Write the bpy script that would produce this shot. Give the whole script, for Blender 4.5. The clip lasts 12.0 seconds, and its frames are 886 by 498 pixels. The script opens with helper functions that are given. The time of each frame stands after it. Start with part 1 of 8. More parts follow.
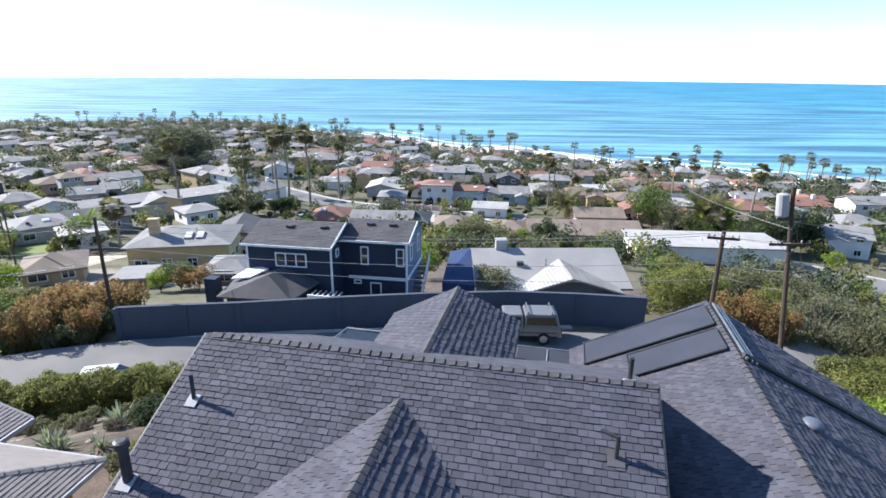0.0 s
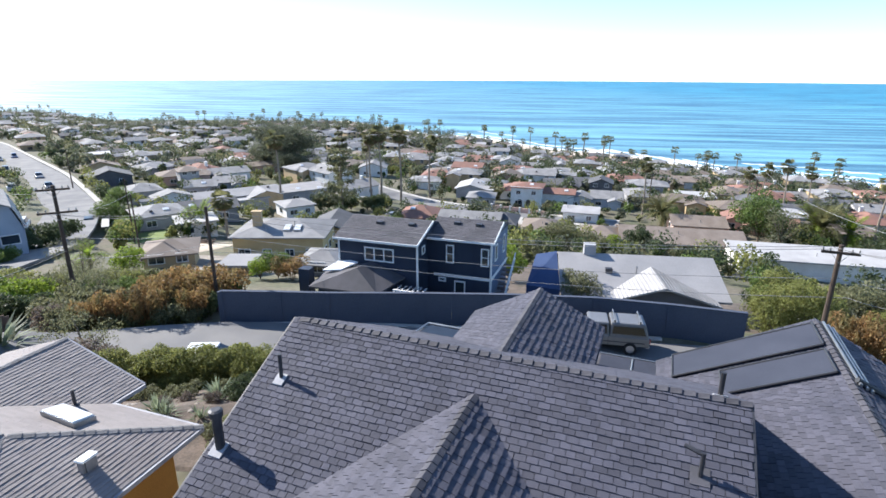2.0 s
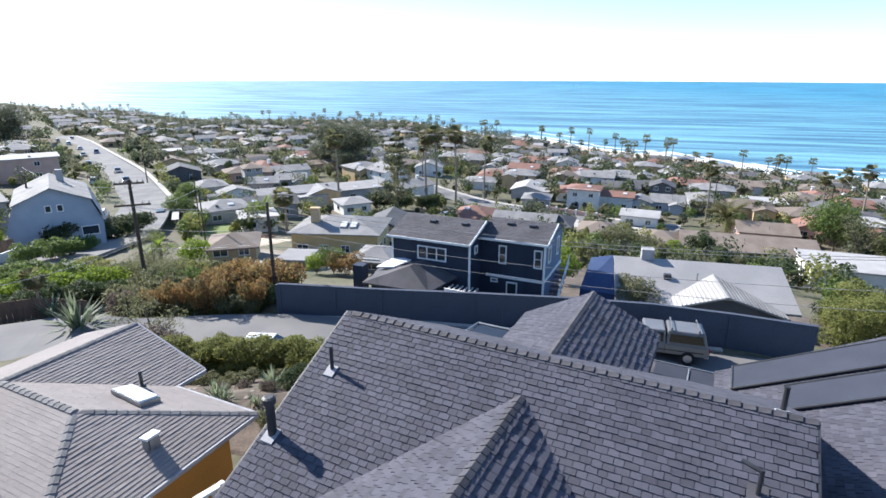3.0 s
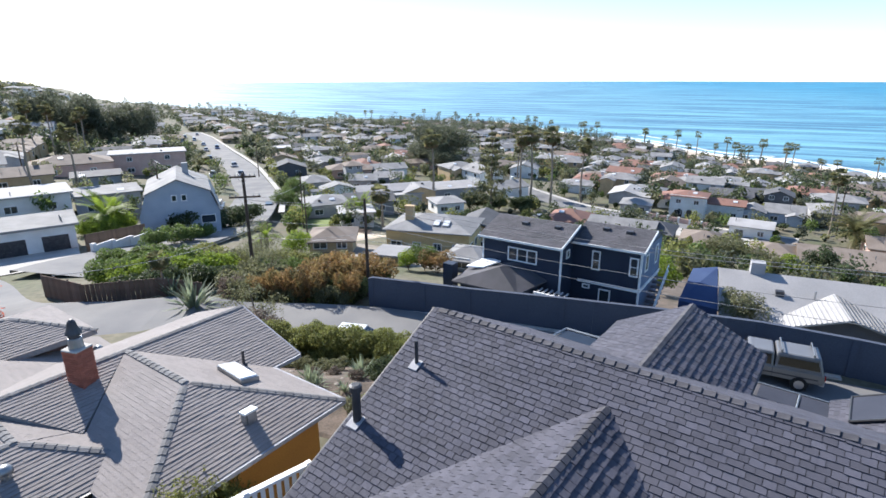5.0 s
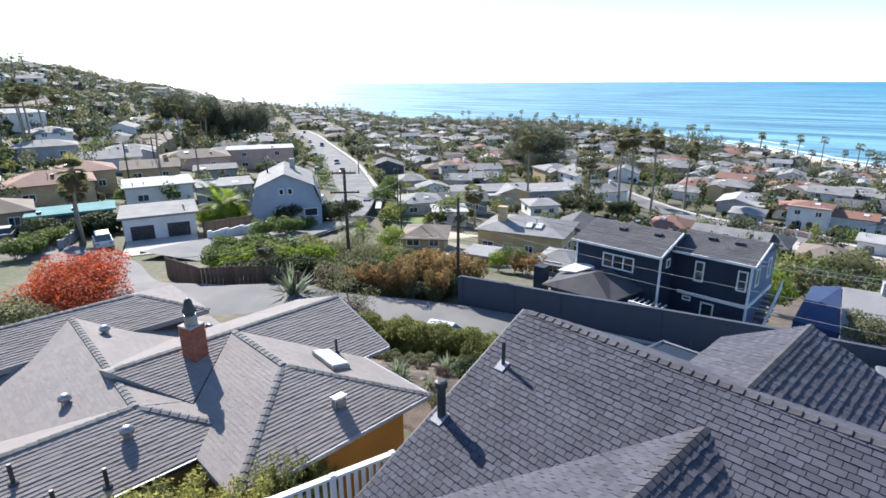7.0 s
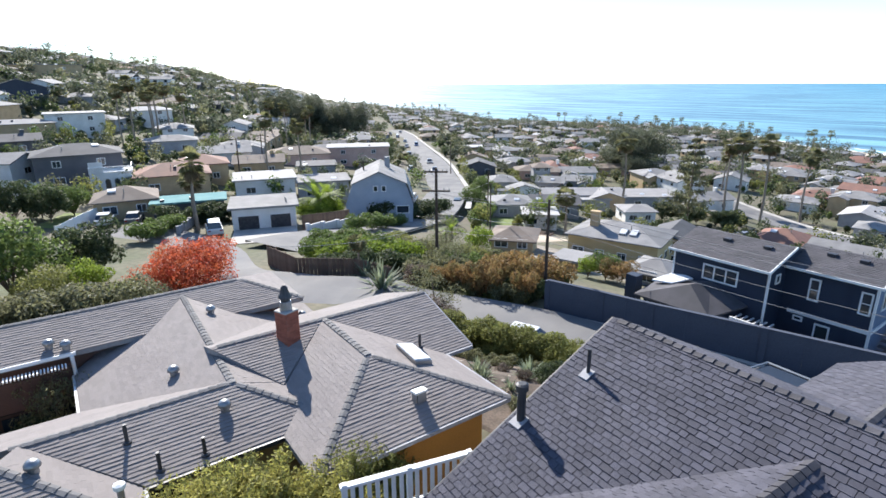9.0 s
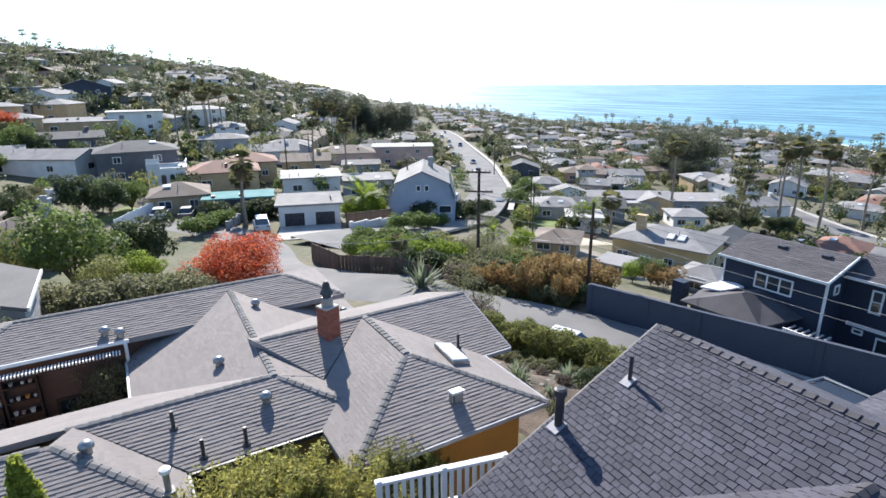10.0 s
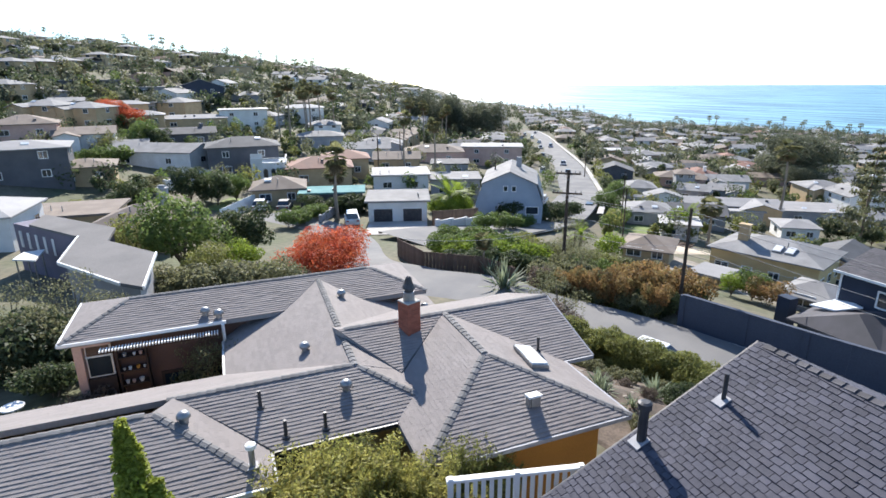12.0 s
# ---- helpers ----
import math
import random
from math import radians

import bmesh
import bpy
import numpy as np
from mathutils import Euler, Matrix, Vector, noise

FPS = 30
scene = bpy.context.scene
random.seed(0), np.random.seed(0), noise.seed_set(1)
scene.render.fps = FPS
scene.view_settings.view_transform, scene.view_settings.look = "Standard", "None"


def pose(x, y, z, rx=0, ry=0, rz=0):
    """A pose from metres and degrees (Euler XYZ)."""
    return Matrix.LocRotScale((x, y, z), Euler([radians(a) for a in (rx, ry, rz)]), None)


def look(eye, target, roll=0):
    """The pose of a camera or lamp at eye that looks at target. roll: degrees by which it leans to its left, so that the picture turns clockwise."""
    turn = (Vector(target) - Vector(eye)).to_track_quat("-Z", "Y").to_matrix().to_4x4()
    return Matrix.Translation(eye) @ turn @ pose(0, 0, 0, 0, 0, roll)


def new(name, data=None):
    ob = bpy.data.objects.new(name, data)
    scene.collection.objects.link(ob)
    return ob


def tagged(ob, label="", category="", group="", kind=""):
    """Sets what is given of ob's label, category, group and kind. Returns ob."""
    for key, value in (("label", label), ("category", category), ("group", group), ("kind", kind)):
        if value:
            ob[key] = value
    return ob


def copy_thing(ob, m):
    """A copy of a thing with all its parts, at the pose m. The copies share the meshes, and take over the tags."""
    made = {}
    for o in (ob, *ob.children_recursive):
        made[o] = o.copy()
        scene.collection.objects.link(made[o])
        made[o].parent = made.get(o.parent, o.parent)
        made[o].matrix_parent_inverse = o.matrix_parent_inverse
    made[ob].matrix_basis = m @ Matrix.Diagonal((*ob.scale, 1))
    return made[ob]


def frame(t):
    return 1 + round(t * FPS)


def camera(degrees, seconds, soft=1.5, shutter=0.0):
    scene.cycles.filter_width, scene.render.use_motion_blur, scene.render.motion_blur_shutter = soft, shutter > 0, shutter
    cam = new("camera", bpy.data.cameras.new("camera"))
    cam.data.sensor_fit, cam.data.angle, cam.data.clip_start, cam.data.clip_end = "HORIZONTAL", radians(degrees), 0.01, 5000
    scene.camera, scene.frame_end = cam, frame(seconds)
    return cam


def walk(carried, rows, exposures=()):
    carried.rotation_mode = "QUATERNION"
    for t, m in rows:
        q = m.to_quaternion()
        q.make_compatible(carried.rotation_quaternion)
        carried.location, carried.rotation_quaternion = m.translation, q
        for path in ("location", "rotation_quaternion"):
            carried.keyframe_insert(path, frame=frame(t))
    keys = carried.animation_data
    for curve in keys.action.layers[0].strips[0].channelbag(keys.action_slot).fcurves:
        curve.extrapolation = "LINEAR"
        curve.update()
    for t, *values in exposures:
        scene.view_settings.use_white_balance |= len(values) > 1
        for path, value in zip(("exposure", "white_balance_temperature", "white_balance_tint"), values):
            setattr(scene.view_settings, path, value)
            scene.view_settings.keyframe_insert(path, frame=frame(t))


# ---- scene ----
# Heights are above the street in front of the house; x to the right, y towards the sea.
cam = camera(77.72, 12.0, 1.6)


def stand(x, y, z, yaw, pitch, roll):
    return pose(x, y, z, 90 + pitch, 0, yaw) @ pose(0, 0, 0, 0, 0, roll)


PATH = [
    (0.0, stand(-0.000, 0.000, 15.000, 0.00, -17.81, 0.49)),
    (0.5, stand(0.017, -0.003, 14.975, 2.32, -17.79, 0.47)),
    (1.0, stand(0.040, -0.013, 14.944, 4.86, -17.75, 0.42)),
    (1.5, stand(0.072, -0.026, 14.914, 7.26, -17.72, 0.32)),
    (2.0, stand(0.111, -0.036, 14.890, 9.47, -17.69, 0.23)),
    (2.5, stand(0.147, -0.041, 14.869, 12.10, -17.68, 0.15)),
    (3.0, stand(0.170, -0.041, 14.854, 15.30, -17.67, 0.08)),
    (5.0, stand(0.231, -0.028, 14.830, 25.26, -17.58, -0.18)),
    (5.5, stand(0.234, -0.020, 14.822, 27.64, -17.56, -0.23)),
    (6.0, stand(0.221, -0.011, 14.810, 30.11, -17.53, -0.27)),
    (6.5, stand(0.199, -0.008, 14.794, 32.60, -17.50, -0.33)),
    (7.0, stand(0.181, 0.001, 14.774, 35.15, -17.46, -0.37)),
    (9.0, stand(0.151, 0.060, 14.699, 44.71, -17.29, -0.38)),
    (9.5, stand(0.151, 0.079, 14.688, 46.96, -17.25, -0.36)),
    (10.0, stand(0.141, 0.108, 14.676, 49.23, -17.22, -0.33)),
    (10.5, stand(0.112, 0.146, 14.659, 51.70, -17.22, -0.28)),
    (11.0, stand(0.091, 0.179, 14.640, 53.92, -17.21, -0.27)),
    (11.5, stand(0.083, 0.201, 14.617, 56.10, -17.18, -0.32)),
    (12.0, stand(0.076, 0.212, 14.592, 58.43, -17.15, -0.40)),
]
walk(cam, PATH, [(0.0, 1.27, 6350, 10), (5.0, 1.18, 6400, 10), (9.0, 1.18, 6480, 10), (12.0, 1.17, 6520, 10)])

# ---- world, sun and exposure ----
SUN_AZ, SUN_EL = 67.0, 34.0      # degrees left of +y, above the horizon
world = bpy.data.worlds.new("sky")
scene.world = world
world.use_nodes = True
wn = world.node_tree
wn.nodes.clear()
sky = wn.nodes.new("ShaderNodeTexSky")
sky.sky_type = "NISHITA"
sky.sun_disc = False
sky.sun_elevation = radians(SUN_EL)
sky.sun_rotation = radians(-SUN_AZ)
sky.altitude, sky.air_density, sky.dust_density, sky.ozone_density = 60, 0.9, 0.05, 3.5
back = wn.nodes.new("ShaderNodeBackground")
back.inputs["Strength"].default_value = 0.114
wout = wn.nodes.new("ShaderNodeOutputWorld")
# the sea's edge lies a little under eye level: let the sky reach down to it
wtc, wmp = wn.nodes.new("ShaderNodeTexCoord"), wn.nodes.new("ShaderNodeMapping")
wmp.inputs["Location"].default_value = (0, 0, 0.013)
wn.links.new(wtc.outputs["Generated"], wmp.inputs["Vector"])
wn.links.new(wmp.outputs[0], sky.inputs["Vector"])
wn.links.new(sky.outputs[0], back.inputs["Color"])
wn.links.new(back.outputs[0], wout.inputs["Surface"])

sun = new("sun", bpy.data.lights.new("sun", "SUN"))
sun.data.energy, sun.data.angle, sun.data.color = 4.6, radians(0.55), (1.0, 0.95, 0.88)
_s = Vector((-math.sin(radians(SUN_AZ)) * math.cos(radians(SUN_EL)), math.cos(radians(SUN_AZ)) * math.cos(radians(SUN_EL)), math.sin(radians(SUN_EL))))
sun.matrix_world = look(_s * 200, (0, 0, 0))
scene.view_settings.exposure = 1.1

# ---- materials ----
def material(name, col, col2=None, rough=0.8, scale=3.0, fine=60.0, bump=0.15, metal=0.0, vary=0.0, spec=0.4, stretch=(1, 1, 1), grain=0.12):
    """A rough surface: large stains between col and col2, fine grain, relief, and a tone of its own for each piece."""
    m = bpy.data.materials.new(name)
    m.use_nodes = True
    nt = m.node_tree
    bsdf = nt.nodes["Principled BSDF"]
    N, L = nt.nodes.new, nt.links.new
    tc = N("ShaderNodeTexCoord")
    mp = N("ShaderNodeMapping")
    mp.inputs["Scale"].default_value = stretch
    L(tc.outputs["Object"], mp.inputs["Vector"])
    big = N("ShaderNodeTexNoise")
    big.inputs["Scale"].default_value, big.inputs["Detail"].default_value = scale, 5
    L(mp.outputs[0], big.inputs["Vector"])
    small = N("ShaderNodeTexNoise")
    small.inputs["Scale"].default_value, small.inputs["Detail"].default_value = fine, 3
    L(mp.outputs[0], small.inputs["Vector"])
    ramp = N("ShaderNodeMapRange")
    ramp.inputs["From Min"].default_value, ramp.inputs["From Max"].default_value = 0.35, 0.65
    L(big.outputs[0], ramp.inputs["Value"])
    mix = N("ShaderNodeMix")
    mix.data_type = "RGBA"
    mix.inputs["A"].default_value = (*col, 1)
    mix.inputs["B"].default_value = (*(col2 or [c * 0.8 for c in col]), 1)
    L(ramp.outputs[0], mix.inputs["Factor"])
    # grain and the tone of each piece
    info, geo = N("ShaderNodeObjectInfo"), N("ShaderNodeNewGeometry")
    add = N("ShaderNodeMath")
    add.operation = "ADD"
    L(info.outputs["Random"], add.inputs[0]), L(geo.outputs["Random Per Island"], add.inputs[1])
    fr = N("ShaderNodeMath")
    fr.operation = "FRACT"
    L(add.outputs[0], fr.inputs[0])
    tone = N("ShaderNodeMapRange")
    tone.inputs["To Min"].default_value, tone.inputs["To Max"].default_value = 1 - vary, 1 + vary
    L(fr.outputs[0], tone.inputs["Value"])
    gr = N("ShaderNodeMapRange")
    gr.inputs["To Min"].default_value, gr.inputs["To Max"].default_value = 1 - grain * 2, 1 + grain * 2
    L(small.outputs[0], gr.inputs["Value"])
    mul = N("ShaderNodeMath")
    mul.operation = "MULTIPLY"
    L(tone.outputs[0], mul.inputs[0]), L(gr.outputs[0], mul.inputs[1])
    hsv = N("ShaderNodeHueSaturation")
    L(mix.outputs["Result"], hsv.inputs["Color"]), L(mul.outputs[0], hsv.inputs["Value"])
    L(hsv.outputs[0], bsdf.inputs["Base Color"])
    bsdf.inputs["Roughness"].default_value = rough
    bsdf.inputs["Metallic"].default_value = metal
    bsdf.inputs["Specular IOR Level"].default_value = spec
    if bump:
        bp = N("ShaderNodeBump")
        bp.inputs["Strength"].default_value, bp.inputs["Distance"].default_value = bump, 0.02
        L(small.outputs[0], bp.inputs["Height"]), L(bp.outputs[0], bsdf.inputs["Normal"])
    return m


def leafy(name, col, col2, scale=0.8):
    m = material(name, col, col2, rough=0.6, scale=scale, fine=9, bump=0, vary=0.35, spec=0.25)
    b = m.node_tree.nodes["Principled BSDF"]
    b.inputs["Subsurface Weight"].default_value = 0.0
    tr = m.node_tree.nodes.new("ShaderNodeBsdfTranslucent")
    mx = m.node_tree.nodes.new("ShaderNodeMixShader")
    mx.inputs[0].default_value = 0.5
    src = b.inputs["Base Color"].links[0].from_socket
    m.node_tree.links.new(src, tr.inputs["Color"])
    m.node_tree.links.new(b.outputs[0], mx.inputs[1])
    m.node_tree.links.new(tr.outputs[0], mx.inputs[2])
    m.node_tree.links.new(mx.outputs[0], m.node_tree.nodes["Material Output"].inputs["Surface"])
    return m


def glass(name, col=(0.03, 0.04, 0.05), rough=0.06):
    m = material(name, col, rough=rough, scale=1, bump=0, spec=0.9, grain=0.03)
    return m


SHINGLE = material("charcoal_shingle", (0.060, 0.060, 0.079), (0.077, 0.076, 0.097), 0.85, 1.2, 90, 0.5, vary=0.22, spec=0.42)
SHINGLE_FAR = material("charcoal_shingle_far", (0.07, 0.068, 0.075), (0.095, 0.09, 0.1), 0.85, 0.8, 40, 0.3, vary=0.15)
SHAKE = material("grey_shake", (0.218, 0.194, 0.186), (0.242, 0.217, 0.207), 0.85, 0.5, 60, 0.4, vary=0.07)
RIDGE_CAP = material("ridge_cap", (0.052, 0.05, 0.06), (0.08, 0.077, 0.085), 0.8, 4, 70, 0.4, vary=0.25)
RIDGE_CAP_GREY = material("ridge_cap_grey", (0.13, 0.128, 0.13), (0.17, 0.166, 0.166), 0.85, 4, 70, 0.4, vary=0.2)
ASPHALT = material("asphalt", (0.13, 0.13, 0.135), (0.19, 0.185, 0.18), 0.9, 0.25, 30, 0.2)
CONCRETE = material("concrete", (0.35, 0.335, 0.31), (0.44, 0.42, 0.39), 0.9, 0.6, 25, 0.2)
SOIL = material("soil_and_scrub", (0.14, 0.12, 0.085), (0.085, 0.095, 0.05), 0.95, 0.12, 1.8, 0.4, grain=0.3)
YARD = material("yard_gravel", (0.15, 0.115, 0.092), (0.075, 0.06, 0.046), 0.95, 0.9, 12, 0.6, grain=0.3)
LAWN = material("lawn", (0.12, 0.165, 0.045), (0.17, 0.21, 0.07), 0.95, 0.8, 40, 0.5, grain=0.25)
DIRT = material("pale_dirt", (0.27, 0.235, 0.195), (0.19, 0.165, 0.135), 0.95, 0.5, 6, 0.4, grain=0.25)
SAND = material("sand", (0.55, 0.47, 0.36), (0.45, 0.38, 0.3), 0.95, 0.1, 3, 0.2)
WHITE_PAINT = material("white_paint", (0.80, 0.80, 0.79), (0.74, 0.74, 0.72), 0.55, 2, 50, 0.08, grain=0.04)
STUCCO_WHITE = material("white_stucco", (0.74, 0.73, 0.71), (0.64, 0.63, 0.6), 0.9, 0.7, 30, 0.3)
STUCCO_TAN = material("tan_stucco", (0.50, 0.37, 0.22), (0.42, 0.31, 0.18), 0.9, 0.7, 30, 0.3)
STUCCO_YELLOW = material("yellow_stucco", (0.56, 0.43, 0.23), (0.50, 0.37, 0.19), 0.9, 0.7, 30, 0.3)
STUCCO_ORANGE = material("orange_stucco", (0.52, 0.24, 0.05), (0.44, 0.2, 0.045), 0.9, 0.7, 30, 0.3)
STUCCO_PINK = material("pink_stucco", (0.60, 0.40, 0.33), (0.52, 0.34, 0.28), 0.9, 0.7, 30, 0.3)
STUCCO_GREY = material("grey_stucco", (0.36, 0.36, 0.37), (0.29, 0.29, 0.3), 0.9, 0.7, 30, 0.3)
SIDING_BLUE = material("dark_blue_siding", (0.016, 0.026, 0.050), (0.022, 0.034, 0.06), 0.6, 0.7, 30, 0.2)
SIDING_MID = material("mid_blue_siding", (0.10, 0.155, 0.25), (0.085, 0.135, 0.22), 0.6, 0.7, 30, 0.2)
SIDING_LIGHT = material("pale_blue_siding", (0.36, 0.41, 0.48), (0.31, 0.36, 0.43), 0.7, 0.7, 30, 0.2)
SIDING_VIOLET = material("violet_grey_siding", (0.16, 0.145, 0.19), (0.13, 0.12, 0.16), 0.7, 0.7, 30, 0.2)
SIDING_DARK = material("dark_grey_siding", (0.085, 0.085, 0.095), (0.11, 0.11, 0.12), 0.7, 0.7, 30, 0.2)
ROOF_GREY = material("grey_roof", (0.20, 0.195, 0.195), (0.27, 0.265, 0.26), 0.9, 0.5, 14, 0.4, vary=0.12)
ROOF_BROWN = material("brown_roof", (0.17, 0.135, 0.11), (0.22, 0.18, 0.15), 0.9, 0.5, 14, 0.4, vary=0.12)
ROOF_RED = material("red_tile_roof", (0.26, 0.135, 0.10), (0.21, 0.115, 0.09), 0.85, 0.6, 12, 0.5, vary=0.12)
ROOF_WHITE = material("white_roof", (0.40, 0.39, 0.385), (0.33, 0.32, 0.315), 0.9, 0.4, 10, 0.2, vary=0.08)
ROOF_PALE = material("pale_shingle_roof", (0.25, 0.245, 0.245), (0.30, 0.29, 0.288), 0.9, 0.4, 14, 0.4, vary=0.08)
BLUE_PAINT = material("deep_blue_paint", (0.025, 0.05, 0.13), (0.035, 0.065, 0.15), 0.7, 0.7, 30, 0.2)
ROOF_FELT = material("grey_roof_felt", (0.145, 0.14, 0.138), (0.18, 0.172, 0.168), 0.95, 0.4, 12, 0.3, spec=0.25)
ROOF_DARK = material("dark_roof", (0.085, 0.085, 0.09), (0.12, 0.12, 0.125), 0.9, 0.5, 14, 0.4, vary=0.12)
ROOF_TEAL = material("teal_carport_roof", (0.09, 0.235, 0.24), (0.14, 0.29, 0.29), 0.95, 0.4, 10, 0.1)
BRICK = material("red_brick", (0.36, 0.12, 0.075), (0.30, 0.10, 0.065), 0.9, 3, 50, 0.4, vary=0.16)
MORTAR = material("mortar", (0.36, 0.25, 0.21), (0.28, 0.2, 0.17), 0.95, 3, 50, 0.3)
WALL_BLUE = material("blue_grey_block_wall", (0.05, 0.063, 0.095), (0.068, 0.082, 0.115), 0.9, 0.35, 14, 0.3)
WOOD_POLE = material("weathered_pole", (0.055, 0.04, 0.03), (0.085, 0.06, 0.045), 0.9, 1.5, 30, 0.4, stretch=(6, 6, 0.6))
WOOD_DARK = material("dark_wood", (0.045, 0.027, 0.02), (0.065, 0.04, 0.03), 0.8, 2, 30, 0.3)
WALL_BROWN = material("brown_stucco", (0.125, 0.078, 0.066), (0.10, 0.062, 0.054), 0.9, 0.8, 30, 0.3)
WOOD_FENCE = material("brown_fence", (0.16, 0.11, 0.08), (0.11, 0.075, 0.055), 0.9, 1.2, 30, 0.3, vary=0.2)
BARK = material("bark", (0.13, 0.10, 0.075), (0.19, 0.15, 0.115), 0.95, 4, 40, 0.7, stretch=(3, 3, 0.7))
PALM_BARK = material("palm_bark", (0.22, 0.18, 0.14), (0.3, 0.25, 0.2), 0.95, 2, 20, 0.6, stretch=(1, 1, 6))
METAL_GREY = material("galvanised_metal", (0.34, 0.35, 0.36), (0.26, 0.27, 0.28), 0.45, 3, 60, 0.1, metal=0.8)
METAL_DARK = material("dark_metal", (0.05, 0.05, 0.055), (0.08, 0.08, 0.085), 0.5, 3, 60, 0.1, metal=0.5)
BLACK_PIPE = material("black_pipe", (0.022, 0.022, 0.025), (0.03, 0.03, 0.034), 0.5, 3, 60, 0.05)
WIRE = material("wire", (0.30, 0.29, 0.28), rough=0.5, bump=0)
SOLAR = material("solar_mat", (0.040, 0.045, 0.062), (0.05, 0.055, 0.074), 0.85, 0.8, 40, 0.08, spec=0.15)
PANE = glass("window_pane")
SKYLIGHT_MAT = material("skylight_dome", (0.72, 0.73, 0.74), (0.64, 0.66, 0.68), 0.3, 1, 20, 0.02, grain=0.03)
POOL_BLUE = material("roof_glazing", (0.016, 0.028, 0.05), (0.022, 0.036, 0.06), 0.65, 1, 20, 0.02, spec=0.2)
CERAMIC = material("insulator", (0.35, 0.33, 0.3), rough=0.3, bump=0)
LEAF_GREEN = leafy("leaf_green", (0.105, 0.155, 0.042), (0.15, 0.20, 0.06))
LEAF_DARK = leafy("leaf_dark", (0.058, 0.080, 0.038), (0.085, 0.108, 0.05))
LEAF_OLIVE = leafy("leaf_olive", (0.15, 0.155, 0.080), (0.20, 0.20, 0.11))
LEAF_LIME = leafy("leaf_lime", (0.165, 0.18, 0.055), (0.25, 0.255, 0.08))
LEAF_HILL = leafy("leaf_hill", (0.10, 0.115, 0.075), (0.135, 0.145, 0.095))
LEAF_BRIGHT = leafy("leaf_bright", (0.17, 0.24, 0.03), (0.24, 0.31, 0.05))
LEAF_YELLOW = leafy("leaf_yellow", (0.40, 0.36, 0.11), (0.29, 0.30, 0.08))
LEAF_VINE = leafy("leaf_vine", (0.34, 0.36, 0.06), (0.24, 0.29, 0.05))
LEAF_RED = leafy("leaf_red", (0.47, 0.075, 0.04), (0.52, 0.155, 0.06))
LEAF_RUST = leafy("leaf_rust", (0.29, 0.16, 0.07), (0.20, 0.17, 0.07))
LEAF_PURPLE = leafy("leaf_purple", (0.13, 0.10, 0.09), (0.16, 0.135, 0.10))
LEAF_PALM = leafy("palm_frond", (0.15, 0.155, 0.07), (0.2, 0.19, 0.09))
LEAF_GREY = leafy("agave_leaf", (0.18, 0.22, 0.14), (0.25, 0.28, 0.18))
LEAF_DRY = leafy("dry_frond", (0.2, 0.145, 0.08), (0.15, 0.11, 0.06))


rng = random.Random(4)


# ---- building blocks ----
class Geo:
    """Collects vertices and faces of one mesh."""

    def __init__(self):
        self.v, self.f = [], []

    def poly(self, pts):
        n = len(self.v)
        self.v += [tuple(p) for p in pts]
        self.f.append(tuple(range(n, n + len(pts))))
        return self

    def prism(self, pts, down):
        """A slab with the top face pts and depth along the vector down."""
        n, k = len(self.v), len(pts)
        d = Vector(down)
        self.v += [tuple(p) for p in pts] + [tuple(Vector(p) + d) for p in pts]
        self.f.append(tuple(range(n, n + k)))
        self.f.append(tuple(range(n + 2 * k - 1, n + k - 1, -1)))
        for i in range(k):
            j = (i + 1) % k
            self.f.append((n + i, n + k + i, n + k + j, n + j))
        return self

    def box(self, x0, x1, y0, y1, z0, z1):
        return self.prism([(x0, y0, z1), (x1, y0, z1), (x1, y1, z1), (x0, y1, z1)], (0, 0, z0 - z1))

    def tube(self, a, b, r0, r1=None, k=8, caps=True):
        a, b = Vector(a), Vector(b)
        r1 = r0 if r1 is None else r1
        w = (b - a).normalized()
        u = w.orthogonal().normalized()
        s = w.cross(u)
        n = len(self.v)
        for c, r in ((a, r0), (b, r1)):
            for i in range(k):
                t = 2 * math.pi * i / k
                self.v.append(tuple(c + u * (r * math.cos(t)) + s * (r * math.sin(t))))
        for i in range(k):
            j = (i + 1) % k
            self.f.append((n + i, n + j, n + k + j, n + k + i))
        if caps:
            self.f.append(tuple(range(n + k - 1, n - 1, -1)))
            self.f.append(tuple(range(n + k, n + 2 * k)))
        return self

    def lathe(self, x, y, rings, k=12):
        """Rings of (z, radius) round an upright axis."""
        n = len(self.v)
        for z, r in rings:
            for i in range(k):
                t = 2 * math.pi * i / k
                self.v.append((x + r * math.cos(t), y + r * math.sin(t), z))
        for q in range(len(rings) - 1):
            for i in range(k):
                j = (i + 1) % k
                self.f.append((n + q * k + i, n + q * k + j, n + (q + 1) * k + j, n + (q + 1) * k + i))
        self.f.append(tuple(range(n + k - 1, n - 1, -1)))
        m = n + (len(rings) - 1) * k
        self.f.append(tuple(range(m, m + k)))
        return self

    def mesh(self, name, mat=None, smooth=False):
        me = bpy.data.meshes.new(name)
        me.from_pydata(self.v, [], self.f)
        me.validate()
        if mat:
            me.materials.append(mat)
        if smooth:
            me.polygons.foreach_set("use_smooth", [True] * len(me.polygons))
        me.update()
        return me


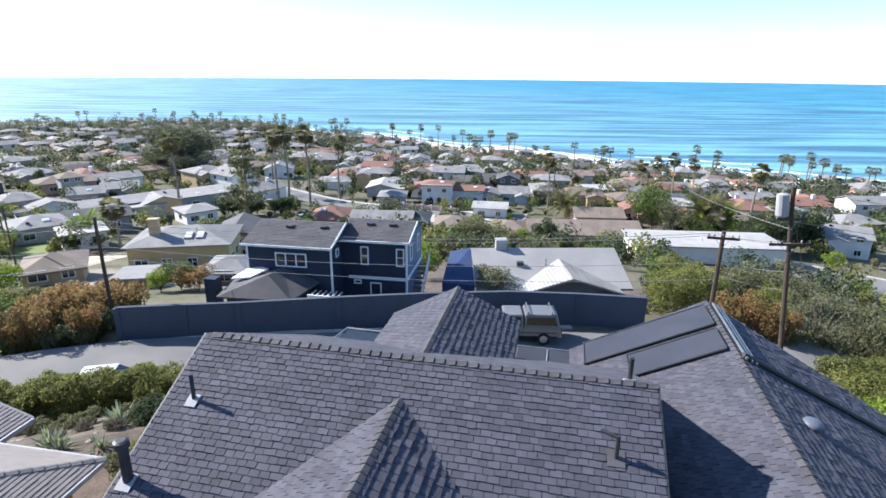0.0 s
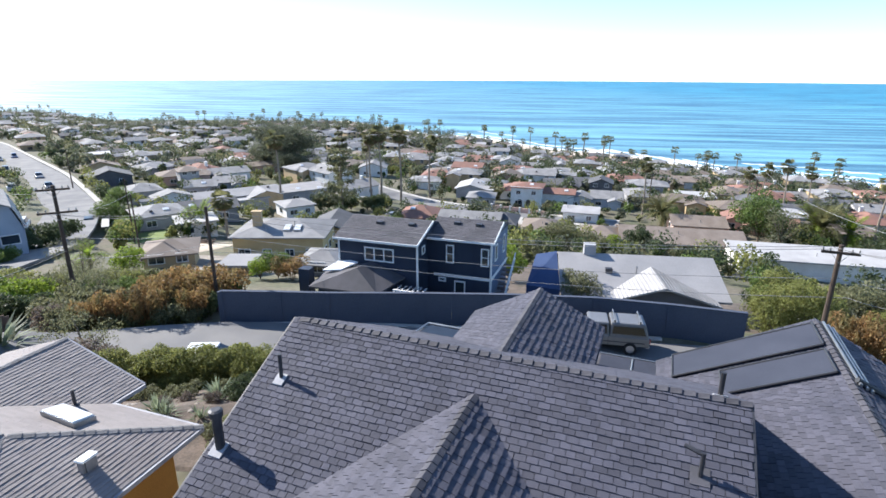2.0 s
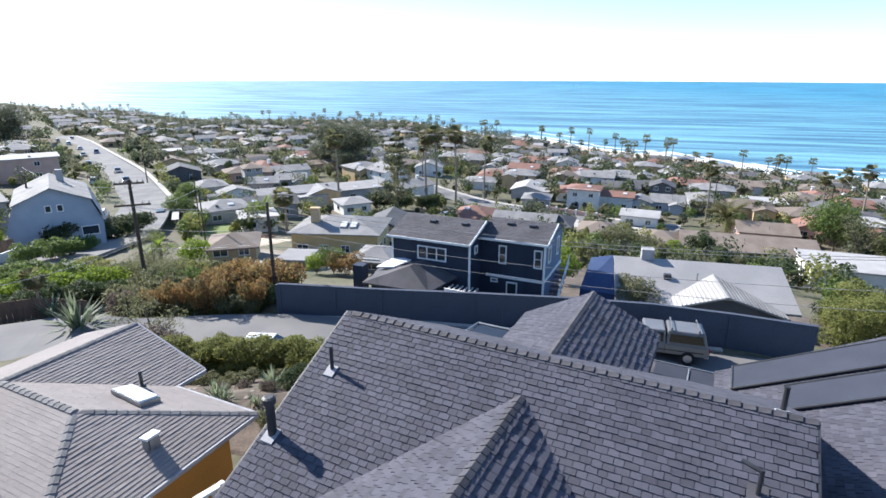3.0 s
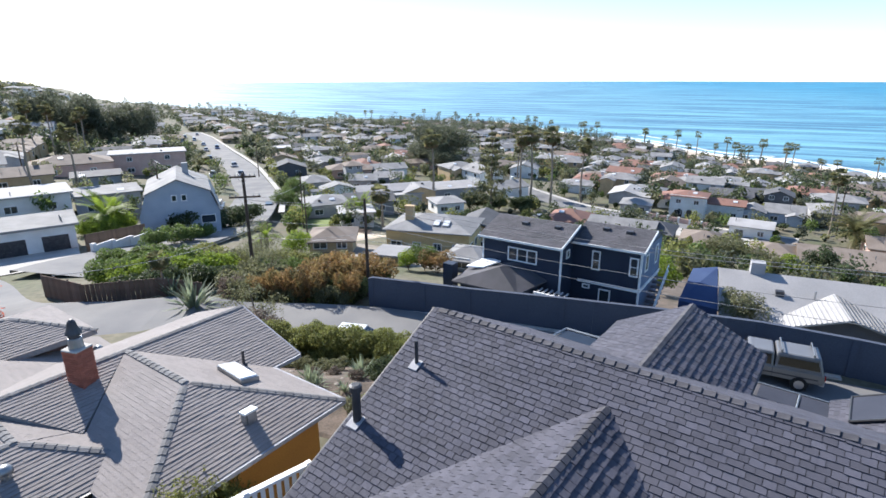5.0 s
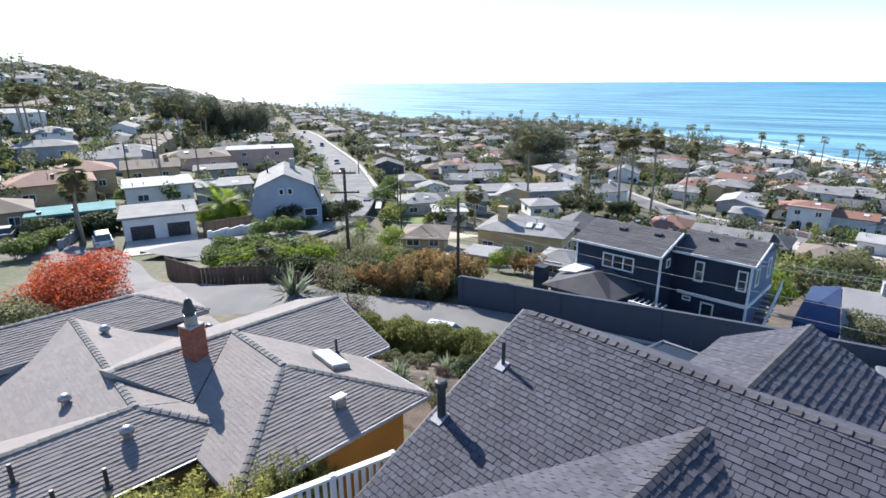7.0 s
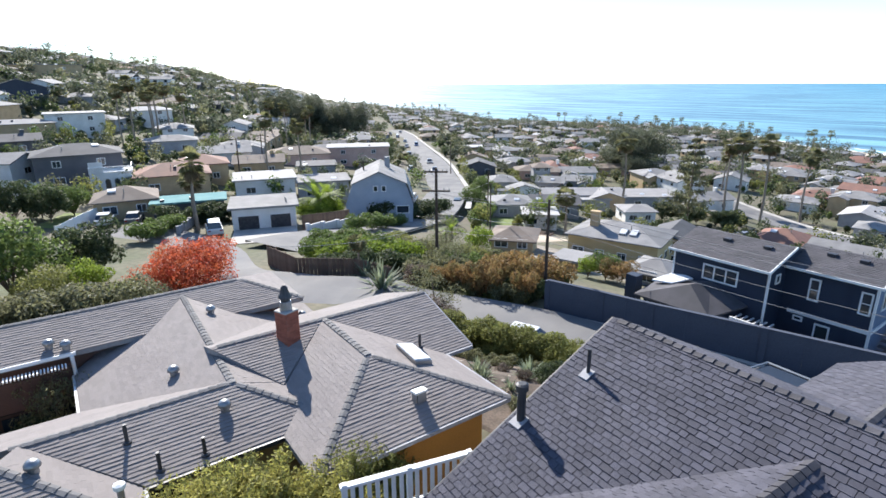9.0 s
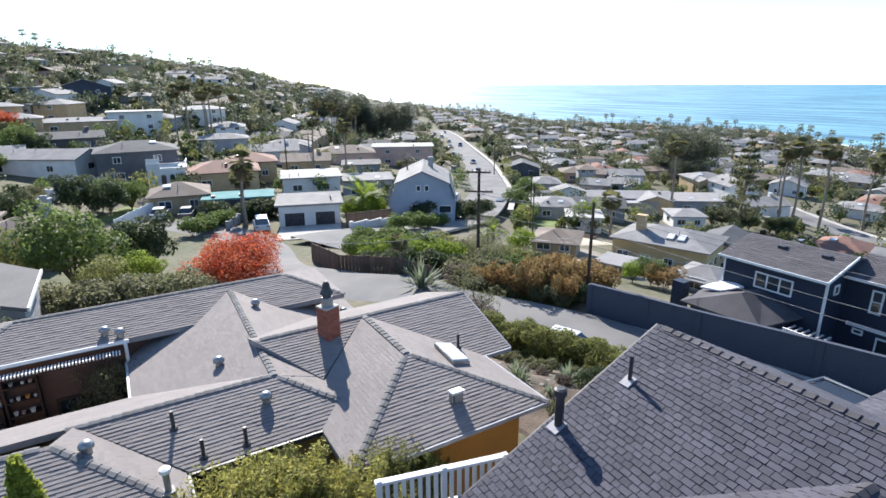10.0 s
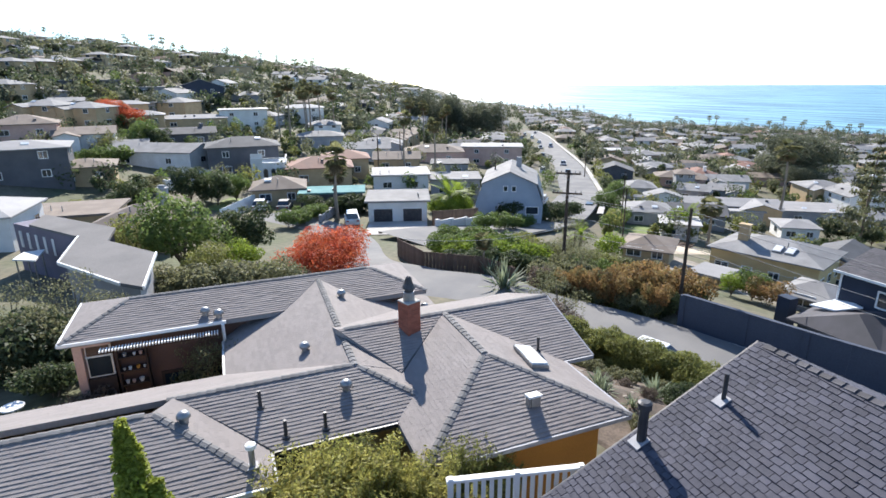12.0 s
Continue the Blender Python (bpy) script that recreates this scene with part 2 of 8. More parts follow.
def part(name, geo, mat, parent, label="", bevel=0.0, smooth=False):
    ob = new(name, geo.mesh(name, mat, smooth) if isinstance(geo, Geo) else geo)
    ob.parent = parent
    if label:
        ob["label"] = label
    if bevel:
        bv = ob.modifiers.new("bevel", "BEVEL")
        bv.width, bv.segments, bv.limit_method = bevel, 2, "ANGLE"
    return ob


def thing(name, label, category, at=None, group="", kind=""):
    ob = new(name)
    if at is not None:
        ob.matrix_world = at
    return tagged(ob, label, category, group, kind)


def clip_poly(pts, axis, lo, hi):
    """The piece of a convex polygon of (u, v) between lo and hi on one axis."""
    for sign, lim in ((1, lo), (-1, -hi)):
        out = []
        for i, p in enumerate(pts):
            q = pts[(i + 1) % len(pts)]
            a, b = sign * p[axis] - lim, sign * q[axis] - lim
            if a >= 0:
                out.append(p)
            if (a >= 0) != (b >= 0):
                t = a / (a - b)
                out.append((p[0] + t * (q[0] - p[0]), p[1] + t * (q[1] - p[1])))
        pts = out
        if len(pts) < 3:
            return []
    return pts


def shingles(corners, along, course, tab, thick, ragged=0.0, loose=0.25, gap=0.011):
    """Overlapping pieces on a flat convex roof face. corners: its outline; along: the eave's direction. Gives (centre, Geo) for each piece."""
    c = [Vector(p) for p in corners]
    u = Vector(along).normalized()
    nrm = Vector((0, 0, 0))
    for i in range(len(c)):
        nrm += c[i].cross(c[(i + 1) % len(c)])
    nrm.normalize()
    if nrm.z < 0:
        nrm = -nrm
    u = (u - nrm * u.dot(nrm)).normalized()
    w = nrm.cross(u)
    if w.z < 0:
        w = -w
    o = min(c, key=lambda p: p.z)
    o = o - u * o.dot(u)
    flat = [((p - o).dot(u), (p - o).dot(w)) for p in c]
    v0, v1 = min(p[1] for p in flat), max(p[1] for p in flat)
    out = []
    rows = int(math.ceil((v1 - v0) / course))
    for r in range(rows):
        lo, hi = v1 - (r + 1) * course, v1 - r * course
        band = clip_poly(flat, 1, lo, hi)
        if not band:
            continue
        end = max(p[0] for p in band)
        first = min(p[0] for p in band)
        rng = random.Random(r * 7919 + 13)
        start = -32.0 + (r % 2) * tab * 0.5 + rng.uniform(-0.06, 0.06) * tab
        i = int((first - start) / tab) - 1
        while start + i * tab < end:
            # joints wander a little from an even half-bond
            x, x2 = [start + k * tab + loose * tab * (random.Random(r * 7919 + k * 31).random() - 0.5) for k in (i, i + 1)]
            wd = x2 - x
            i += 1
            drop = ragged * rng.random()
            lift = thick * (0.7 + 0.7 * rng.random())
            if x + wd < first:
                continue
            cell = clip_poly(band, 0, x + gap / 2, x + wd - gap / 2)
            if len(cell) < 3:
                continue
            g = Geo()
            top, bot = [], []
            for a, b in cell:
                h = lift * (1 - (b - lo) / course) + 0.004
                bb = b - (drop if b - lo < 0.25 * course else 0)
                top.append(o + u * a + w * bb + nrm * h)
                bot.append(o + u * a + w * bb - nrm * 0.01)
            k = len(top)
            g.v = [tuple(p) for p in top + bot]
            g.f = [tuple(range(k))] + [(i, k + i, k + (i + 1) % k, (i + 1) % k) for i in range(k)]
            mid = sum(top, Vector()) / k
            out.append((mid, g))
    return out


def joined(pieces):
    g = Geo()
    for _, p in pieces:
        n = len(g.v)
        g.v += p.v
        g.f += [tuple(i + n for i in f) for f in p.f]
    return g


def face_turned(pts):
    """The points in the order that makes the face look up."""
    a, b, c = Vector(pts[0]), Vector(pts[1]), Vector(pts[2])
    return pts if (b - a).cross(c - b).z > 0 else list(reversed(pts))


def caps(parent, a, b, mat, step=0.24, half=0.13, thick=0.045, slope=0.45):
    """Overlapping cap pieces astride a ridge or hip from a to b, each with its raised end towards a."""
    a, b = Vector(a), Vector(b)
    w = (b - a)
    n = max(1, int(w.length / step))
    w.normalize()
    s = w.cross(Vector((0, 0, 1))).normalized()
    up = s.cross(w)
    drop = half * slope
    for i in range(n):
        p, q = Vector((0, 0, 0)), w * (step + 0.04)
        g = Geo()
        for c, h in ((p, thick + 0.025), (q, 0.022)):
            g.v += [tuple(c - s * half + up * (h - drop)), tuple(c + up * h), tuple(c + s * half + up * (h - drop))]
        g.v += [tuple(Vector(x) - up * 0.07) for x in g.v]
        g.f += [(0, 1, 4, 3), (1, 2, 5, 4), (0, 6, 7, 1), (1, 7, 8, 2), (0, 3, 9, 6), (2, 8, 11, 5)]
        ob = part("ridge_cap", g, mat, parent)
        ob.location = a + w * (i * step - 0.01 + rng.uniform(-0.008, 0.008))


# ---- ground, sea, roads ----
RANGES = [0, 12, 20, 26, 33, 42, 60, 90, 130, 180, 250, 350, 500, 700, 1000, 1400, 2000, 4900]
SLOPES = {}
SLOPES[-100] = [2, 2, 1, 0, 0, -1, -3, -6, -8, -10, -12, -14, -14, -10, 0, 10, 20, 20]
SLOPES[-60] = [2, 2, 1, 0, 0, -2.2, -7, -14, -18.5, -21.5, -28.5, -40, -46, -50, -50, -50, -50, -50]
SLOPES[-20] = [2, 2, 1, 0, 0, -2.2, -7, -14, -18.5, -21.5, -28, -40.2, -46, -50, -50, -50, -50, -50]
SLOPES[-4] = [2, 2, 1, 0, 0, -2.2, -7, -14, -18.5, -21.5, -27, -36.5, -44, -50, -50, -50, -50, -50]
SLOPES[9] = [2, 2, 1, 0, 0, -2.2, -6.8, -13.5, -18, -20.5, -25.5, -32.5, -39.5, -46, -50, -50, -50, -50]
SLOPES[22] = [3, 3, 2, 0, 0, -2, -6.3, -12.5, -16, -18, -22.5, -28, -34, -40, -46, -50, -50, -50]
SLOPES[39] = [3, 3, 3, 0.5, 0, -1.6, -4.8, -10, -13.5, -15.2, -19, -25, -31, -38.5, -45, -50, -50, -50]
SLOPES[47] = [3, 3, 3, 1, 0, -1, -3.5, -7.6, -10.2, -11.8, -14.2, -18.2, -24, -31, -40, -46, -50, -50]
SLOPES[55] = [3, 3, 3, 2, 1, 0, -2.5, -6.2, -8, -9.5, -11.2, -14, -18, -24, -32, -40, -50, -50]
SLOPES[62] = [3, 3, 3, 2.5, 1, 0, -2.5, -5, -6, -6.5, -5, -2, 2, 4, 0, -10, -20, -50]
SLOPES[70] = [3, 3, 3, 2.5, 1.5, 0, -2.5, -4, -4, -2, 4, 11, 19, 24, 24, 24, 20, -40]
SLOPES[80] = [3, 3, 3, 2.5, 1.5, 0, -2, -3, -2, 2, 10, 22, 31, 36, 38, 38, 38, 10]
SLOPES[90] = [3, 3, 3, 2.5, 1.5, 0.5, -1, -2, 0, 6, 16, 29, 39, 44, 46, 46, 46, 30]
SLOPES[100] = [3, 3, 3, 2.5, 2, 1, 0, 0, 3, 10, 22, 36, 46, 52, 54, 54, 54, 50]
SLOPES[180] = [3, 3, 3, 3, 4, 5, 8, 14, 22, 32, 44, 56, 66, 72, 76, 76, 76, 70]
_az = sorted(SLOPES)
_az = _az + [_az[0] + 360]
_tab = np.array([SLOPES[a if a <= 180 else a - 360] for a in _az], float)


def height(x, y):
    r = min(math.hypot(x, y), 4899.0)
    a = math.degrees(math.atan2(-x, y))
    if a < -100:
        a += 360
    i = max(0, min(len(_az) - 2, int(np.searchsorted(_az, a, side="right")) - 1))
    k = (a - _az[i]) / (_az[i + 1] - _az[i])
    k = k * k * (3 - 2 * k)
    j = max(0, min(len(RANGES) - 2, int(np.searchsorted(RANGES, r, side="right")) - 1))
    q = (r - RANGES[j]) / (RANGES[j + 1] - RANGES[j])
    lo = _tab[i][j] + (_tab[i][j + 1] - _tab[i][j]) * q
    hi = _tab[i + 1][j] + (_tab[i + 1][j + 1] - _tab[i + 1][j]) * q
    return float(lo + (hi - lo) * k)


SEA_Z = -40.0


def build_ground():
    g = Geo()
    rs = [0.5]
    while rs[-1] < 4900:
        rs.append(min(4900, rs[-1] * 1.055 + 0.6))
    angles = [-100 + 2.5 * i for i in range(144)]
    for r in rs:
        for a in angles:
            x, y = -r * math.sin(radians(a)), r * math.cos(radians(a))
            z = height(x, y)
            if r > 35:
                z += 0.25 * noise.noise((x * 0.05, y * 0.05, 0.3)) * min(1, (r - 35) / 40)
            g.v.append((x, y, z))
    k = len(angles)
    for i in range(len(rs) - 1):
        for j in range(k):
            n = (j + 1) % k
            g.f.append((i * k + j, i * k + n, (i + 1) * k + n, (i + 1) * k + j))
    g.f.append(tuple(range(k)))
    ob = new("ground", g.mesh("ground", SOIL, True))
    tagged(ob, "sloping hillside of dry soil and scrub", "ground", kind="structure")


build_ground()

WATER = bpy.data.materials.new("sea_water")
WATER.use_nodes = True


def dress_water():
    nt = WATER.node_tree
    N, L = nt.nodes.new, nt.links.new
    b = nt.nodes["Principled BSDF"]
    tc = N("ShaderNodeTexCoord")
    mp = N("ShaderNodeMapping")
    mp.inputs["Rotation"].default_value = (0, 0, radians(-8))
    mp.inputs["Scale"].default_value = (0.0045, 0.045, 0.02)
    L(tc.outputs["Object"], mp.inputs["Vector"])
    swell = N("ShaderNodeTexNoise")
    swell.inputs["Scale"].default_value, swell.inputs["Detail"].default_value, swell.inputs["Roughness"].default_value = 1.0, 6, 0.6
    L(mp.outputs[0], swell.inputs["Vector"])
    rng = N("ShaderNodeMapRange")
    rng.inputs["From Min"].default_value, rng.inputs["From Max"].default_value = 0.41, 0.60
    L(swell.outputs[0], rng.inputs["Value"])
    # dark and pale swell streaks with their sky sheen, mixed as base colour
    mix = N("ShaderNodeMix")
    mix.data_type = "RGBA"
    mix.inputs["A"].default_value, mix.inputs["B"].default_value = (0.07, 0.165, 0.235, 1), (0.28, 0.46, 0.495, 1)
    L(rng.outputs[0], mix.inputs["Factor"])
    # glare put into colour: paler left, deeper blue offshore towards the bay's open end
    sep = N("ShaderNodeSeparateXYZ")
    L(tc.outputs["Object"], sep.inputs[0])
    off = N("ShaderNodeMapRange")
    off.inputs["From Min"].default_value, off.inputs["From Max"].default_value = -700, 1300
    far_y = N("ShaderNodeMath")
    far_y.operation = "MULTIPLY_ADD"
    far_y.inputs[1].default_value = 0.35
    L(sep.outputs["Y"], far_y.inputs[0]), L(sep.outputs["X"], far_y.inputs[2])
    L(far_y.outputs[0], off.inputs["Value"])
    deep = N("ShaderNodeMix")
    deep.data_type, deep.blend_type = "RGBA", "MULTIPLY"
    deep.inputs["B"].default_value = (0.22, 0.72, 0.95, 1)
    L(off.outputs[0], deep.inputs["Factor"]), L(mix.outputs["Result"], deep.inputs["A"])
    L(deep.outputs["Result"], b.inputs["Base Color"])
    mp2 = N("ShaderNodeMapping")
    mp2.inputs["Scale"].default_value = (0.05, 0.16, 0.1)
    L(tc.outputs["Object"], mp2.inputs["Vector"])
    chop = N("ShaderNodeTexNoise")
    chop.inputs["Scale"].default_value, chop.inputs["Detail"].default_value = 1.0, 6
    L(mp2.outputs[0], chop.inputs["Vector"])
    bp = N("ShaderNodeBump")
    bp.inputs["Strength"].default_value, bp.inputs["Distance"].default_value = 0.9, 2.0
    L(chop.outputs[0], bp.inputs["Height"])
    L(bp.outputs[0], b.inputs["Normal"])
    b.inputs["Roughness"].default_value = 0.5
    b.inputs["Specular IOR Level"].default_value = 0.85
    b.inputs["IOR"].default_value = 1.33


dress_water()


def build_sea():
    g = Geo()
    rs = [240 * 1.09 ** i for i in range(35)] + [4900]
    angles = [-100 + 4 * i for i in range(45)]
    for r in rs:
        for a in angles:
            g.v.append((-r * math.sin(radians(a)), r * math.cos(radians(a)), SEA_Z))
    k = len(angles)
    for i in range(len(rs) - 1):
        for j in range(k - 1):
            g.f.append((i * k + j + 1, i * k + j, (i + 1) * k + j, (i + 1) * k + j + 1))
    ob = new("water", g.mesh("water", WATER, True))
    tagged(ob, "wide blue sea with long low swell lines and sun-side glare in its colour", "sea", kind="structure")


build_sea()


def ribbon(name, pts, width, mat, label, category, lift=0.04, step=2.0, edge=0.0, kind="structure", depth=0.3):
    """A strip of road or path along pts, laid on the ground as a slab."""
    dense = []
    for (x0, y0), (x1, y1) in zip(pts, pts[1:]):
        n = max(1, int(math.hypot(x1 - x0, y1 - y0) / step))
        dense += [(x0 + (x1 - x0) * i / n, y0 + (y1 - y0) * i / n) for i in range(n)]
    dense.append(pts[-1])
    for _ in range(6):
        dense = [dense[0]] + [((a[0] + 2 * b[0] + c[0]) / 4, (a[1] + 2 * b[1] + c[1]) / 4) for a, b, c in zip(dense, dense[1:], dense[2:])] + [dense[-1]]
    g = Geo()
    for i, (x, y) in enumerate(dense):
        a, b = dense[max(0, i - 1)], dense[min(len(dense) - 1, i + 1)]
        dx, dy = b[0] - a[0], b[1] - a[1]
        n = math.hypot(dx, dy) or 1
        px, py = -dy / n, dx / n
        zc = max(height(x + px * s, y + py * s) for s in (-width / 2 * 0.8, 0, width / 2 * 0.8)) + lift
        for s, z in ((-width / 2, zc - depth), (-width / 2, zc), (width / 2, zc), (width / 2, zc - depth)):
            g.v.append((x + px * (s + edge), y + py * (s + edge), z))
    for i in range(len(dense) - 1):
        for j in range(3):
            g.f.append((i * 4 + j, i * 4 + j + 1, i * 4 + 5 + j, i * 4 + 4 + j))
    ob = new(name, g.mesh(name, mat))
    return tagged(ob, label, category, kind=kind)


def patch(name, corners, mat, label, category, lift=0.04, n=14):
    """A piece of lawn or yard draped on the ground between four corners."""
    a, b, c, d = [Vector((*p, 0)) for p in corners]
    g = Geo()
    for i in range(n + 1):
        for j in range(n + 1):
            q = a.lerp(b, i / n).lerp(d.lerp(c, i / n), j / n)
            q.x += 0.35 * noise.noise((q.x * 0.7, q.y * 0.7, 1.0))
            q.y += 0.35 * noise.noise((q.x * 0.7, q.y * 0.7, 4.0))
            g.v.append((q.x, q.y, height(q.x, q.y) + lift + (0.0 if 0 < i < n and 0 < j < n else -0.15)))
    for i in range(n):
        for j in range(n):
            k = i * (n + 1) + j
            g.f.append((k, k + n + 1, k + n + 2, k + 1))
    return tagged(new(name, g.mesh(name, mat)), label, category, kind="structure")


STREET = [(60, 24), (40, 27), (20, 28.2), (8, 27.6), (0, 27.3), (-8, 26.9), (-15, 26.2), (-21, 24.8), (-27, 21.3), (-34, 16.8), (-42, 16.8), (-49, 20), (-56, 22.5), (-64, 21.5), (-74, 18.5)]
ribbon("road", STREET, 5.6, ASPHALT, "narrow sunlit grey asphalt street curving past the houses", "road", 0.03)
MAIN_ST = [(-50, 26), (-51.3, 36.2), (-57.7, 50.6), (-70.5, 70.5), (-87, 90), (-127.7, 125.4), (-180, 165.4), (-237.6, 210.2), (-276.4, 236.3)]
ribbon("road", MAIN_ST, 8.6, ASPHALT, "long straight asphalt street running between houses", "road", 0.05, 4)
ribbon("pavement", MAIN_ST[3:], 1.1, CONCRETE, "pale concrete pavement along the street", "pavement", 0.17, 4, 5.3)
ribbon("pavement", MAIN_ST[3:], 1.1, CONCRETE, "pale concrete pavement along the street", "pavement", 0.17, 4, -5.3)
SIDE_ST = [(-75.9, 173.6), (-54.7, 163), (-41.3, 150.7), (-32.5, 144.3), (-19.2, 137.5), (5.6, 129.7), (19.7, 126.9)]
ribbon("road", SIDE_ST, 6.5, ASPHALT, "side street with parked cars and pale kerbs", "road", 0.05, 3)
ribbon("pavement", SIDE_ST, 1.5, CONCRETE, "pale concrete pavement beside the side street", "pavement", 0.17, 3, 4.1)
RIGHT_ST = [(46, 91), (58.5, 82.5), (63, 79), (67, 75), (72, 69), (80, 60)]
ribbon("road", RIGHT_ST, 7, ASPHALT, "asphalt side street beside garden walls", "road", 0.05)
ribbon("pavement", RIGHT_ST, 1.4, CONCRETE, "pale concrete pavement beside the side street", "pavement", 0.17, 3, 4.3)
ribbon("kerb", [(-28, 25.8), (-21, 28.6), (-15, 29.2), (-8, 30.0), (0, 30.6), (8, 30.9)], 0.35, CONCRETE, "concrete kerb at the foot of the block wall", "kerb", 0.12)
ribbon("pavement", [(-62.9, 32.0), (-55.0, 27.8)], 7.4, CONCRETE, "pale concrete drive in front of the garage", "drive", 0.12, 1.0)
patch("lawn", [(-90, 16), (-86, 21), (-78, 15.5), (-82, 11)], LAWN, "small bright green lawn behind a white fence", "lawn", 0.12)
patch("lawn", [(-89.3, 104.2), (-84.1, 109.2), (-79, 101), (-82.8, 92.9)], LAWN, "small bright green front lawn", "lawn", 0.12)
patch("lawn", [(-67.3, 77.7), (-62.3, 84.8), (-56.3, 77.7), (-60.5, 71)], LAWN, "small bright green front lawn", "lawn", 0.12)
patch("yard", [(-52.8, 57.6), (-53.8, 74), (-45.1, 80.4), (-44.1, 61.7)], SAND, "pale bare sandy yard", "yard", 0.10)
patch("yard", [(-102.9, 199.5), (-87.8, 214.2), (-70.3, 202.3), (-83.5, 188.3)], CONCRETE, "pale empty paved yard beneath big trees", "yard", 0.4)
patch("yard", [(-38, 49), (-43, 62), (-31, 64), (-22, 49)], DIRT, "pale dusty drive beside the yellow house", "yard", 0.06)
patch("yard", [(-19, 13.5), (-19, 19.5), (-9.5, 20.5), (-7.5, 12)], YARD, "gravel garden with reddish mulch between the houses", "garden", 0.05)
patch("yard", [(-12, 36), (-16.5, 71.5), (27.7, 72), (20, 34)], YARD, "dry garden ground behind the block wall", "garden", 0.05)
patch("yard", [(-5.8, 121.4), (-13.9, 133.9), (14.1, 129.7), (11.6, 116)], CONCRETE, "pale paved forecourt by the white house", "yard", 0.15)

# ---- the dark-roofed house that the camera hovers behind ----
HOUSE_TURN = -12.24
house_a = thing("house", "house with dark charcoal shingle roofs and several gabled wings", "house", pose(0, 0, 0, 0, 0, HOUSE_TURN))


def roof_faces(parent, faces, course, tab, thick, mat, under, near=None, count=0, deck=0.12, ragged=0.022, loose=0.3, gap=0.013):
    """Each face: outline and eave direction. A deck slab under overlapping pieces; the pieces nearest to the plan point near are objects of their own."""
    pieces = []
    for outline, along in faces:
        outline = face_turned(outline)
        d = Geo().prism([(p[0], p[1], p[2] - 0.012) for p in outline], (0, 0, -deck))
        part("roof_deck", d, under, parent)
        pieces += shingles(outline, along, course, tab, thick, ragged, loose, gap)
    if near and count:
        pieces.sort(key=lambda q: (q[0] - Vector(near)).length)
        for mid, g in pieces[:count]:
            me = g.mesh("shingle", mat)
            ob = new("shingle", me)
            ob.parent = parent
        pieces = pieces[count:]
    rest = part("shingles", joined(pieces), mat, parent, "overlapping rows of roof shingles")
    rest["kind"] = "stuff"


MZ, MV, MS = 9.0, 10.45, 0.5            # main ridge: height, line and pitch
UL, UR = -8.05, 2.2


def main_z(v):
    return MZ - MS * abs(MV - v)


XG = -2.95                               # ridge line of the cross gables
XZ = 8.55
v_top = MV - (MZ - XZ) / MS
near_faces = [
    ([(UL, MV, MZ), (UL, v_top - (XG - UL), XZ - MS * (XG - UL)), (XG, v_top, XZ), (XG, MV, MZ)], (1, 0, 0)),
    ([(UR, MV, MZ), (XG, MV, MZ), (XG, v_top, XZ), (UR, v_top - (UR - XG), XZ - MS * (UR - XG))], (1, 0, 0)),
]
gable_near = [
    ([(XG, v_top, XZ), (UL, v_top - (XG - UL), XZ - MS * (XG - UL)), (UL, 1.5, XZ - MS * (XG - UL)), (XG, 1.5, XZ)], (0, 1, 0)),
    ([(XG, v_top, XZ), (XG, 1.5, XZ), (UR, 1.5, XZ - MS * (UR - XG)), (UR, v_top - (UR - XG), XZ - MS * (UR - XG))], (0, 1, 0)),
]
FAR_V = 15.6
far_face = [([(UL, MV, MZ), (UR, MV, MZ), (UR, FAR_V, main_z(FAR_V)), (UL, FAR_V, main_z(FAR_V))], (1, 0, 0))]
# front wing
BU, BZ, BH = -3.2, 8.0, 2.2
wing_b = [
    ([(BU, 12.4, BZ), (BU, 17.25, BZ), (BU - BH, 17.05, BZ - MS * BH), (BU - BH, 14.6, BZ - MS * BH)], (0, 1, 0)),
    ([(BU, 12.4, BZ), (BU + BH, 14.6, BZ - MS * BH), (BU + BH, 17.3, BZ - MS * BH), (BU, 17.25, BZ)], (0, 1, 0)),
]
# side wing with the solar mats
CU, CZ = 5.02, 7.79
CR = 0.55
CL, CF = 0.72, 18.48                     # its left eave and far rake


def c_left(u):
    return CZ - 0.5 * (CU - u)


wing_c = [
    ([(CU, CF, CZ), (CL, CF - 0.39, c_left(CL)), (CL, 14.6, c_left(CL)), (CU, 14.6, CZ)], (0, 1, 0)),
    ([(CU, 14.6, CZ), (2.0, 14.6, c_left(2.0)), (2.0, 1.5, c_left(2.0)), (CU, 1.5, CZ)], (0, 1, 0)),
    ([(CU, CF, CZ), (CU, 1.5, CZ), (12.2, 1.5, CZ - CR * (12.2 - CU)), (12.2, CF - 1.2, CZ - CR * (12.2 - CU))], (0, 1, 0)),
]
COURSE, TAB = 0.146, 0.225
roof_faces(house_a, near_faces, COURSE, TAB, 0.018, SHINGLE, SHINGLE_FAR, (-5.5, 8.2, 8.0), 300)
roof_faces(house_a, gable_near[:1], COURSE, TAB, 0.017, SHINGLE, SHINGLE_FAR)
roof_faces(house_a, gable_near[1:], 0.2, TAB, 0.028, SHINGLE, SHINGLE_FAR, ragged=0.03)
roof_faces(house_a, far_face, COURSE, TAB * 1.5, 0.022, SHINGLE, SHINGLE_FAR)
roof_faces(house_a, wing_b[:1], COURSE, TAB, 0.018, SHINGLE, SHINGLE_FAR)
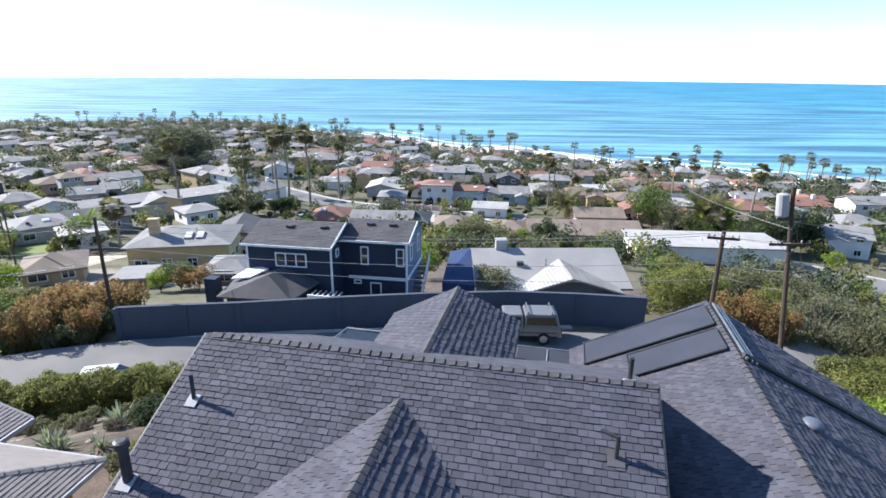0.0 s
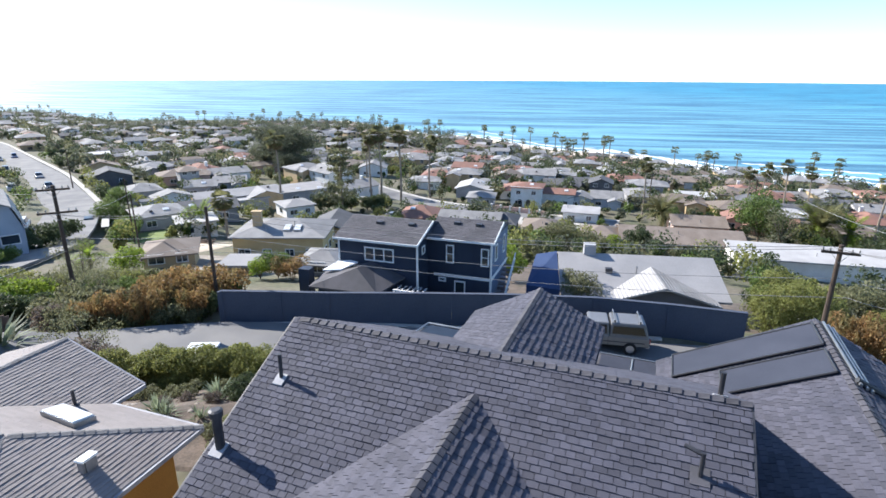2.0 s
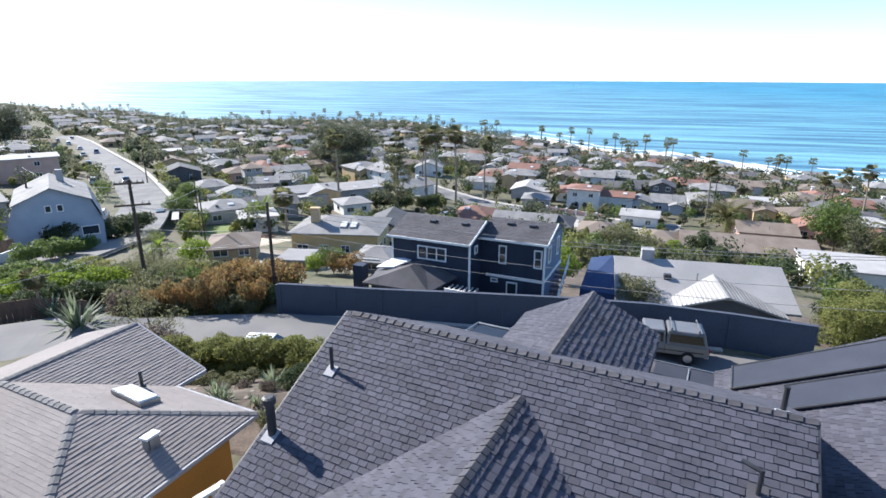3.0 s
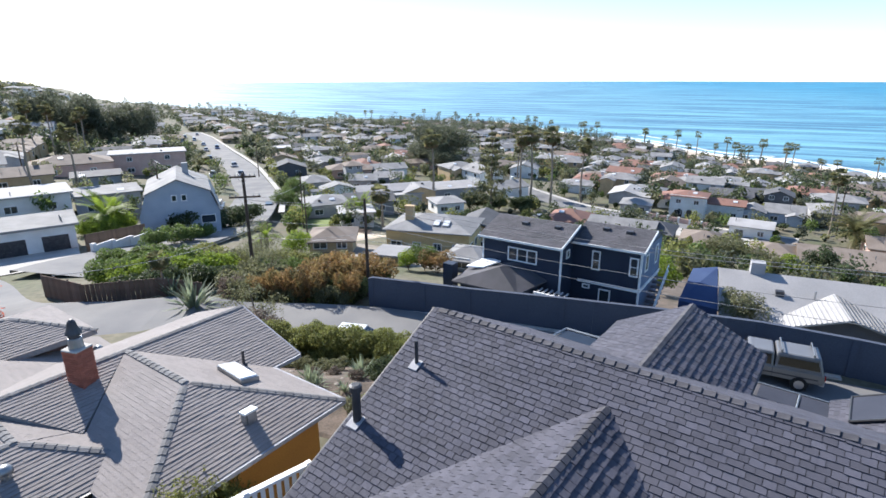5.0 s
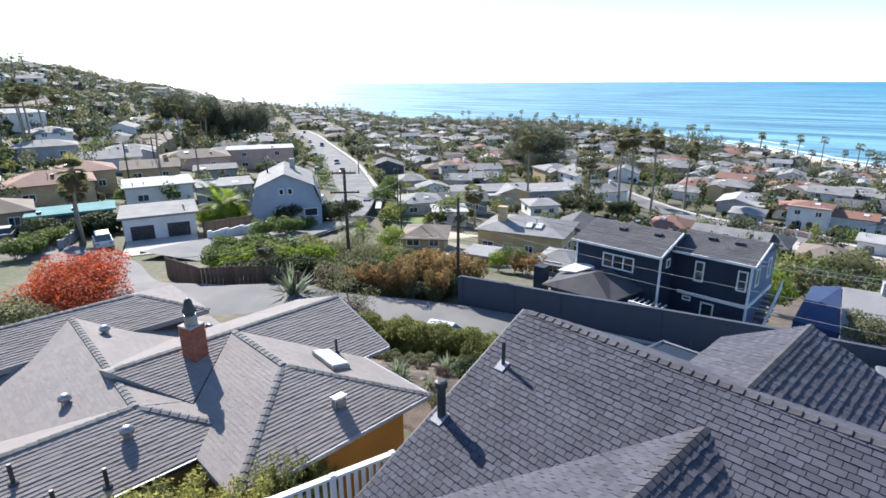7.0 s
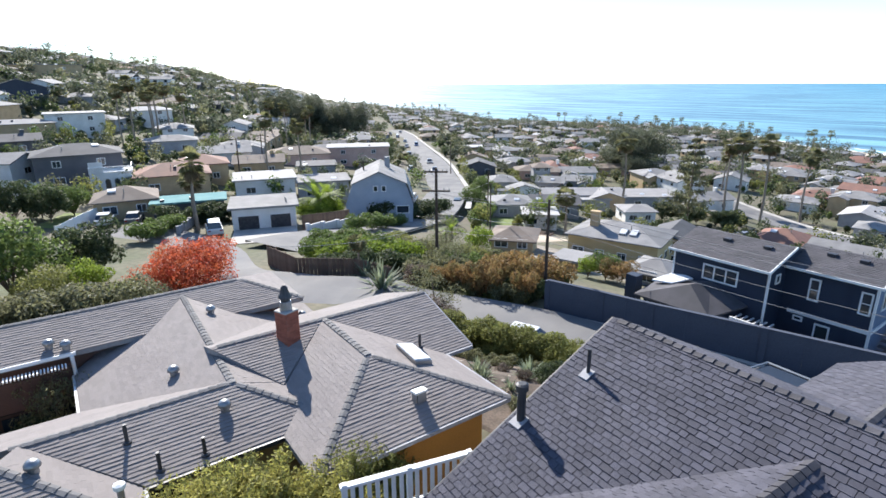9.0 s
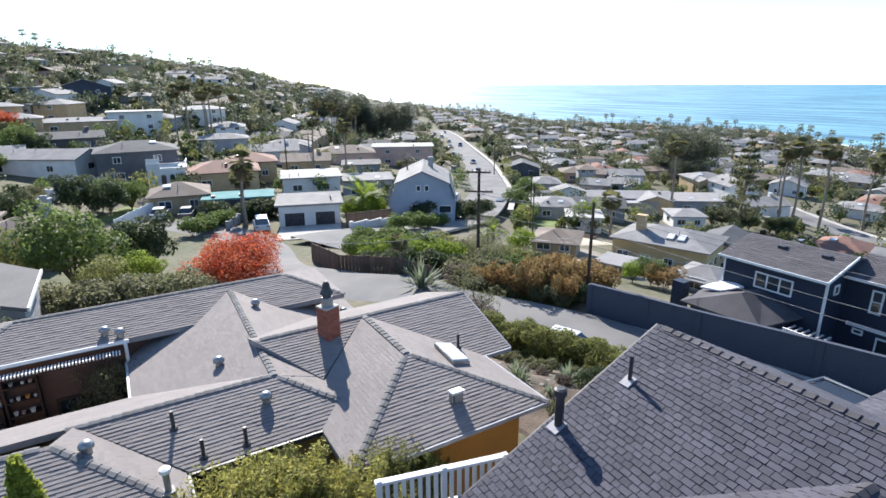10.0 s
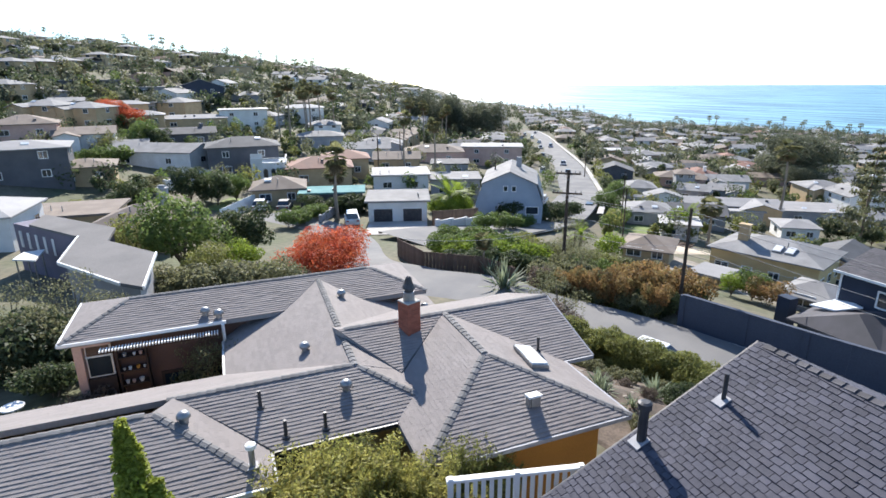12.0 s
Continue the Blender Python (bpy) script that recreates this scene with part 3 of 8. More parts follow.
roof_faces(house_a, wing_b[1:], 0.2, TAB, 0.028, SHINGLE, SHINGLE_FAR, ragged=0.03)
roof_faces(house_a, wing_c[:2], COURSE, TAB, 0.018, SHINGLE, SHINGLE_FAR)
roof_faces(house_a, wing_c[2:], 0.22, TAB, 0.038, SHINGLE, SHINGLE_FAR, ragged=0.03)


def ridge_line(parent, a, b, mat, step=0.24, half=0.14, slope=0.5, thick=0.02):
    caps(parent, a, b, mat, step, half, thick, slope)


ridge_line(house_a, (UR, MV, MZ), (UL, MV, MZ), RIDGE_CAP, 0.245, 0.105, 0.5, 0.03)
ridge_line(house_a, (XG, 1.5, XZ), (XG, v_top, XZ), RIDGE_CAP, 0.22, 0.11)
ridge_line(house_a, (BU, 17.25, BZ), (BU, 12.0, BZ), RIDGE_CAP, 0.22, 0.10)
ridge_line(house_a, (CU, 1.5, CZ), (CU, CF, CZ), RIDGE_CAP, 0.24, 0.11)


def gable_wall(g, pts, thick, axis):
    d = (thick, 0, 0) if axis == "u" else (0, thick, 0)
    g.prism(pts, d)


walls = Geo()
walls.box(UL + 0.4, UR - 0.35, 2.4, FAR_V - 0.5, 0.5, 5.85)
gable_wall(walls, [(UL + 0.4, MV, MZ - 0.16), (UL + 0.4, FAR_V - 0.5, main_z(FAR_V - 0.5) - 0.16), (UL + 0.4, FAR_V - 0.5, 5.7), (UL + 0.4, 4.7, 5.7), (UL + 0.4, 4.7, main_z(4.7) - 0.16)], 0.2, "u")
gable_wall(walls, [(UR - 0.55, MV, MZ - 0.16), (UR - 0.55, FAR_V - 0.5, main_z(FAR_V - 0.5) - 0.16), (UR - 0.55, FAR_V - 0.5, 5.7), (UR - 0.55, 4.7, 5.7), (UR - 0.55, 4.7, main_z(4.7) - 0.16)], 0.2, "u")
part("wall", walls, SIDING_DARK, house_a, "dark painted siding under the gables")
wb = Geo()
wb.box(BU - 1.95, BU + 1.95, 13.5, 16.85, 0.3, 6.75)
gable_wall(wb, [(BU, 16.65, BZ - 0.16), (BU + 1.95, 16.65, 6.75), (BU - 1.95, 16.65, 6.75)], 0.2, "v")
part("wall", wb, SIDING_DARK, house_a)
wc = Geo()
wc.box(2.05, 11.8, 2, 17.0, 0.3, 3.6)
part("wall", wc, SIDING_DARK, house_a)
wc = Geo()
gable_wall(wc, [(CU, 17.0, CZ - 0.16), (11.8, 17.0, 3.95), (11.8, 17.0, 0.3), (1.1, 17.0, 0.3), (1.1, 17.0, 5.6)], 0.2, "v")
part("wall", wc, SIDING_DARK, house_a)
# rake boards along the roof edges
for a, b in (((UL - 0.02, MV, MZ + 0.01), (UL - 0.02, 4.45, main_z(4.45) + 0.01)), ((UR + 0.02, MV, MZ + 0.01), (UR + 0.02, 4.4, main_z(4.4) + 0.01)), ((CU, CF + 0.03, CZ + 0.01), (CL - 0.03, CF - 0.36, c_left(CL))), ((CU, CF + 0.03, CZ + 0.01), (12.2, CF - 1.17, CZ - CR * (12.2 - CU)))):
    a, b = Vector(a), Vector(b)
    w = (b - a).normalized()
    s = Vector((0, 0, 1)).cross(w).normalized() * 0.02
    part("rake_board", Geo().prism([a - s, b - s, b + s, a + s], (0, 0, -0.2)), METAL_DARK, house_a, "dark metal-edged rake board")

# low flat front roofs
low = Geo()
low.prism([(-9.4, 16.2, 5.35), (-5.4, 16.2, 5.45), (-5.4, 18.9, 5.0), (-7.9, 18.9, 5.0)], (0, 0, -0.2))
low.box(-1.2, 1.5, 15.4, 18.35, 5.2, 5.42)
low.box(-9.2, 1.3, 15.0, 17.9, 0.3, 5.2)
part("low_roof", low, SHINGLE_FAR, house_a, "low dark roof over the front rooms")
glz = Geo()
glz.prism([(-7.9, 16.6, 5.5), (-6.1, 16.6, 5.5), (-5.9, 18.2, 5.42), (-7.7, 18.2, 5.42)], (0, 0, -0.05))
part("roof_glazing", glz, POOL_BLUE, house_a, "blue tinted glazed roof panel")
gfr = Geo()
for a, b in (((-7.98, 16.5, 5.52), (-6.0, 16.5, 5.52)), ((-7.78, 18.3, 5.44), (-5.82, 18.3, 5.44)), ((-7.98, 16.5, 5.52), (-7.78, 18.3, 5.44)), ((-6.0, 16.5, 5.52), (-5.82, 18.3, 5.44))):
    gfr.tube(a, b, 0.05, k=6)
part("glazing_frame", gfr, METAL_GREY, house_a, "pale metal frame")


def on_c(u, v, lift=0.0):
    return (u, v, c_left(u) + lift)


def solar(u0, u1, v0, v1):
    s = thing("solar_panel", "flat black pool-heating solar mat lying on a shingle roof", "solar panel", house_a.matrix_world, "solar mats")
    part("mat", Geo().prism([on_c(u0, v0, 0.10), on_c(u1, v0, 0.10), on_c(u1, v1, 0.10), on_c(u0, v1, 0.10)], (0, 0, -0.06)), SOLAR, s)
    fr = Geo()
    for a, b in (((u0, v0), (u1, v0)), ((u1, v0), (u1, v1)), ((u1, v1), (u0, v1)), ((u0, v1), (u0, v0))):
        fr.tube(on_c(*a, 0.10), on_c(*b, 0.10), 0.035, k=6)
    part("header_pipe", fr, BLACK_PIPE, s)
    return s


solar(1.17, 4.84, 16.63, 18.1)
solar(2.39, 4.81, 15.04, 16.34)
low_mat = thing("solar_panel", "flat black pool-heating solar mat lying on the low roof", "solar panel", house_a.matrix_world, "solar mats")
part("mat", Geo().box(-1.1, -0.1, 15.6, 18.2, 5.43, 5.49), SOLAR, low_mat)
part("mat", Geo().box(0.0, 1.1, 15.6, 18.2, 5.43, 5.49), SOLAR, low_mat)
fr = Geo()
fr.tube((-1.2, 15.5, 5.5), (1.25, 15.5, 5.5), 0.05, k=6)
fr.tube((1.25, 15.5, 5.5), (1.25, 18.3, 5.5), 0.05, k=6).tube((-1.2, 18.27, 5.5), (1.25, 18.27, 5.5), 0.03, k=6).tube((-0.05, 15.6, 5.5), (-0.05, 18.2, 5.5), 0.03, k=6)
part("header_pipe", fr, METAL_GREY, low_mat)
pipes = thing("roof_pipe", "pair of pale pipes running down beside the roof ridge", "pipe", house_a.matrix_world)
pg = Geo()
for du in (0.16, 0.30, 0.42):
    pg.tube((CU + du, 18.3, CZ - CR * du + 0.09), (CU + du, 14.5, CZ - CR * du + 0.09), 0.04, k=8)
part("pipe", pg, METAL_GREY, pipes)
pipe2 = thing("roof_pipe", "black drain pipe lying across the dark roof slope", "pipe", house_a.matrix_world)
pg = Geo().tube((CU + 0.1, 14.65, CZ + 0.05), (10.5, 15.65, CZ - CR * (10.5 - CU) + 0.1), 0.08, k=8)
part("pipe", pg, BLACK_PIPE, pipe2)


FLASHING = material("painted_flashing", (0.34, 0.34, 0.36), (0.26, 0.26, 0.28), 0.6, 3, 40, 0.1)


def on_main(u, v, lift=0.0):
    return Vector((u, v, main_z(v) + lift))


def vent(parent_m, base, h, r, cap, slope=(0, 0.5), label="thin dark metal vent pipe with a pale flashing plate", mats=(METAL_DARK, METAL_GREY)):
    b = Vector(base)
    t = thing("roof_vent", label, "roof vent", parent_m @ Matrix.Translation(b), "roof vents")
    part("pipe", Geo().lathe(0, 0, [(-0.1, r), (h, r)], 10), mats[0], t)
    if cap:
        part("cap", Geo().lathe(0, 0, [(h - 0.1, r * 0.9), (h - 0.08, r * 1.45), (h + 0.05, r * 1.45), (h + 0.08, r * 0.9)], 12), mats[0], t)
    w = 0.1 + r * 0.6
    su, sv = slope
    fl = [(-w, -w - 0.06), (w, -w - 0.06), (w, w * 0.6), (-w, w * 0.6)]
    part("flashing", Geo().prism([(x, y, x * su + y * sv + 0.05) for x, y in fl], (0, 0, -0.03)), FLASHING, t, "pale metal flashing")
    return t


HM = house_a.matrix_world.copy()
vent(HM, on_main(-7.40, 8.92), 0.62, 0.045, False)
vent(HM, on_main(-7.78, 7.28), 0.85, 0.10, True, label="thick dark metal flue with a flat cap")
# exhaust vent with a bent arm on the near slope
bent = thing("roof_vent", "dark bent exhaust pipe on the shingle slope", "roof vent", HM @ Matrix.Translation(on_main(1.35, 8.95)), "roof vents")
bg = Geo().tube((0, 0, -0.1), (0, 0, 0.5), 0.04, k=8)
bg.tube((0, 0, 0.46), (-0.30, 0.12, 0.50), 0.04, k=8)
part("pipe", bg, METAL_DARK, bent)
part("flashing", Geo().prism([(-0.16, -0.16, -0.045), (0.16, -0.16, -0.045), (0.16, 0.14, 0.105), (-0.16, 0.14, 0.105)], (0, 0, -0.03)), SHINGLE_FAR, bent)
vent(HM, (1.72, 10.9, main_z(10.9)), 0.55, 0.05, False, (0, -0.5), mats=(BLACK_PIPE, METAL_GREY))
VENT_BLUE = material("painted_vent", (0.11, 0.125, 0.16), (0.09, 0.105, 0.14), 0.5, 3, 40, 0.1)
tv = thing("roof_vent", "galvanised sheet-metal turbine vent lying low on the dark slope", "roof vent", HM @ Matrix.Translation((6.1, 12.5, CZ - CR * 1.08 - 0.12)), "roof vents")
part("hood", Geo().lathe(0, 0, [(-0.15, 0.2), (0.14, 0.2), (0.2, 0.25), (0.3, 0.2), (0.34, 0.06)], 12), VENT_BLUE, tv, smooth=True)

# white balcony railing beside the left roof edge
RU, RZ = -8.45, 6.55
rail = thing("railing", "white painted wooden balcony railing with square balusters", "railing", HM @ pose(-8.38, 6.3, RZ, 0, 0, -11.3))
for v in (-2.86, -1.43, 0.0):
    part("post", Geo().box(-0.06, 0.06, v - 0.06, v + 0.06, -1.0, 0.1), WHITE_PAINT, rail, bevel=0.008)
part("top_rail", Geo().box(-0.08, 0.08, -2.95, 0.08, 0.0, 0.07), WHITE_PAINT, rail, bevel=0.01)
part("bottom_rail", Geo().box(-0.04, 0.04, -2.9, 0.0, -0.86, -0.78), WHITE_PAINT, rail, bevel=0.006)
me = Geo().box(-0.02, 0.02, -0.045, 0.045, -0.79, 0.0).mesh("baluster", WHITE_PAINT)
for i in range(1, 16):
    b = new("baluster", me)
    b.parent = rail
    b.location = (0, -0.179 * i, 0)
deck = thing("balcony", "pale balcony floor slab beside the house", "balcony", HM)
part("floor_slab", Geo().prism([(-9.1, 3.3, RZ - 1.0), (UL + 0.5, 3.3, RZ - 1.0), (UL + 0.5, 6.5, RZ - 1.0), (-8.45, 6.5, RZ - 1.0)], (0, 0, -0.2)), CONCRETE, deck)
part("support", Geo().box(RU + 0.1, UL + 0.45, 3.6, 6.3, 0.5, RZ - 1.2), SIDING_DARK, deck)

# ---- the grey hipped neighbour ----
# a runs along the eave of the orange wall, b away from the dark house
NB = Matrix.Translation((-8.17, 11.13, 0)) @ Matrix(((-0.1714, -0.9852, 0, 0), (-0.9852, 0.1714, 0, 0), (0, 0, 1, 0), (0, 0, 0, 1)))
house_n = thing("house", "single-storey house with grey shake hip roofs and an orange wall", "house")


def nb(a, b, z):
    return tuple(NB @ Vector((a, b, z)))


def nbs(*pts):
    return [nb(*p) for p in pts]


DA, DB = (NB.to_3x3() @ Vector((1, 0, 0))), (NB.to_3x3() @ Vector((0, 1, 0)))
n_faces = [
    # block with the orange wall: hip end, both sides
    (nbs((0, 0, 6), (5.87, 0, 6), (2.93, 2.93, 7)), DA),
    (nbs((2.93, 2.93, 7), (2.93, 6.1, 7), (0, 3.17, 6), (0, 0, 6)), DB),
    (nbs((2.93, 2.93, 7), (5.87, 0, 6), (5.87, 3.17, 6), (2.93, 6.1, 7)), DB),
    # cross block
    (nbs((-1.1, 6.1, 7), (2.93, 6.1, 7), (0, 3.17, 6), (-1.1, 3.17, 6)), DA),
    (nbs((2.93, 6.1, 7), (6.6, 6.1, 7), (5.15, 3.97, 6.28)), DA),
    (nbs((-1.1, 6.1, 7), (6.6, 6.1, 7), (6.6, 9.0, 6.0), (-1.1, 9.0, 6.0)), DA),
    # long block with ridge towards the back
    (nbs((6.48, 4.15, 6.73), (6.3, 11.75, 6.88), (1.5, 11.75, 5.258), (1.5, 8.0, 5.154), (2.9, 4.15, 5.52)), DB),
    (nbs((6.48, 4.15, 6.72), (3.7, 4.15, 5.78), (4.4, 2.0, 5.99)), DB),
    (nbs((6.48, 4.15, 6.73), (10.05, 4.6, 5.53), (10.05, 9.9, 5.61), (7.6, 11.75, 6.45), (6.3, 11.75, 6.88)), DB),
    # front block
    (nbs((6.48, 4.2, 6.74), (4.35, 2.05, 6.0), (9.0, 2.05, 6.0), (11.2, 4.2, 6.74)), DA),
    (nbs((6.48, 4.2, 6.74), (20, 4.2, 6.74), (20, 6.3, 6.03), (10.0, 6.3, 6.03)), DA),
    # wing towards the camera
    (nbs((9.1, 0.85, 6.0), (20, 0.85, 6.0), (20, 3.4, 6.9), (11.65, 3.4, 6.9)), DA),
    (nbs((9.1, 0.85, 6.0), (11.65, 3.4, 6.9), (11.2, 4.25, 6.74), (9.1, 2.1, 6.0)), DB),
    # back wing
    (nbs((4.1, 11.75, 7), (13.1, 11.75, 7), (15.05, 9.85, 6.35), (2.2, 9.85, 6.35)), DA),
    (nbs((4.1, 11.75, 7), (13.1, 11.75, 7), (15.05, 13.65, 6.35), (2.2, 13.65, 6.35)), DA),
    (nbs((13.1, 11.75, 7), (15.05, 9.85, 6.35), (15.05, 13.65, 6.35)), DB),
    (nbs((4.1, 11.75, 7), (2.2, 9.85, 6.35), (2.2, 13.65, 6.35)), DB),
]
roof_faces(house_n, [f for f in n_faces if f[1] is DA], 0.118, 0.3, 0.0135, SHAKE, ROOF_GREY, nb(4.5, 1.5, 6.3), 300, deck=0.16, ragged=0.008, loose=0.45, gap=0.003)
roof_faces(house_n, [f for f in n_faces if f[1] is DB], 0.118, 0.3, 0.006, SHAKE, ROOF_GREY, deck=0.16, ragged=0.008, loose=0.45, gap=0.002)
for a, b in (((0, 0, 6), (2.93, 2.93, 7)), ((5.87, 0, 6), (2.93, 2.93, 7)), ((2.93, 2.93, 7), (2.93, 6.1, 7)), ((-1.1, 6.1, 7), (6.4, 6.1, 7)), ((4.4, 2.05, 6.02), (6.48, 4.18, 6.74)), ((6.48, 4.15, 6.73), (6.3, 11.7, 6.88)),
             ((9.1, 0.85, 6), (11.65, 3.4, 6.9)), ((15.05, 9.85, 6.35), (13.1, 11.75, 7)), ((2.2, 9.85, 6.35), (4.1, 11.75, 7)), ((13.1, 11.75, 7), (4.1, 11.75, 7)), ((20, 3.4, 6.9), (11.65, 3.4, 6.9)), ((11.4, 4.2, 6.74), (6.48, 4.2, 6.74))):
    ridge_line(house_n, nb(*a), nb(*b), RIDGE_CAP_GREY, 0.24, 0.10, 0.3, 0.018)
nw = Geo()


def nb_box(g, a0, a1, b0, b1, z0, z1):
    g.prism(face_turned(nbs((a0, b0, z1), (a1, b0, z1), (a1, b1, z1), (a0, b1, z1))), (0, 0, z0 - z1))


nb_box(nw, 0.55, 5.3, 0.55, 8.3, 2.0, 5.9)
nb_box(nw, -0.7, 6.0, 3.7, 8.4, 1.0, 5.95)
part("wall", nw, STUCCO_ORANGE, house_n, "orange stucco wall under the eaves")
nw = Geo()
nb_box(nw, 4.8, 9.8, 2.6, 11.2, 2.0, 5.5)
nb_box(nw, 9.3, 20, 1.3, 5.7, 2.0, 5.95)
part("wall", nw, STUCCO_TAN, house_n, "tan wall facing the garden")
nw = Geo()
nb_box(nw, 2.8, 14.7, 10.4, 13.1, 1.5, 6.3)
part("wall", nw, WALL_BROWN, house_n, "dull brown wall facing the courtyard")


def nb_part(name, a0, a1, b0, b1, z0, z1, mat, parent, label=""):
    g = Geo()
    nb_box(g, a0, a1, b0, b1, z0, z1)
    return part(name, g, mat, parent, label)


# end room of the back wing with its white-framed window
nb_part("corner_post", 14.52, 14.78, 10.05, 10.38, 1.6, 6.2, STUCCO_PINK, house_n, "pale pink corner post")
nb_part("lintel", 13.66, 14.52, 10.08, 10.38, 6.0, 6.2, STUCCO_PINK, house_n, "pale pink lintel")
nb_part("wall_panel", 13.66, 14.52, 10.12, 10.38, 1.6, 4.75, WOOD_DARK, house_n, "dark panel under the window")
wd = nb_part("window", 13.7, 14.5, 10.3, 10.38, 4.75, 6.0, WHITE_PAINT, house_n, "white-framed window")
nb_part("blind", 13.76, 14.45, 10.27, 10.31, 5.58, 5.96, WOOD_FENCE, wd, "brown roller blind")
nb_part("blind_rail", 13.72, 14.5, 10.22, 10.3, 5.53, 5.58, WHITE_PAINT, wd)
nb_part("pane", 13.76, 14.45, 10.28, 10.31, 4.8, 5.53, PANE, wd)
for a0, a1 in ((10.25, 11.2), (11.35, 12.3)):
    dr = nb_part("glass_door", a0, a1, 10.33, 10.41, 2.2, 4.5, WOOD_DARK, house_n, "dark timber framed glass door")
    nb_part("pane", a0 + 0.1, a1 - 0.1, 10.3, 10.345, 2.3, 4.4, PANE, dr)
# open shelf with small pale pots against the courtyard wall
shelf = thing("garden_shelf", "tall dark timber shelf with small pots on a courtyard wall", "shelf")
for a in (12.6, 13.5):
    nb_part("side_board", a, a + 0.05, 9.98, 10.36, 1.7, 5.75, WOOD_DARK, shelf)
for z in (3.9, 4.4, 4.92, 5.45):
    nb_part("shelf_board", 12.65, 13.5, 9.98, 10.36, z - 0.04, z, WOOD_DARK, shelf)
for a, z, r, mat in ((12.75, 4.92, 0.05, STUCCO_WHITE), (12.95, 4.92, 0.07, STUCCO_ORANGE), (13.2, 4.92, 0.06, STUCCO_WHITE), (13.38, 4.92, 0.05, STUCCO_GREY), (12.8, 5.45, 0.06, STUCCO_PINK), (13.0, 5.45, 0.05, STUCCO_WHITE), (13.3, 5.45, 0.07, STUCCO_GREY), (12.9, 4.4, 0.08, STUCCO_WHITE), (13.15, 4.4, 0.06, STUCCO_PINK), (13.35, 4.4, 0.07, STUCCO_WHITE)):
    pt = thing("flower_pot", "small pale flower pot on a dark shelf", "pot", Matrix.Translation(nb(a, 10.12, z)), "pots on the shelf")
    part("pot", Geo().lathe(0, 0, [(0, r * 0.7), (r * 1.5, r), (r * 1.7, r * 1.08), (r * 1.7, r * 0.9), (r * 1.4, r * 0.85)], 10), mat, pt)
part("downpipe", Geo().tube(nb(10.02, 9.72, 6.25), nb(10.02, 9.72, 2.2), 0.055, k=8), WHITE_PAINT, house_n, "white downpipe")
for k in range(40):
    a = 10.2 + k * 0.093
    part("slat", Geo().prism(face_turned(nbs((a, 9.3, 6.12), (a + 0.036, 9.3, 6.12), (a + 0.036, 9.6, 6.12), (a, 9.6, 6.12))), (0, 0, -0.06)), WHITE_PAINT, house_n)
part("pergola_beam", Geo().prism(face_turned(nbs((10.1, 9.46, 6.06), (13.95, 9.46, 6.06), (13.95, 9.54, 6.06), (10.1, 9.54, 6.06))), (0, 0, -0.12)), WOOD_DARK, house_n, "dark timber beam")


def nb_beam(g, p, q, w, h):
    p, q = Vector(nb(*p)), Vector(nb(*q))
    s = (q - p).cross(Vector((0, 0, 1))).normalized() * w
    g.prism(face_turned([p - s, q - s, q + s, p + s]), (0, 0, -h))


for p, q in (((-0.03, 0, 6.0), (-0.03, 3.17, 6.0)), ((0, -0.03, 6.0), (5.87, -0.03, 6.0)), ((4.35, 2.0, 6.0), (9.05, 2.0, 6.0)), ((9.05, 0.8, 6.0), (20, 0.8, 6.0)), ((9.05, 0.8, 6.0), (9.05, 2.0, 6.0)), ((-1.1, 3.12, 6.0), (-0.05, 3.12, 6.0)), ((9.9, 9.8, 6.35), (15.1, 9.8, 6.35)), ((15.1, 9.8, 6.35), (15.1, 13.7, 6.35)), ((10.1, 6.4, 5.55), (10.1, 9.8, 5.55)), ((-1.13, 3.17, 6.0), (-1.13, 6.1, 7.0))):
    gt = Geo()
    nb_beam(gt, p, q, 0.035, 0.11)
    part("gutter", gt, WHITE_PAINT if q[0] > 12 or p[0] > 10 else METAL_DARK if p[0] == 4.35 else FLASHING, house_n)
# dark window and white frame at the garden corner
for a in (8.6,):
    wnd = part("window", Geo().prism(face_turned(nbs((a - 0.42, 2.52, 5.6), (a + 0.42, 2.52, 5.6), (a + 0.42, 2.6, 5.6), (a - 0.42, 2.6, 5.6))), (0, 0, -1.0)), WHITE_PAINT, house_n, "white-framed window")
    part("pane", Geo().prism(face_turned(nbs((a - 0.34, 2.49, 5.52), (a + 0.34, 2.49, 5.52), (a + 0.34, 2.53, 5.52), (a - 0.34, 2.53, 5.52))), (0, 0, -0.84)), PANE, wnd)

gt = thing("garden_table", "round white garden table beside dark shrubs", "table", pose(-22.73, -3.99, height(-22.73, -3.99)))
part("tabletop", Geo().lathe(0, 0, [(0.68, 0.0), (0.68, 0.36), (0.70, 0.38), (0.73, 0.36), (0.735, 0.0)], 24), WHITE_PAINT, gt)
part("pedestal", Geo().lathe(0, 0, [(0, 0.3), (0.04, 0.28), (0.08, 0.06), (0.68, 0.05)], 12), WHITE_PAINT, gt)

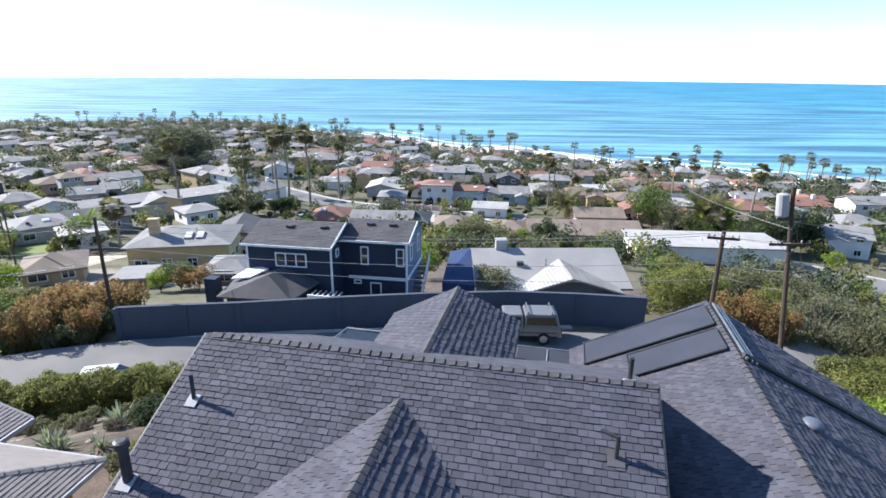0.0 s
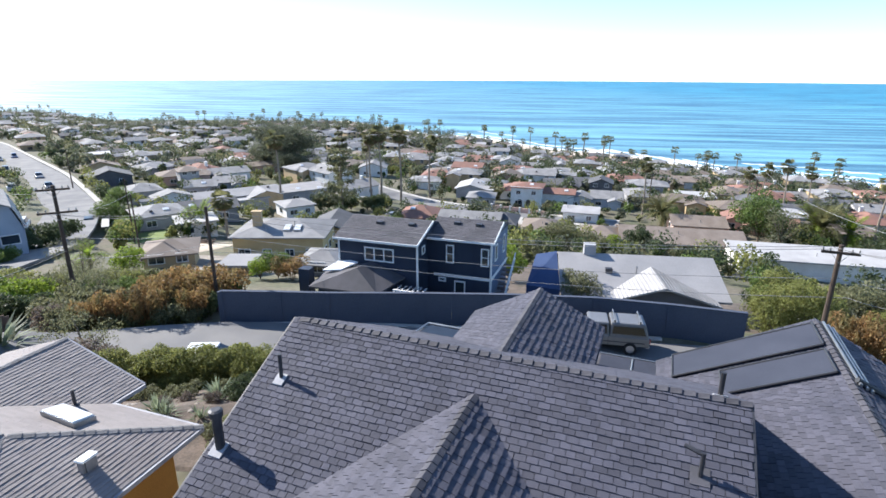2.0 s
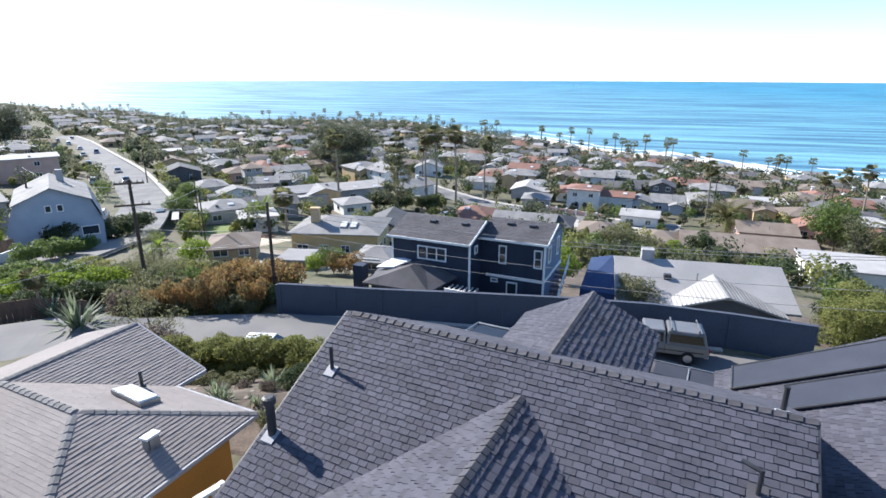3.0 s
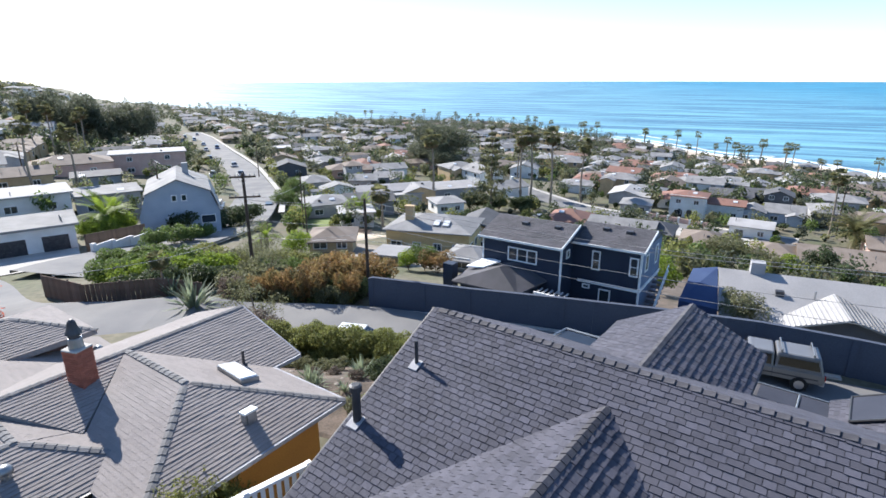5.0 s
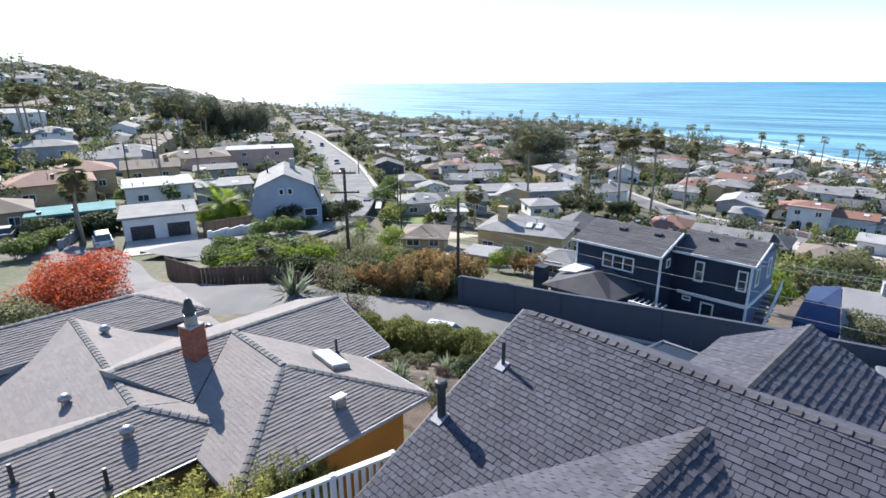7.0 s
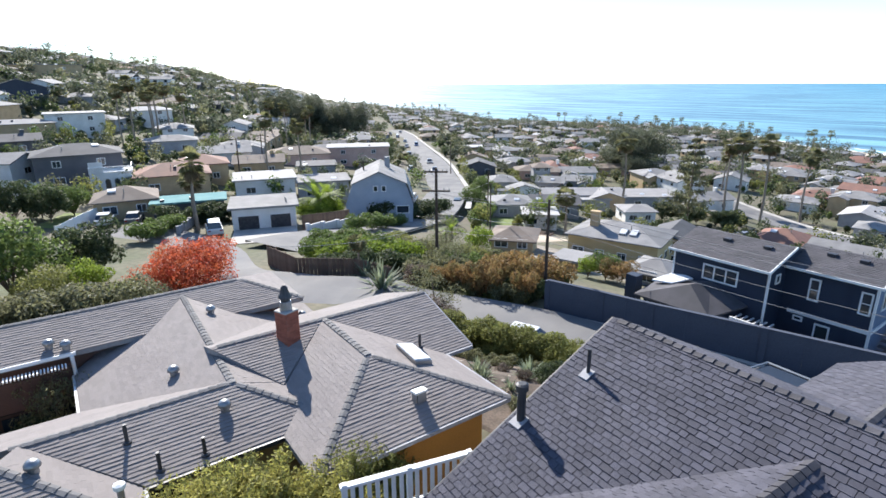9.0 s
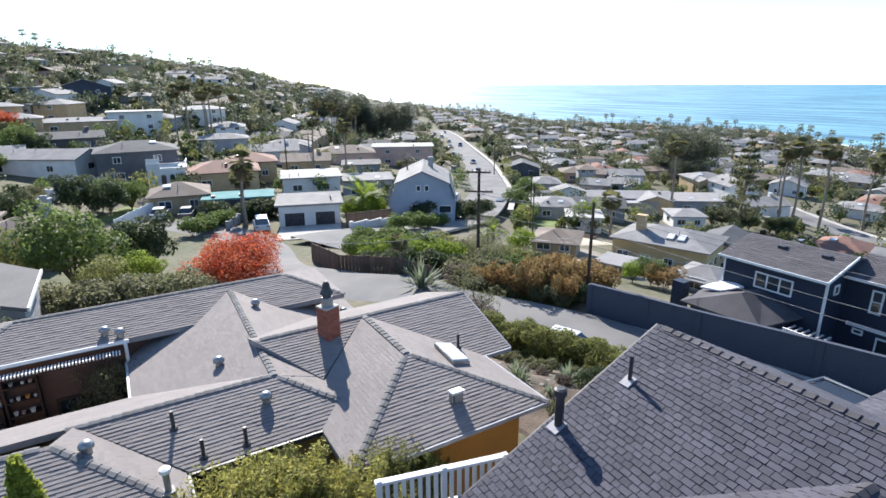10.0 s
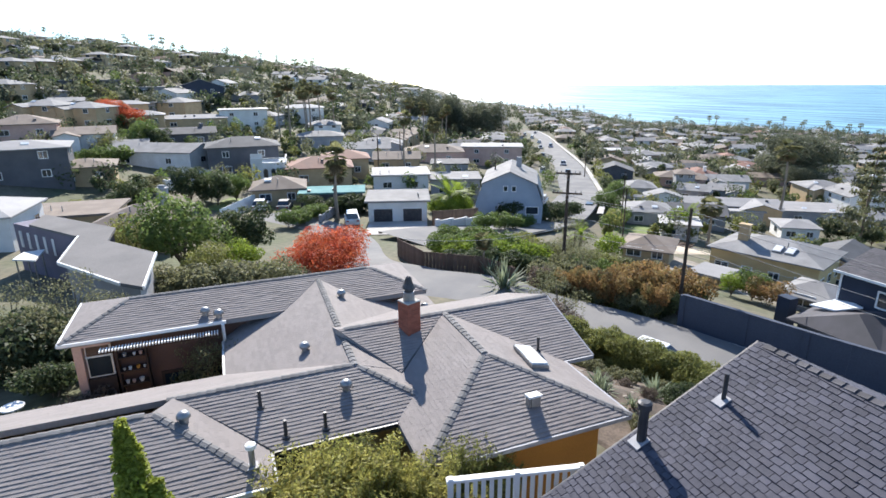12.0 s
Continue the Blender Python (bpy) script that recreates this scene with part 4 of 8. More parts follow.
# brick chimney of the neighbour
CH = Vector(nb(4.32, 5.61, 0))
ch_m = pose(CH.x, CH.y, 6.4, 0, 0, 10)
chimney = thing("chimney", "square red brick chimney with a pale cap and metal spark arrester", "chimney", ch_m)
core = Geo().box(-0.235, 0.235, -0.235, 0.235, -0.3, 1.38)
part("core", core, MORTAR, chimney)
bricks = [Geo().box(-k / 2 + 0.005, k / 2 - 0.005, -0.05, 0.012, 0.005, 0.062).mesh("brick", BRICK) for k in (0.255, 0.1275)]
for row in range(20):
    z = row * 0.07 + 0.01
    for side in range(4):
        turn = Matrix.Rotation(side * math.pi / 2, 4, "Z")
        for x, k in (((-0.1275, 0), (0.1275, 0)) if row % 2 else ((-0.19, 1), (0.0, 0), (0.19, 1))):
            b = new("brick", bricks[k])
            b.parent = chimney
            b.matrix_basis = turn @ Matrix.Translation((x, -0.205 - rng.uniform(0, 0.004), z))
part("cap", Geo().box(-0.27, 0.27, -0.27, 0.27, 1.40, 1.45), CONCRETE, chimney, "pale mortar cap", bevel=0.02)
part("flue", Geo().lathe(0, 0, [(1.44, 0.19), (1.72, 0.18), (1.74, 0.16)], 12), METAL_GREY, chimney, "metal flue")
part("spark_arrester", Geo().lathe(0, 0, [(1.72, 0.15), (1.84, 0.15), (1.86, 0.21), (1.9, 0.2), (2.02, 0.14), (2.2, 0.1), (2.26, 0.03)], 10), METAL_DARK, chimney, "dark metal cowl")

# ---- the dark blue two-storey house across the street ----
def boards(parent, x0, x1, y, z0, z1, step=0.16, turn=0.0, mat=None):
    """Lapped boards on a wall that looks along -y (turned by turn degrees round the thing's axis)."""
    me = Geo().prism([(x0, y, step), (x1, y, step), (x1, y - 0.004, step), (x0, y - 0.004, step)], (0, -0.018, -step)).mesh("board", mat or SIDING_BLUE)
    for i in range(int((z1 - z0) / step)):
        b = new("board", me)
        b.parent = parent
        b.matrix_basis = pose(0, 0, z0 + i * step, 0, 0, turn)


dark_house = thing("house", "two-storey house with dark blue lapped siding and white trim", "house", pose(-7.7, 35.43, -1.37, 0, 0, -9.0) @ Matrix.Scale(0.93, 4))
part("wall", Geo().box(-6.45, 0.1, 0.0, 6.4, -1.5, 5.45), SIDING_BLUE, dark_house)
boards(dark_house, -6.45, 0.1, 0.0, 0.0, 5.45)
part("wall", Geo().box(0.1, 5.2, 2.33, 8.0, -1.5, 5.45), SIDING_BLUE, dark_house)
boards(dark_house, 0.1, 5.2, 2.33, 0.0, 5.45)
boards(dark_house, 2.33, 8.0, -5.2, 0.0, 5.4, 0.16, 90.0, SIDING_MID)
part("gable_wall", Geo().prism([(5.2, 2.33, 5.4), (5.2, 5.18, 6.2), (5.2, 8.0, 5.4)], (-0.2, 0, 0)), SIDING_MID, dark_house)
DARK_ROOFS = ((-6.75, 0.25, -0.35, 3.2, 6.75, 6.42), (-0.05, 5.5, 1.98, 5.18, 8.4, 6.3))
for x0, x1, y0, ym, y1, zr in DARK_ROOFS:
    slopes = [([(x0, y0, 5.42), (x1, y0, 5.42), (x1, ym, zr), (x0, ym, zr)], (1, 0, 0)), ([(x0, ym, zr), (x1, ym, zr), (x1, y1, 5.42), (x0, y1, 5.42)], (1, 0, 0))]
    roof_faces(dark_house, slopes, 0.2, 0.34, 0.016, SHINGLE_FAR, SHINGLE_FAR)
for x in (0.2, -6.3):
    part("gable_wall", Geo().prism([(x, 0.0, 5.42), (x, 3.2, 6.3), (x, 6.4, 5.42)], (-0.15, 0, 0)), SIDING_BLUE, dark_house)
for q in ((-6.8, 0.25, -0.42, -0.34, 5.28, 5.44), (-0.05, 5.55, 1.91, 1.99, 5.28, 5.44), (-6.51, -6.39, -0.06, 0.02, 0, 5.3), (0.02, 0.16, -0.06, 0.05, 0.9, 5.3),
          (5.14, 5.28, 2.26, 2.39, -1, 5.3), (0.6, 5.28, 2.25, 2.33, 2.25, 2.48), (5.2, 5.29, 2.26, 8.0, 2.25, 2.48)):
    part("trim", Geo().box(*q), WHITE_PAINT, dark_house, "white trim board")
for x, y0, ym, z in ((5.52, 1.95, 5.18, 6.34), (0.27, -0.38, 3.2, 6.46)):
    part("trim", Geo().prism([(x, y0, 5.46), (x, ym, z), (x, ym, z - 0.18), (x, y0, 5.26)], (-0.07, 0, 0)), WHITE_PAINT, dark_house, "white trim board")


def window(parent, x, y, z, w, h, panes=1, axis="y", depth=0.08, out=-1, frame_mat=None, rows=1):
    """A framed window in a wall that looks along -y (or +x); x, z: its lower left corner."""
    t = 0.1 if w > 0.5 else 0.06

    def put(g, a0, a1, z0, z1, d0, d1):
        if axis == "y":
            g.box(a0, a1, min(y + out * d0, y + out * d1), max(y + out * d0, y + out * d1), z0, z1)
        else:
            g.box(min(y - out * d0, y - out * d1), max(y - out * d0, y - out * d1), a0, a1, z0, z1)
    g = Geo()
    put(g, x, x + w, z, z + t, -0.02, depth), put(g, x, x + w, z + h - t, z + h, -0.02, depth)
    put(g, x, x + t, z + t, z + h - t, -0.02, depth), put(g, x + w - t, x + w, z + t, z + h - t, -0.02, depth)
    for i in range(1, panes):
        c = x + w * i / panes
        put(g, c - t / 2, c + t / 2, z + t, z + h - t, -0.02, depth - 0.01)
    if rows > 1:
        put(g, x + t, x + w - t, z + h / 2 - 0.03, z + h / 2 + 0.03, -0.02, depth - 0.02)
    ob = part("window", g, frame_mat or WHITE_PAINT, parent)
    pw = (w - t) / panes
    for i in range(panes):
        p = Geo()
        put(p, x + t / 2 + i * pw + 0.02, x + t / 2 + (i + 1) * pw - 0.02, z + t / 2, z + h - t / 2, 0.0, depth - 0.04)
        part("pane", p, PANE, ob)
    return ob


window(dark_house, -4.25, 0.0, 3.72, 2.45, 1.1, 3)
window(dark_house, 0.9, 0.1, 4.3, 0.6, 0.65, 1, axis="x")
window(dark_house, 1.6, 2.33, 3.4, 0.65, 1.5, 1, rows=2)
window(dark_house, 4.4, 2.33, 3.4, 0.65, 1.45, 1, rows=2)
window(dark_house, 1.0, 2.33, 1.8, 0.6, 0.36, 1)
window(dark_house, 2.3, 2.33, -0.2, 0.9, 2.2, 1)
window(dark_house, 3.4, 5.2, 3.5, 0.8, 1.3, 1, axis="x")
window(dark_house, 6.2, 5.2, 3.4, 0.7, 1.5, 1, axis="x")
# low annex in front with a pale skylight, and an arbour
for q in ([(-7.4, -3.2, 2.3), (-1.7, -3.4, 2.5), (-4.0, -1.9, 3.72)], [(-1.7, -3.4, 2.5), (-0.9, -0.02, 2.7), (-3.6, -0.02, 3.65), (-4.0, -1.9, 3.72)], [(-7.4, -3.2, 2.3), (-4.0, -1.9, 3.72), (-3.6, -0.02, 3.65), (-7.4, -0.02, 2.7)]):
    part("roof_slope", Geo().prism(q, (0, 0, -0.12)), SHINGLE_FAR, dark_house, "dark shingle slope of the low annex")
part("annex_wall", Geo().box(-6.9, -1.6, -2.7, 0.0, -1.0, 2.3), SIDING_BLUE, dark_house)
part("skylight", Geo().prism([(-7.4, -1.1, 2.9), (-5.7, -1.3, 3.2), (-4.7, -0.3, 3.6), (-6.3, 0.3, 3.55)], (0, 0, -0.1)), SKYLIGHT_MAT, dark_house, "pale translucent roof panel")
part("playhouse", Geo().box(-9.0, -8.1, -2.0, -1.2, -1, 3.1), SIDING_BLUE, dark_house, "small blue box-like outbuilding with white corners")
for i in range(6):
    part("rafter", Geo().box(-0.9 + i * 0.4, -0.8 + i * 0.4, -2.4, -0.9, 2.3, 2.4), STUCCO_GREY, dark_house, "grey arbour rafter")
for q in ((-1.0, 1.4, -2.2, -2.08, 2.36, 2.5), (-0.9, -0.78, -2.2, -2.08, -1, 2.36), (1.2, 1.32, -2.2, -2.08, -1, 2.36)):
    part("arbour_beam", Geo().box(*q), WHITE_PAINT, dark_house, "white arbour beam")
for x, y in ((-3.9, 2.2), (-1.2, 2.3), (1.9, 4.3), (3.7, 4.3)):
    z = 5.42 + (y + 0.35) * 0.28 if x < 0 else 5.42 + (y - 1.98) * 0.275
    part("roof_vent", Geo().box(x - 0.24, x + 0.24, y - 0.2, y + 0.2, z - 0.1, z + 0.16), METAL_DARK, dark_house)
# outside stair along the end wall, with white rails
for k in range(9):
    part("stair_tread", Geo().box(5.3, 6.2, 3.0 + k * 0.42, 3.42 + k * 0.42, 0.1 + k * 0.26, 0.18 + k * 0.26), SIDING_DARK, dark_house)
for dz in (0.55, 1.0):
    part("stair_rail", Geo().tube((6.2, 3.0, 0.1 + dz), (6.2, 6.8, 2.3 + dz), 0.045, k=6), WHITE_PAINT, dark_house)

# ---- block wall along the street ----
fence = thing("garden_wall", "long blue-grey block wall with a flat coping along the street", "wall")
FENCE = [(-18.6, 28.75), (-15.0, 29.25), (-12.0, 29.6), (-6.3, 30.55), (-0.85, 31.3), (4.2, 31.7), (8.4, 31.4), (12.4, 30.85)]
for (x0, y0), (x1, y1) in zip(FENCE, FENCE[1:]):
    d = Vector((x1 - x0, y1 - y0, 0))
    ang = math.atan2(d.y, d.x)
    ln = d.length
    n = max(1, round(ln / 1.9))
    for i in range(n):
        m = pose(x0 + d.x * i / n, y0 + d.y * i / n, 0, 0, 0, math.degrees(ang))
        q = ln / n
        b = part("panel", Geo().box(0.002, q - 0.002, -0.09, 0.09, -0.6, 2.06), WALL_BLUE, fence)
        b.matrix_basis = m
        c = part("coping", Geo().box(0, q, -0.13, 0.13, 2.06, 2.12), WALL_BLUE, fence)
        c.matrix_basis = m
        if i == 0:
            c = part("pilaster", Geo().box(-0.16, 0.16, -0.14, 0.14, -0.6, 2.055), WALL_BLUE, fence)
            c.matrix_basis = m

# ---- plants ----
nrng = np.random.default_rng(11)


def leaf_mesh(name, pts, out, size, mat, aspect=0.5, jitter=0.9):
    """Small kite-shaped leaves at pts, looking roughly along out."""
    n = len(pts)
    nrm = out + nrng.normal(0, jitter, (n, 3))
    nrm[:, 2] += 0.35
    nrm /= np.linalg.norm(nrm, axis=1)[:, None] + 1e-9
    a = np.cross(nrm, nrng.normal(0, 1, (n, 3)))
    a /= np.linalg.norm(a, axis=1)[:, None] + 1e-9
    b = np.cross(nrm, a)
    s = size * nrng.uniform(0.6, 1.35, (n, 1))
    quad = np.stack([pts - a * s, pts - b * s * aspect + nrm * s * 0.15, pts + a * s, pts + b * s * aspect + nrm * s * 0.15], 1).reshape(-1, 3)
    me = bpy.data.meshes.new(name)
    me.vertices.add(4 * n)
    me.vertices.foreach_set("co", quad.ravel())
    me.loops.add(4 * n)
    me.loops.foreach_set("vertex_index", np.arange(4 * n))
    me.polygons.add(n)
    me.polygons.foreach_set("loop_start", np.arange(n) * 4)
    me.polygons.foreach_set("loop_total", np.full(n, 4))
    me.update(calc_edges=True)
    me.materials.append(mat)
    return me


def lobes_cloud(lobes, n):
    """Points and outward directions on lumpy shells. lobes: (x, y, z, rx, ry, rz)."""
    lobes = np.array(lobes, float)
    area = (lobes[:, 3] * lobes[:, 4] + lobes[:, 3] * lobes[:, 5] + lobes[:, 4] * lobes[:, 5])
    pick = nrng.choice(len(lobes), n, p=area / area.sum())
    d = nrng.normal(0, 1, (n, 3))
    d /= np.linalg.norm(d, axis=1)[:, None]
    lump = 1 + 0.18 * np.sin(d[:, 0] * 9 + pick) * np.sin(d[:, 1] * 8 + 2 * pick) * np.sin(d[:, 2] * 7)
    f = nrng.uniform(0.55, 1.05, n) ** 0.6 * lump
    p = lobes[pick, :3] + d * lobes[pick, 3:6] * f[:, None]
    return p, d


def random_lobes(h, r, count, low=0.35, squash=0.7):
    out = [(0, 0, h * (low + (1 - low) * 0.55), r * 0.7, r * 0.7, h * (1 - low) * 0.42)]
    for i in range(count):
        t = 2 * math.pi * (i + nrng.random() * 0.7) / count
        k = nrng.uniform(0.4, 0.85)
        rr = r * nrng.uniform(0.3, 0.52)
        z = h * (low + (1 - low) * nrng.uniform(0.2, 0.85))
        out.append((math.cos(t) * r * k, math.sin(t) * r * k, z, rr, rr, rr * squash * nrng.uniform(0.8, 1.2)))
    return out


PROTO = {}


def put_plant(kind, x, y, s=1.0, z=None, turn=None, tall=1.0):
    """Stands a plant of that kind on the ground: built once, then copied."""
    z = height(x, y) - 0.1 if z is None else z
    turn = nrng.uniform(0, 360) if turn is None else turn
    m = pose(x, y, z, 0, 0, turn)
    size = Vector((s, s, s * tall))
    if kind in PROTO:
        first = PROTO[kind].scale
        return copy_thing(PROTO[kind], m @ Matrix.Diagonal((size.x / first.x, size.y / first.y, size.z / first.z, 1)))
    maker, args, name, label, cat, group = KINDS[kind]
    ob = thing(name, label, cat, None, group)
    maker(ob, *args)
    PROTO[kind] = ob
    ob.matrix_basis = m @ Matrix.Diagonal((*size, 1))
    return ob


def make_tree(t, h, r, lobe_count, leaves, size, leaf, bark=None, low=0.35, squash=0.7, trunk=0.14):
    lobes = random_lobes(h, r, lobe_count, low, squash)
    g = Geo()
    fork = h * low * 0.9
    g.tube((0, 0, -0.4), (0.05, 0.03, fork), trunk, trunk * 0.75, 8)
    for x, y, z, *_ in lobes[1:]:
        mid = (x * 0.5, y * 0.5, fork + (z - fork) * 0.6)
        g.tube((0.05, 0.03, fork * 0.95), mid, trunk * 0.5, trunk * 0.3, 6, False)
        g.tube(mid, (x, y, z), trunk * 0.3, trunk * 0.1, 5, False)
    part("trunk", g, bark or BARK, t)
    p, d = lobes_cloud(lobes, leaves)
    part("crown", leaf_mesh("crown", p, d, size, leaf), leaf, t)


def make_bush(t, h, r, lobe_count, leaves, size, leaf, stems=6):
    lobes = random_lobes(h, r, lobe_count, 0.12, 0.8)
    g = Geo()
    for x, y, z, *_ in lobes[:stems]:
        g.tube((x * 0.15, y * 0.15, -0.2), (x * 0.8, y * 0.8, z), 0.035, 0.012, 5, False)
    part("stem", g, BARK, t)
    p, d = lobes_cloud(lobes, leaves)
    p[:, 2] = np.maximum(p[:, 2], 0.05)
    part("crown", leaf_mesh("crown", p, d, size, leaf), leaf, t)


def make_fan_palm(t, h, r, fronds, blades=9, dead=10):
    g = Geo()
    n = 9
    girth = 0.26 if dead else 0.36
    pts = [(0.02 * h * math.sin(i * 0.35), 0.012 * h * math.sin(i * 0.5), h * i / n) for i in range(n + 1)]
    for i in range(n):
        g.tube(pts[i] if i else (0, 0, -0.5), pts[i + 1], girth * (1 - 0.45 * i / n), girth * (1 - 0.45 * (i + 1) / n), 8, False)
    part("trunk", g, PALM_BARK, t)
    top = Vector(pts[-1])
    crown, skirt = Geo(), Geo()
    for k in range(fronds + dead):
        old = k >= fronds
        az = nrng.uniform(0, 2 * math.pi)
        el = nrng.uniform(-1.35, -0.9) if old else math.asin(nrng.uniform(-0.8, 0.95))
        d = Vector((math.cos(az) * math.cos(el), math.sin(az) * math.cos(el), math.sin(el)))
        s = d.cross(Vector((0, 0, 1))).normalized()
        up = s.cross(d)
        q = skirt if old else crown
        stem = r * nrng.uniform(0.4, 0.55)
        hub = top + d * stem
        q.tube(top, hub, 0.02, 0.012, 3, False)
        ln = r * nrng.uniform(0.5, 0.65)
        for b in range(blades):
            a = (b / (blades - 1) - 0.5) * 2.5
            w = (d * math.cos(a) + s * math.sin(a)).normalized()
            e = hub + w * ln + Vector((0, 0, -0.18 * ln)) + up * 0.05
            sd = (s * math.cos(a) - d * math.sin(a)) * (ln * 0.11)
            q.poly([hub, hub + w * ln * 0.6 + sd, e, hub + w * ln * 0.6 - sd])
    part("crown", crown, LEAF_PALM, t)
    if dead:
        part("dead_fronds", skirt, LEAF_DRY, t, "dry brown hanging fronds")


def make_feather_palm(t, h, r, fronds, leaf):
    g = Geo()
    g.tube((0, 0, -0.4), (0, 0, h), 0.38, 0.3, 10)
    part("trunk", g, PALM_BARK, t)
    crown = Geo()
    for k in range(fronds):
        az = nrng.uniform(0, 2 * math.pi)
        el = nrng.uniform(-0.2, 1.35)
        d = Vector((math.cos(az) * math.cos(el), math.sin(az) * math.cos(el), math.sin(el)))
        s = d.cross(Vector((0, 0, 1))).normalized()
        p = Vector((0, 0, h))
        ln = r * nrng.uniform(0.85, 1.1)
        prev, v = p, d.copy()
        for i in range(7):
            v = (v + Vector((0, 0, -0.16))).normalized()
            nxt = prev + v * ln / 7
            w = 0.34 * ln * (0.35 + 0.65 * math.sin(math.pi * (i + 0.8) / 8))
            for sg in (-1, 1):
                for f in (0.0, 0.5):
                    a = prev.lerp(nxt, f)
                    b = prev.lerp(nxt, f + 0.4)
                    tip = (a + b) / 2 + s * sg * w * 0.55 + v * w * 0.5 + Vector((0, 0, -0.12 * w))
                    crown.poly([a, b, tip])
            prev = nxt
    part("crown", crown, leaf, t)


def make_spiky(t, r, blades, leaf, up=0.5):
    g = Geo()
    for k in range(blades):
        az = nrng.uniform(0, 2 * math.pi)
        el = nrng.uniform(0.15, 1.45)
        d = Vector((math.cos(az) * math.cos(el), math.sin(az) * math.cos(el), math.sin(el)))
        s = d.cross(Vector((0, 0, 1))).normalized() * 0.045
        ln = r * nrng.uniform(0.7, 1.1)
        mid = d * ln * 0.5 + Vector((0, 0, 0.05))
        g.poly([s * 0.7, mid + s, d * ln + Vector((0, 0, -0.15 * ln * math.cos(el))), mid - s, s * -0.7])
    part("leaves", g, leaf, t)
    part("base", Geo().lathe(0, 0, [(-0.2, 0.14), (0.1, 0.1)], 8), BARK, t)


def make_conifer(t, h, r, leaf, tiers=13, n=200):
    g = Geo().tube((0, 0, -0.4), (0, 0, h), 0.22, 0.03, 8)
    pts, out = [], []
    for i in range(tiers):
        z = h * (0.16 + 0.82 * i / tiers)
        rr = r * (1 - i / tiers) ** 0.75 * nrng.uniform(0.75, 1.1)
        for b in range(7):
            a = nrng.uniform(0, 6.28)
            e = Vector((math.cos(a) * rr, math.sin(a) * rr, z + 0.12 * rr))
            g.tube((0, 0, z), e, 0.05, 0.015, 4, False)
            m = n // 7
            f = nrng.uniform(0.25, 1.0, m)
            q = np.stack([e.x * f, e.y * f, z + 0.12 * rr * f], 1) + nrng.normal(0, 0.13, (m, 3)) * (0.5 + rr * 0.25)
            pts.append(q), out.append(np.tile([e.x, e.y, 0.5], (m, 1)) / max(rr, 0.1))
    part("trunk", g, BARK, t)
    part("crown", leaf_mesh("crown", np.concatenate(pts), np.concatenate(out), 0.2, leaf), leaf, t)


def make_column(t, h, r, n, leaf):
    z = nrng.uniform(0, 1, n)
    a = nrng.uniform(0, 6.28, n)
    rr = r * (1.2 - 0.75 * z ** 2) * (0.6 + 0.22 * np.sin(z * 11) + 0.16 * np.sin(z * 29 + a * 2) + 0.4 * (1 - z)) * nrng.uniform(0.4, 1.35, n)
    p = np.stack([np.cos(a) * rr + 0.1 * np.sin(z * 5), np.sin(a) * rr, z * h], 1)
    part("stem", Geo().tube((0, 0, -0.4), (0, 0, h * 0.95), 0.08, 0.03, 6), BARK, t)
    part("crown", leaf_mesh("crown", p, p * [1, 1, 0] / r, 0.055, leaf), leaf, t)


def make_wisp(t, h, r, stems, per, size, leaf):
    """Many thin arching stems from one root, with small leaves along their upper part."""
    g = Geo()
    pts, out = [], []
    for k in range(stems):
        a = nrng.uniform(0, 2 * math.pi)
        reach = r * nrng.uniform(0.15, 1.0)
        top = h * nrng.uniform(0.55, 1.05) * (1 - 0.25 * reach / r)
        base = Vector((math.cos(a) * reach * 0.3, math.sin(a) * reach * 0.3, -0.2))
        mid = Vector((math.cos(a) * reach * 0.6, math.sin(a) * reach * 0.6, top * 0.6))
        tip = Vector((math.cos(a) * reach, math.sin(a) * reach, top))
        g.tube(base, mid, 0.012, 0.008, 3, False)
        g.tube(mid, tip, 0.008, 0.003, 3, False)
        f = nrng.uniform(0.25, 1.0, per)[:, None]
        lo, hi = np.array(mid), np.array(tip)
        q = np.where(f < 0.6, np.array(base) + (lo - np.array(base)) * f / 0.6, lo + (hi - lo) * (f - 0.6) / 0.4)
        pts.append(q + nrng.normal(0, 0.055, (per, 3)))
        out.append(nrng.normal(0, 1, (per, 3)))
    part("stem", g, BARK, t)
    part("crown", leaf_mesh("crown", np.concatenate(pts), np.concatenate(out), size, leaf, 0.32), leaf, t)


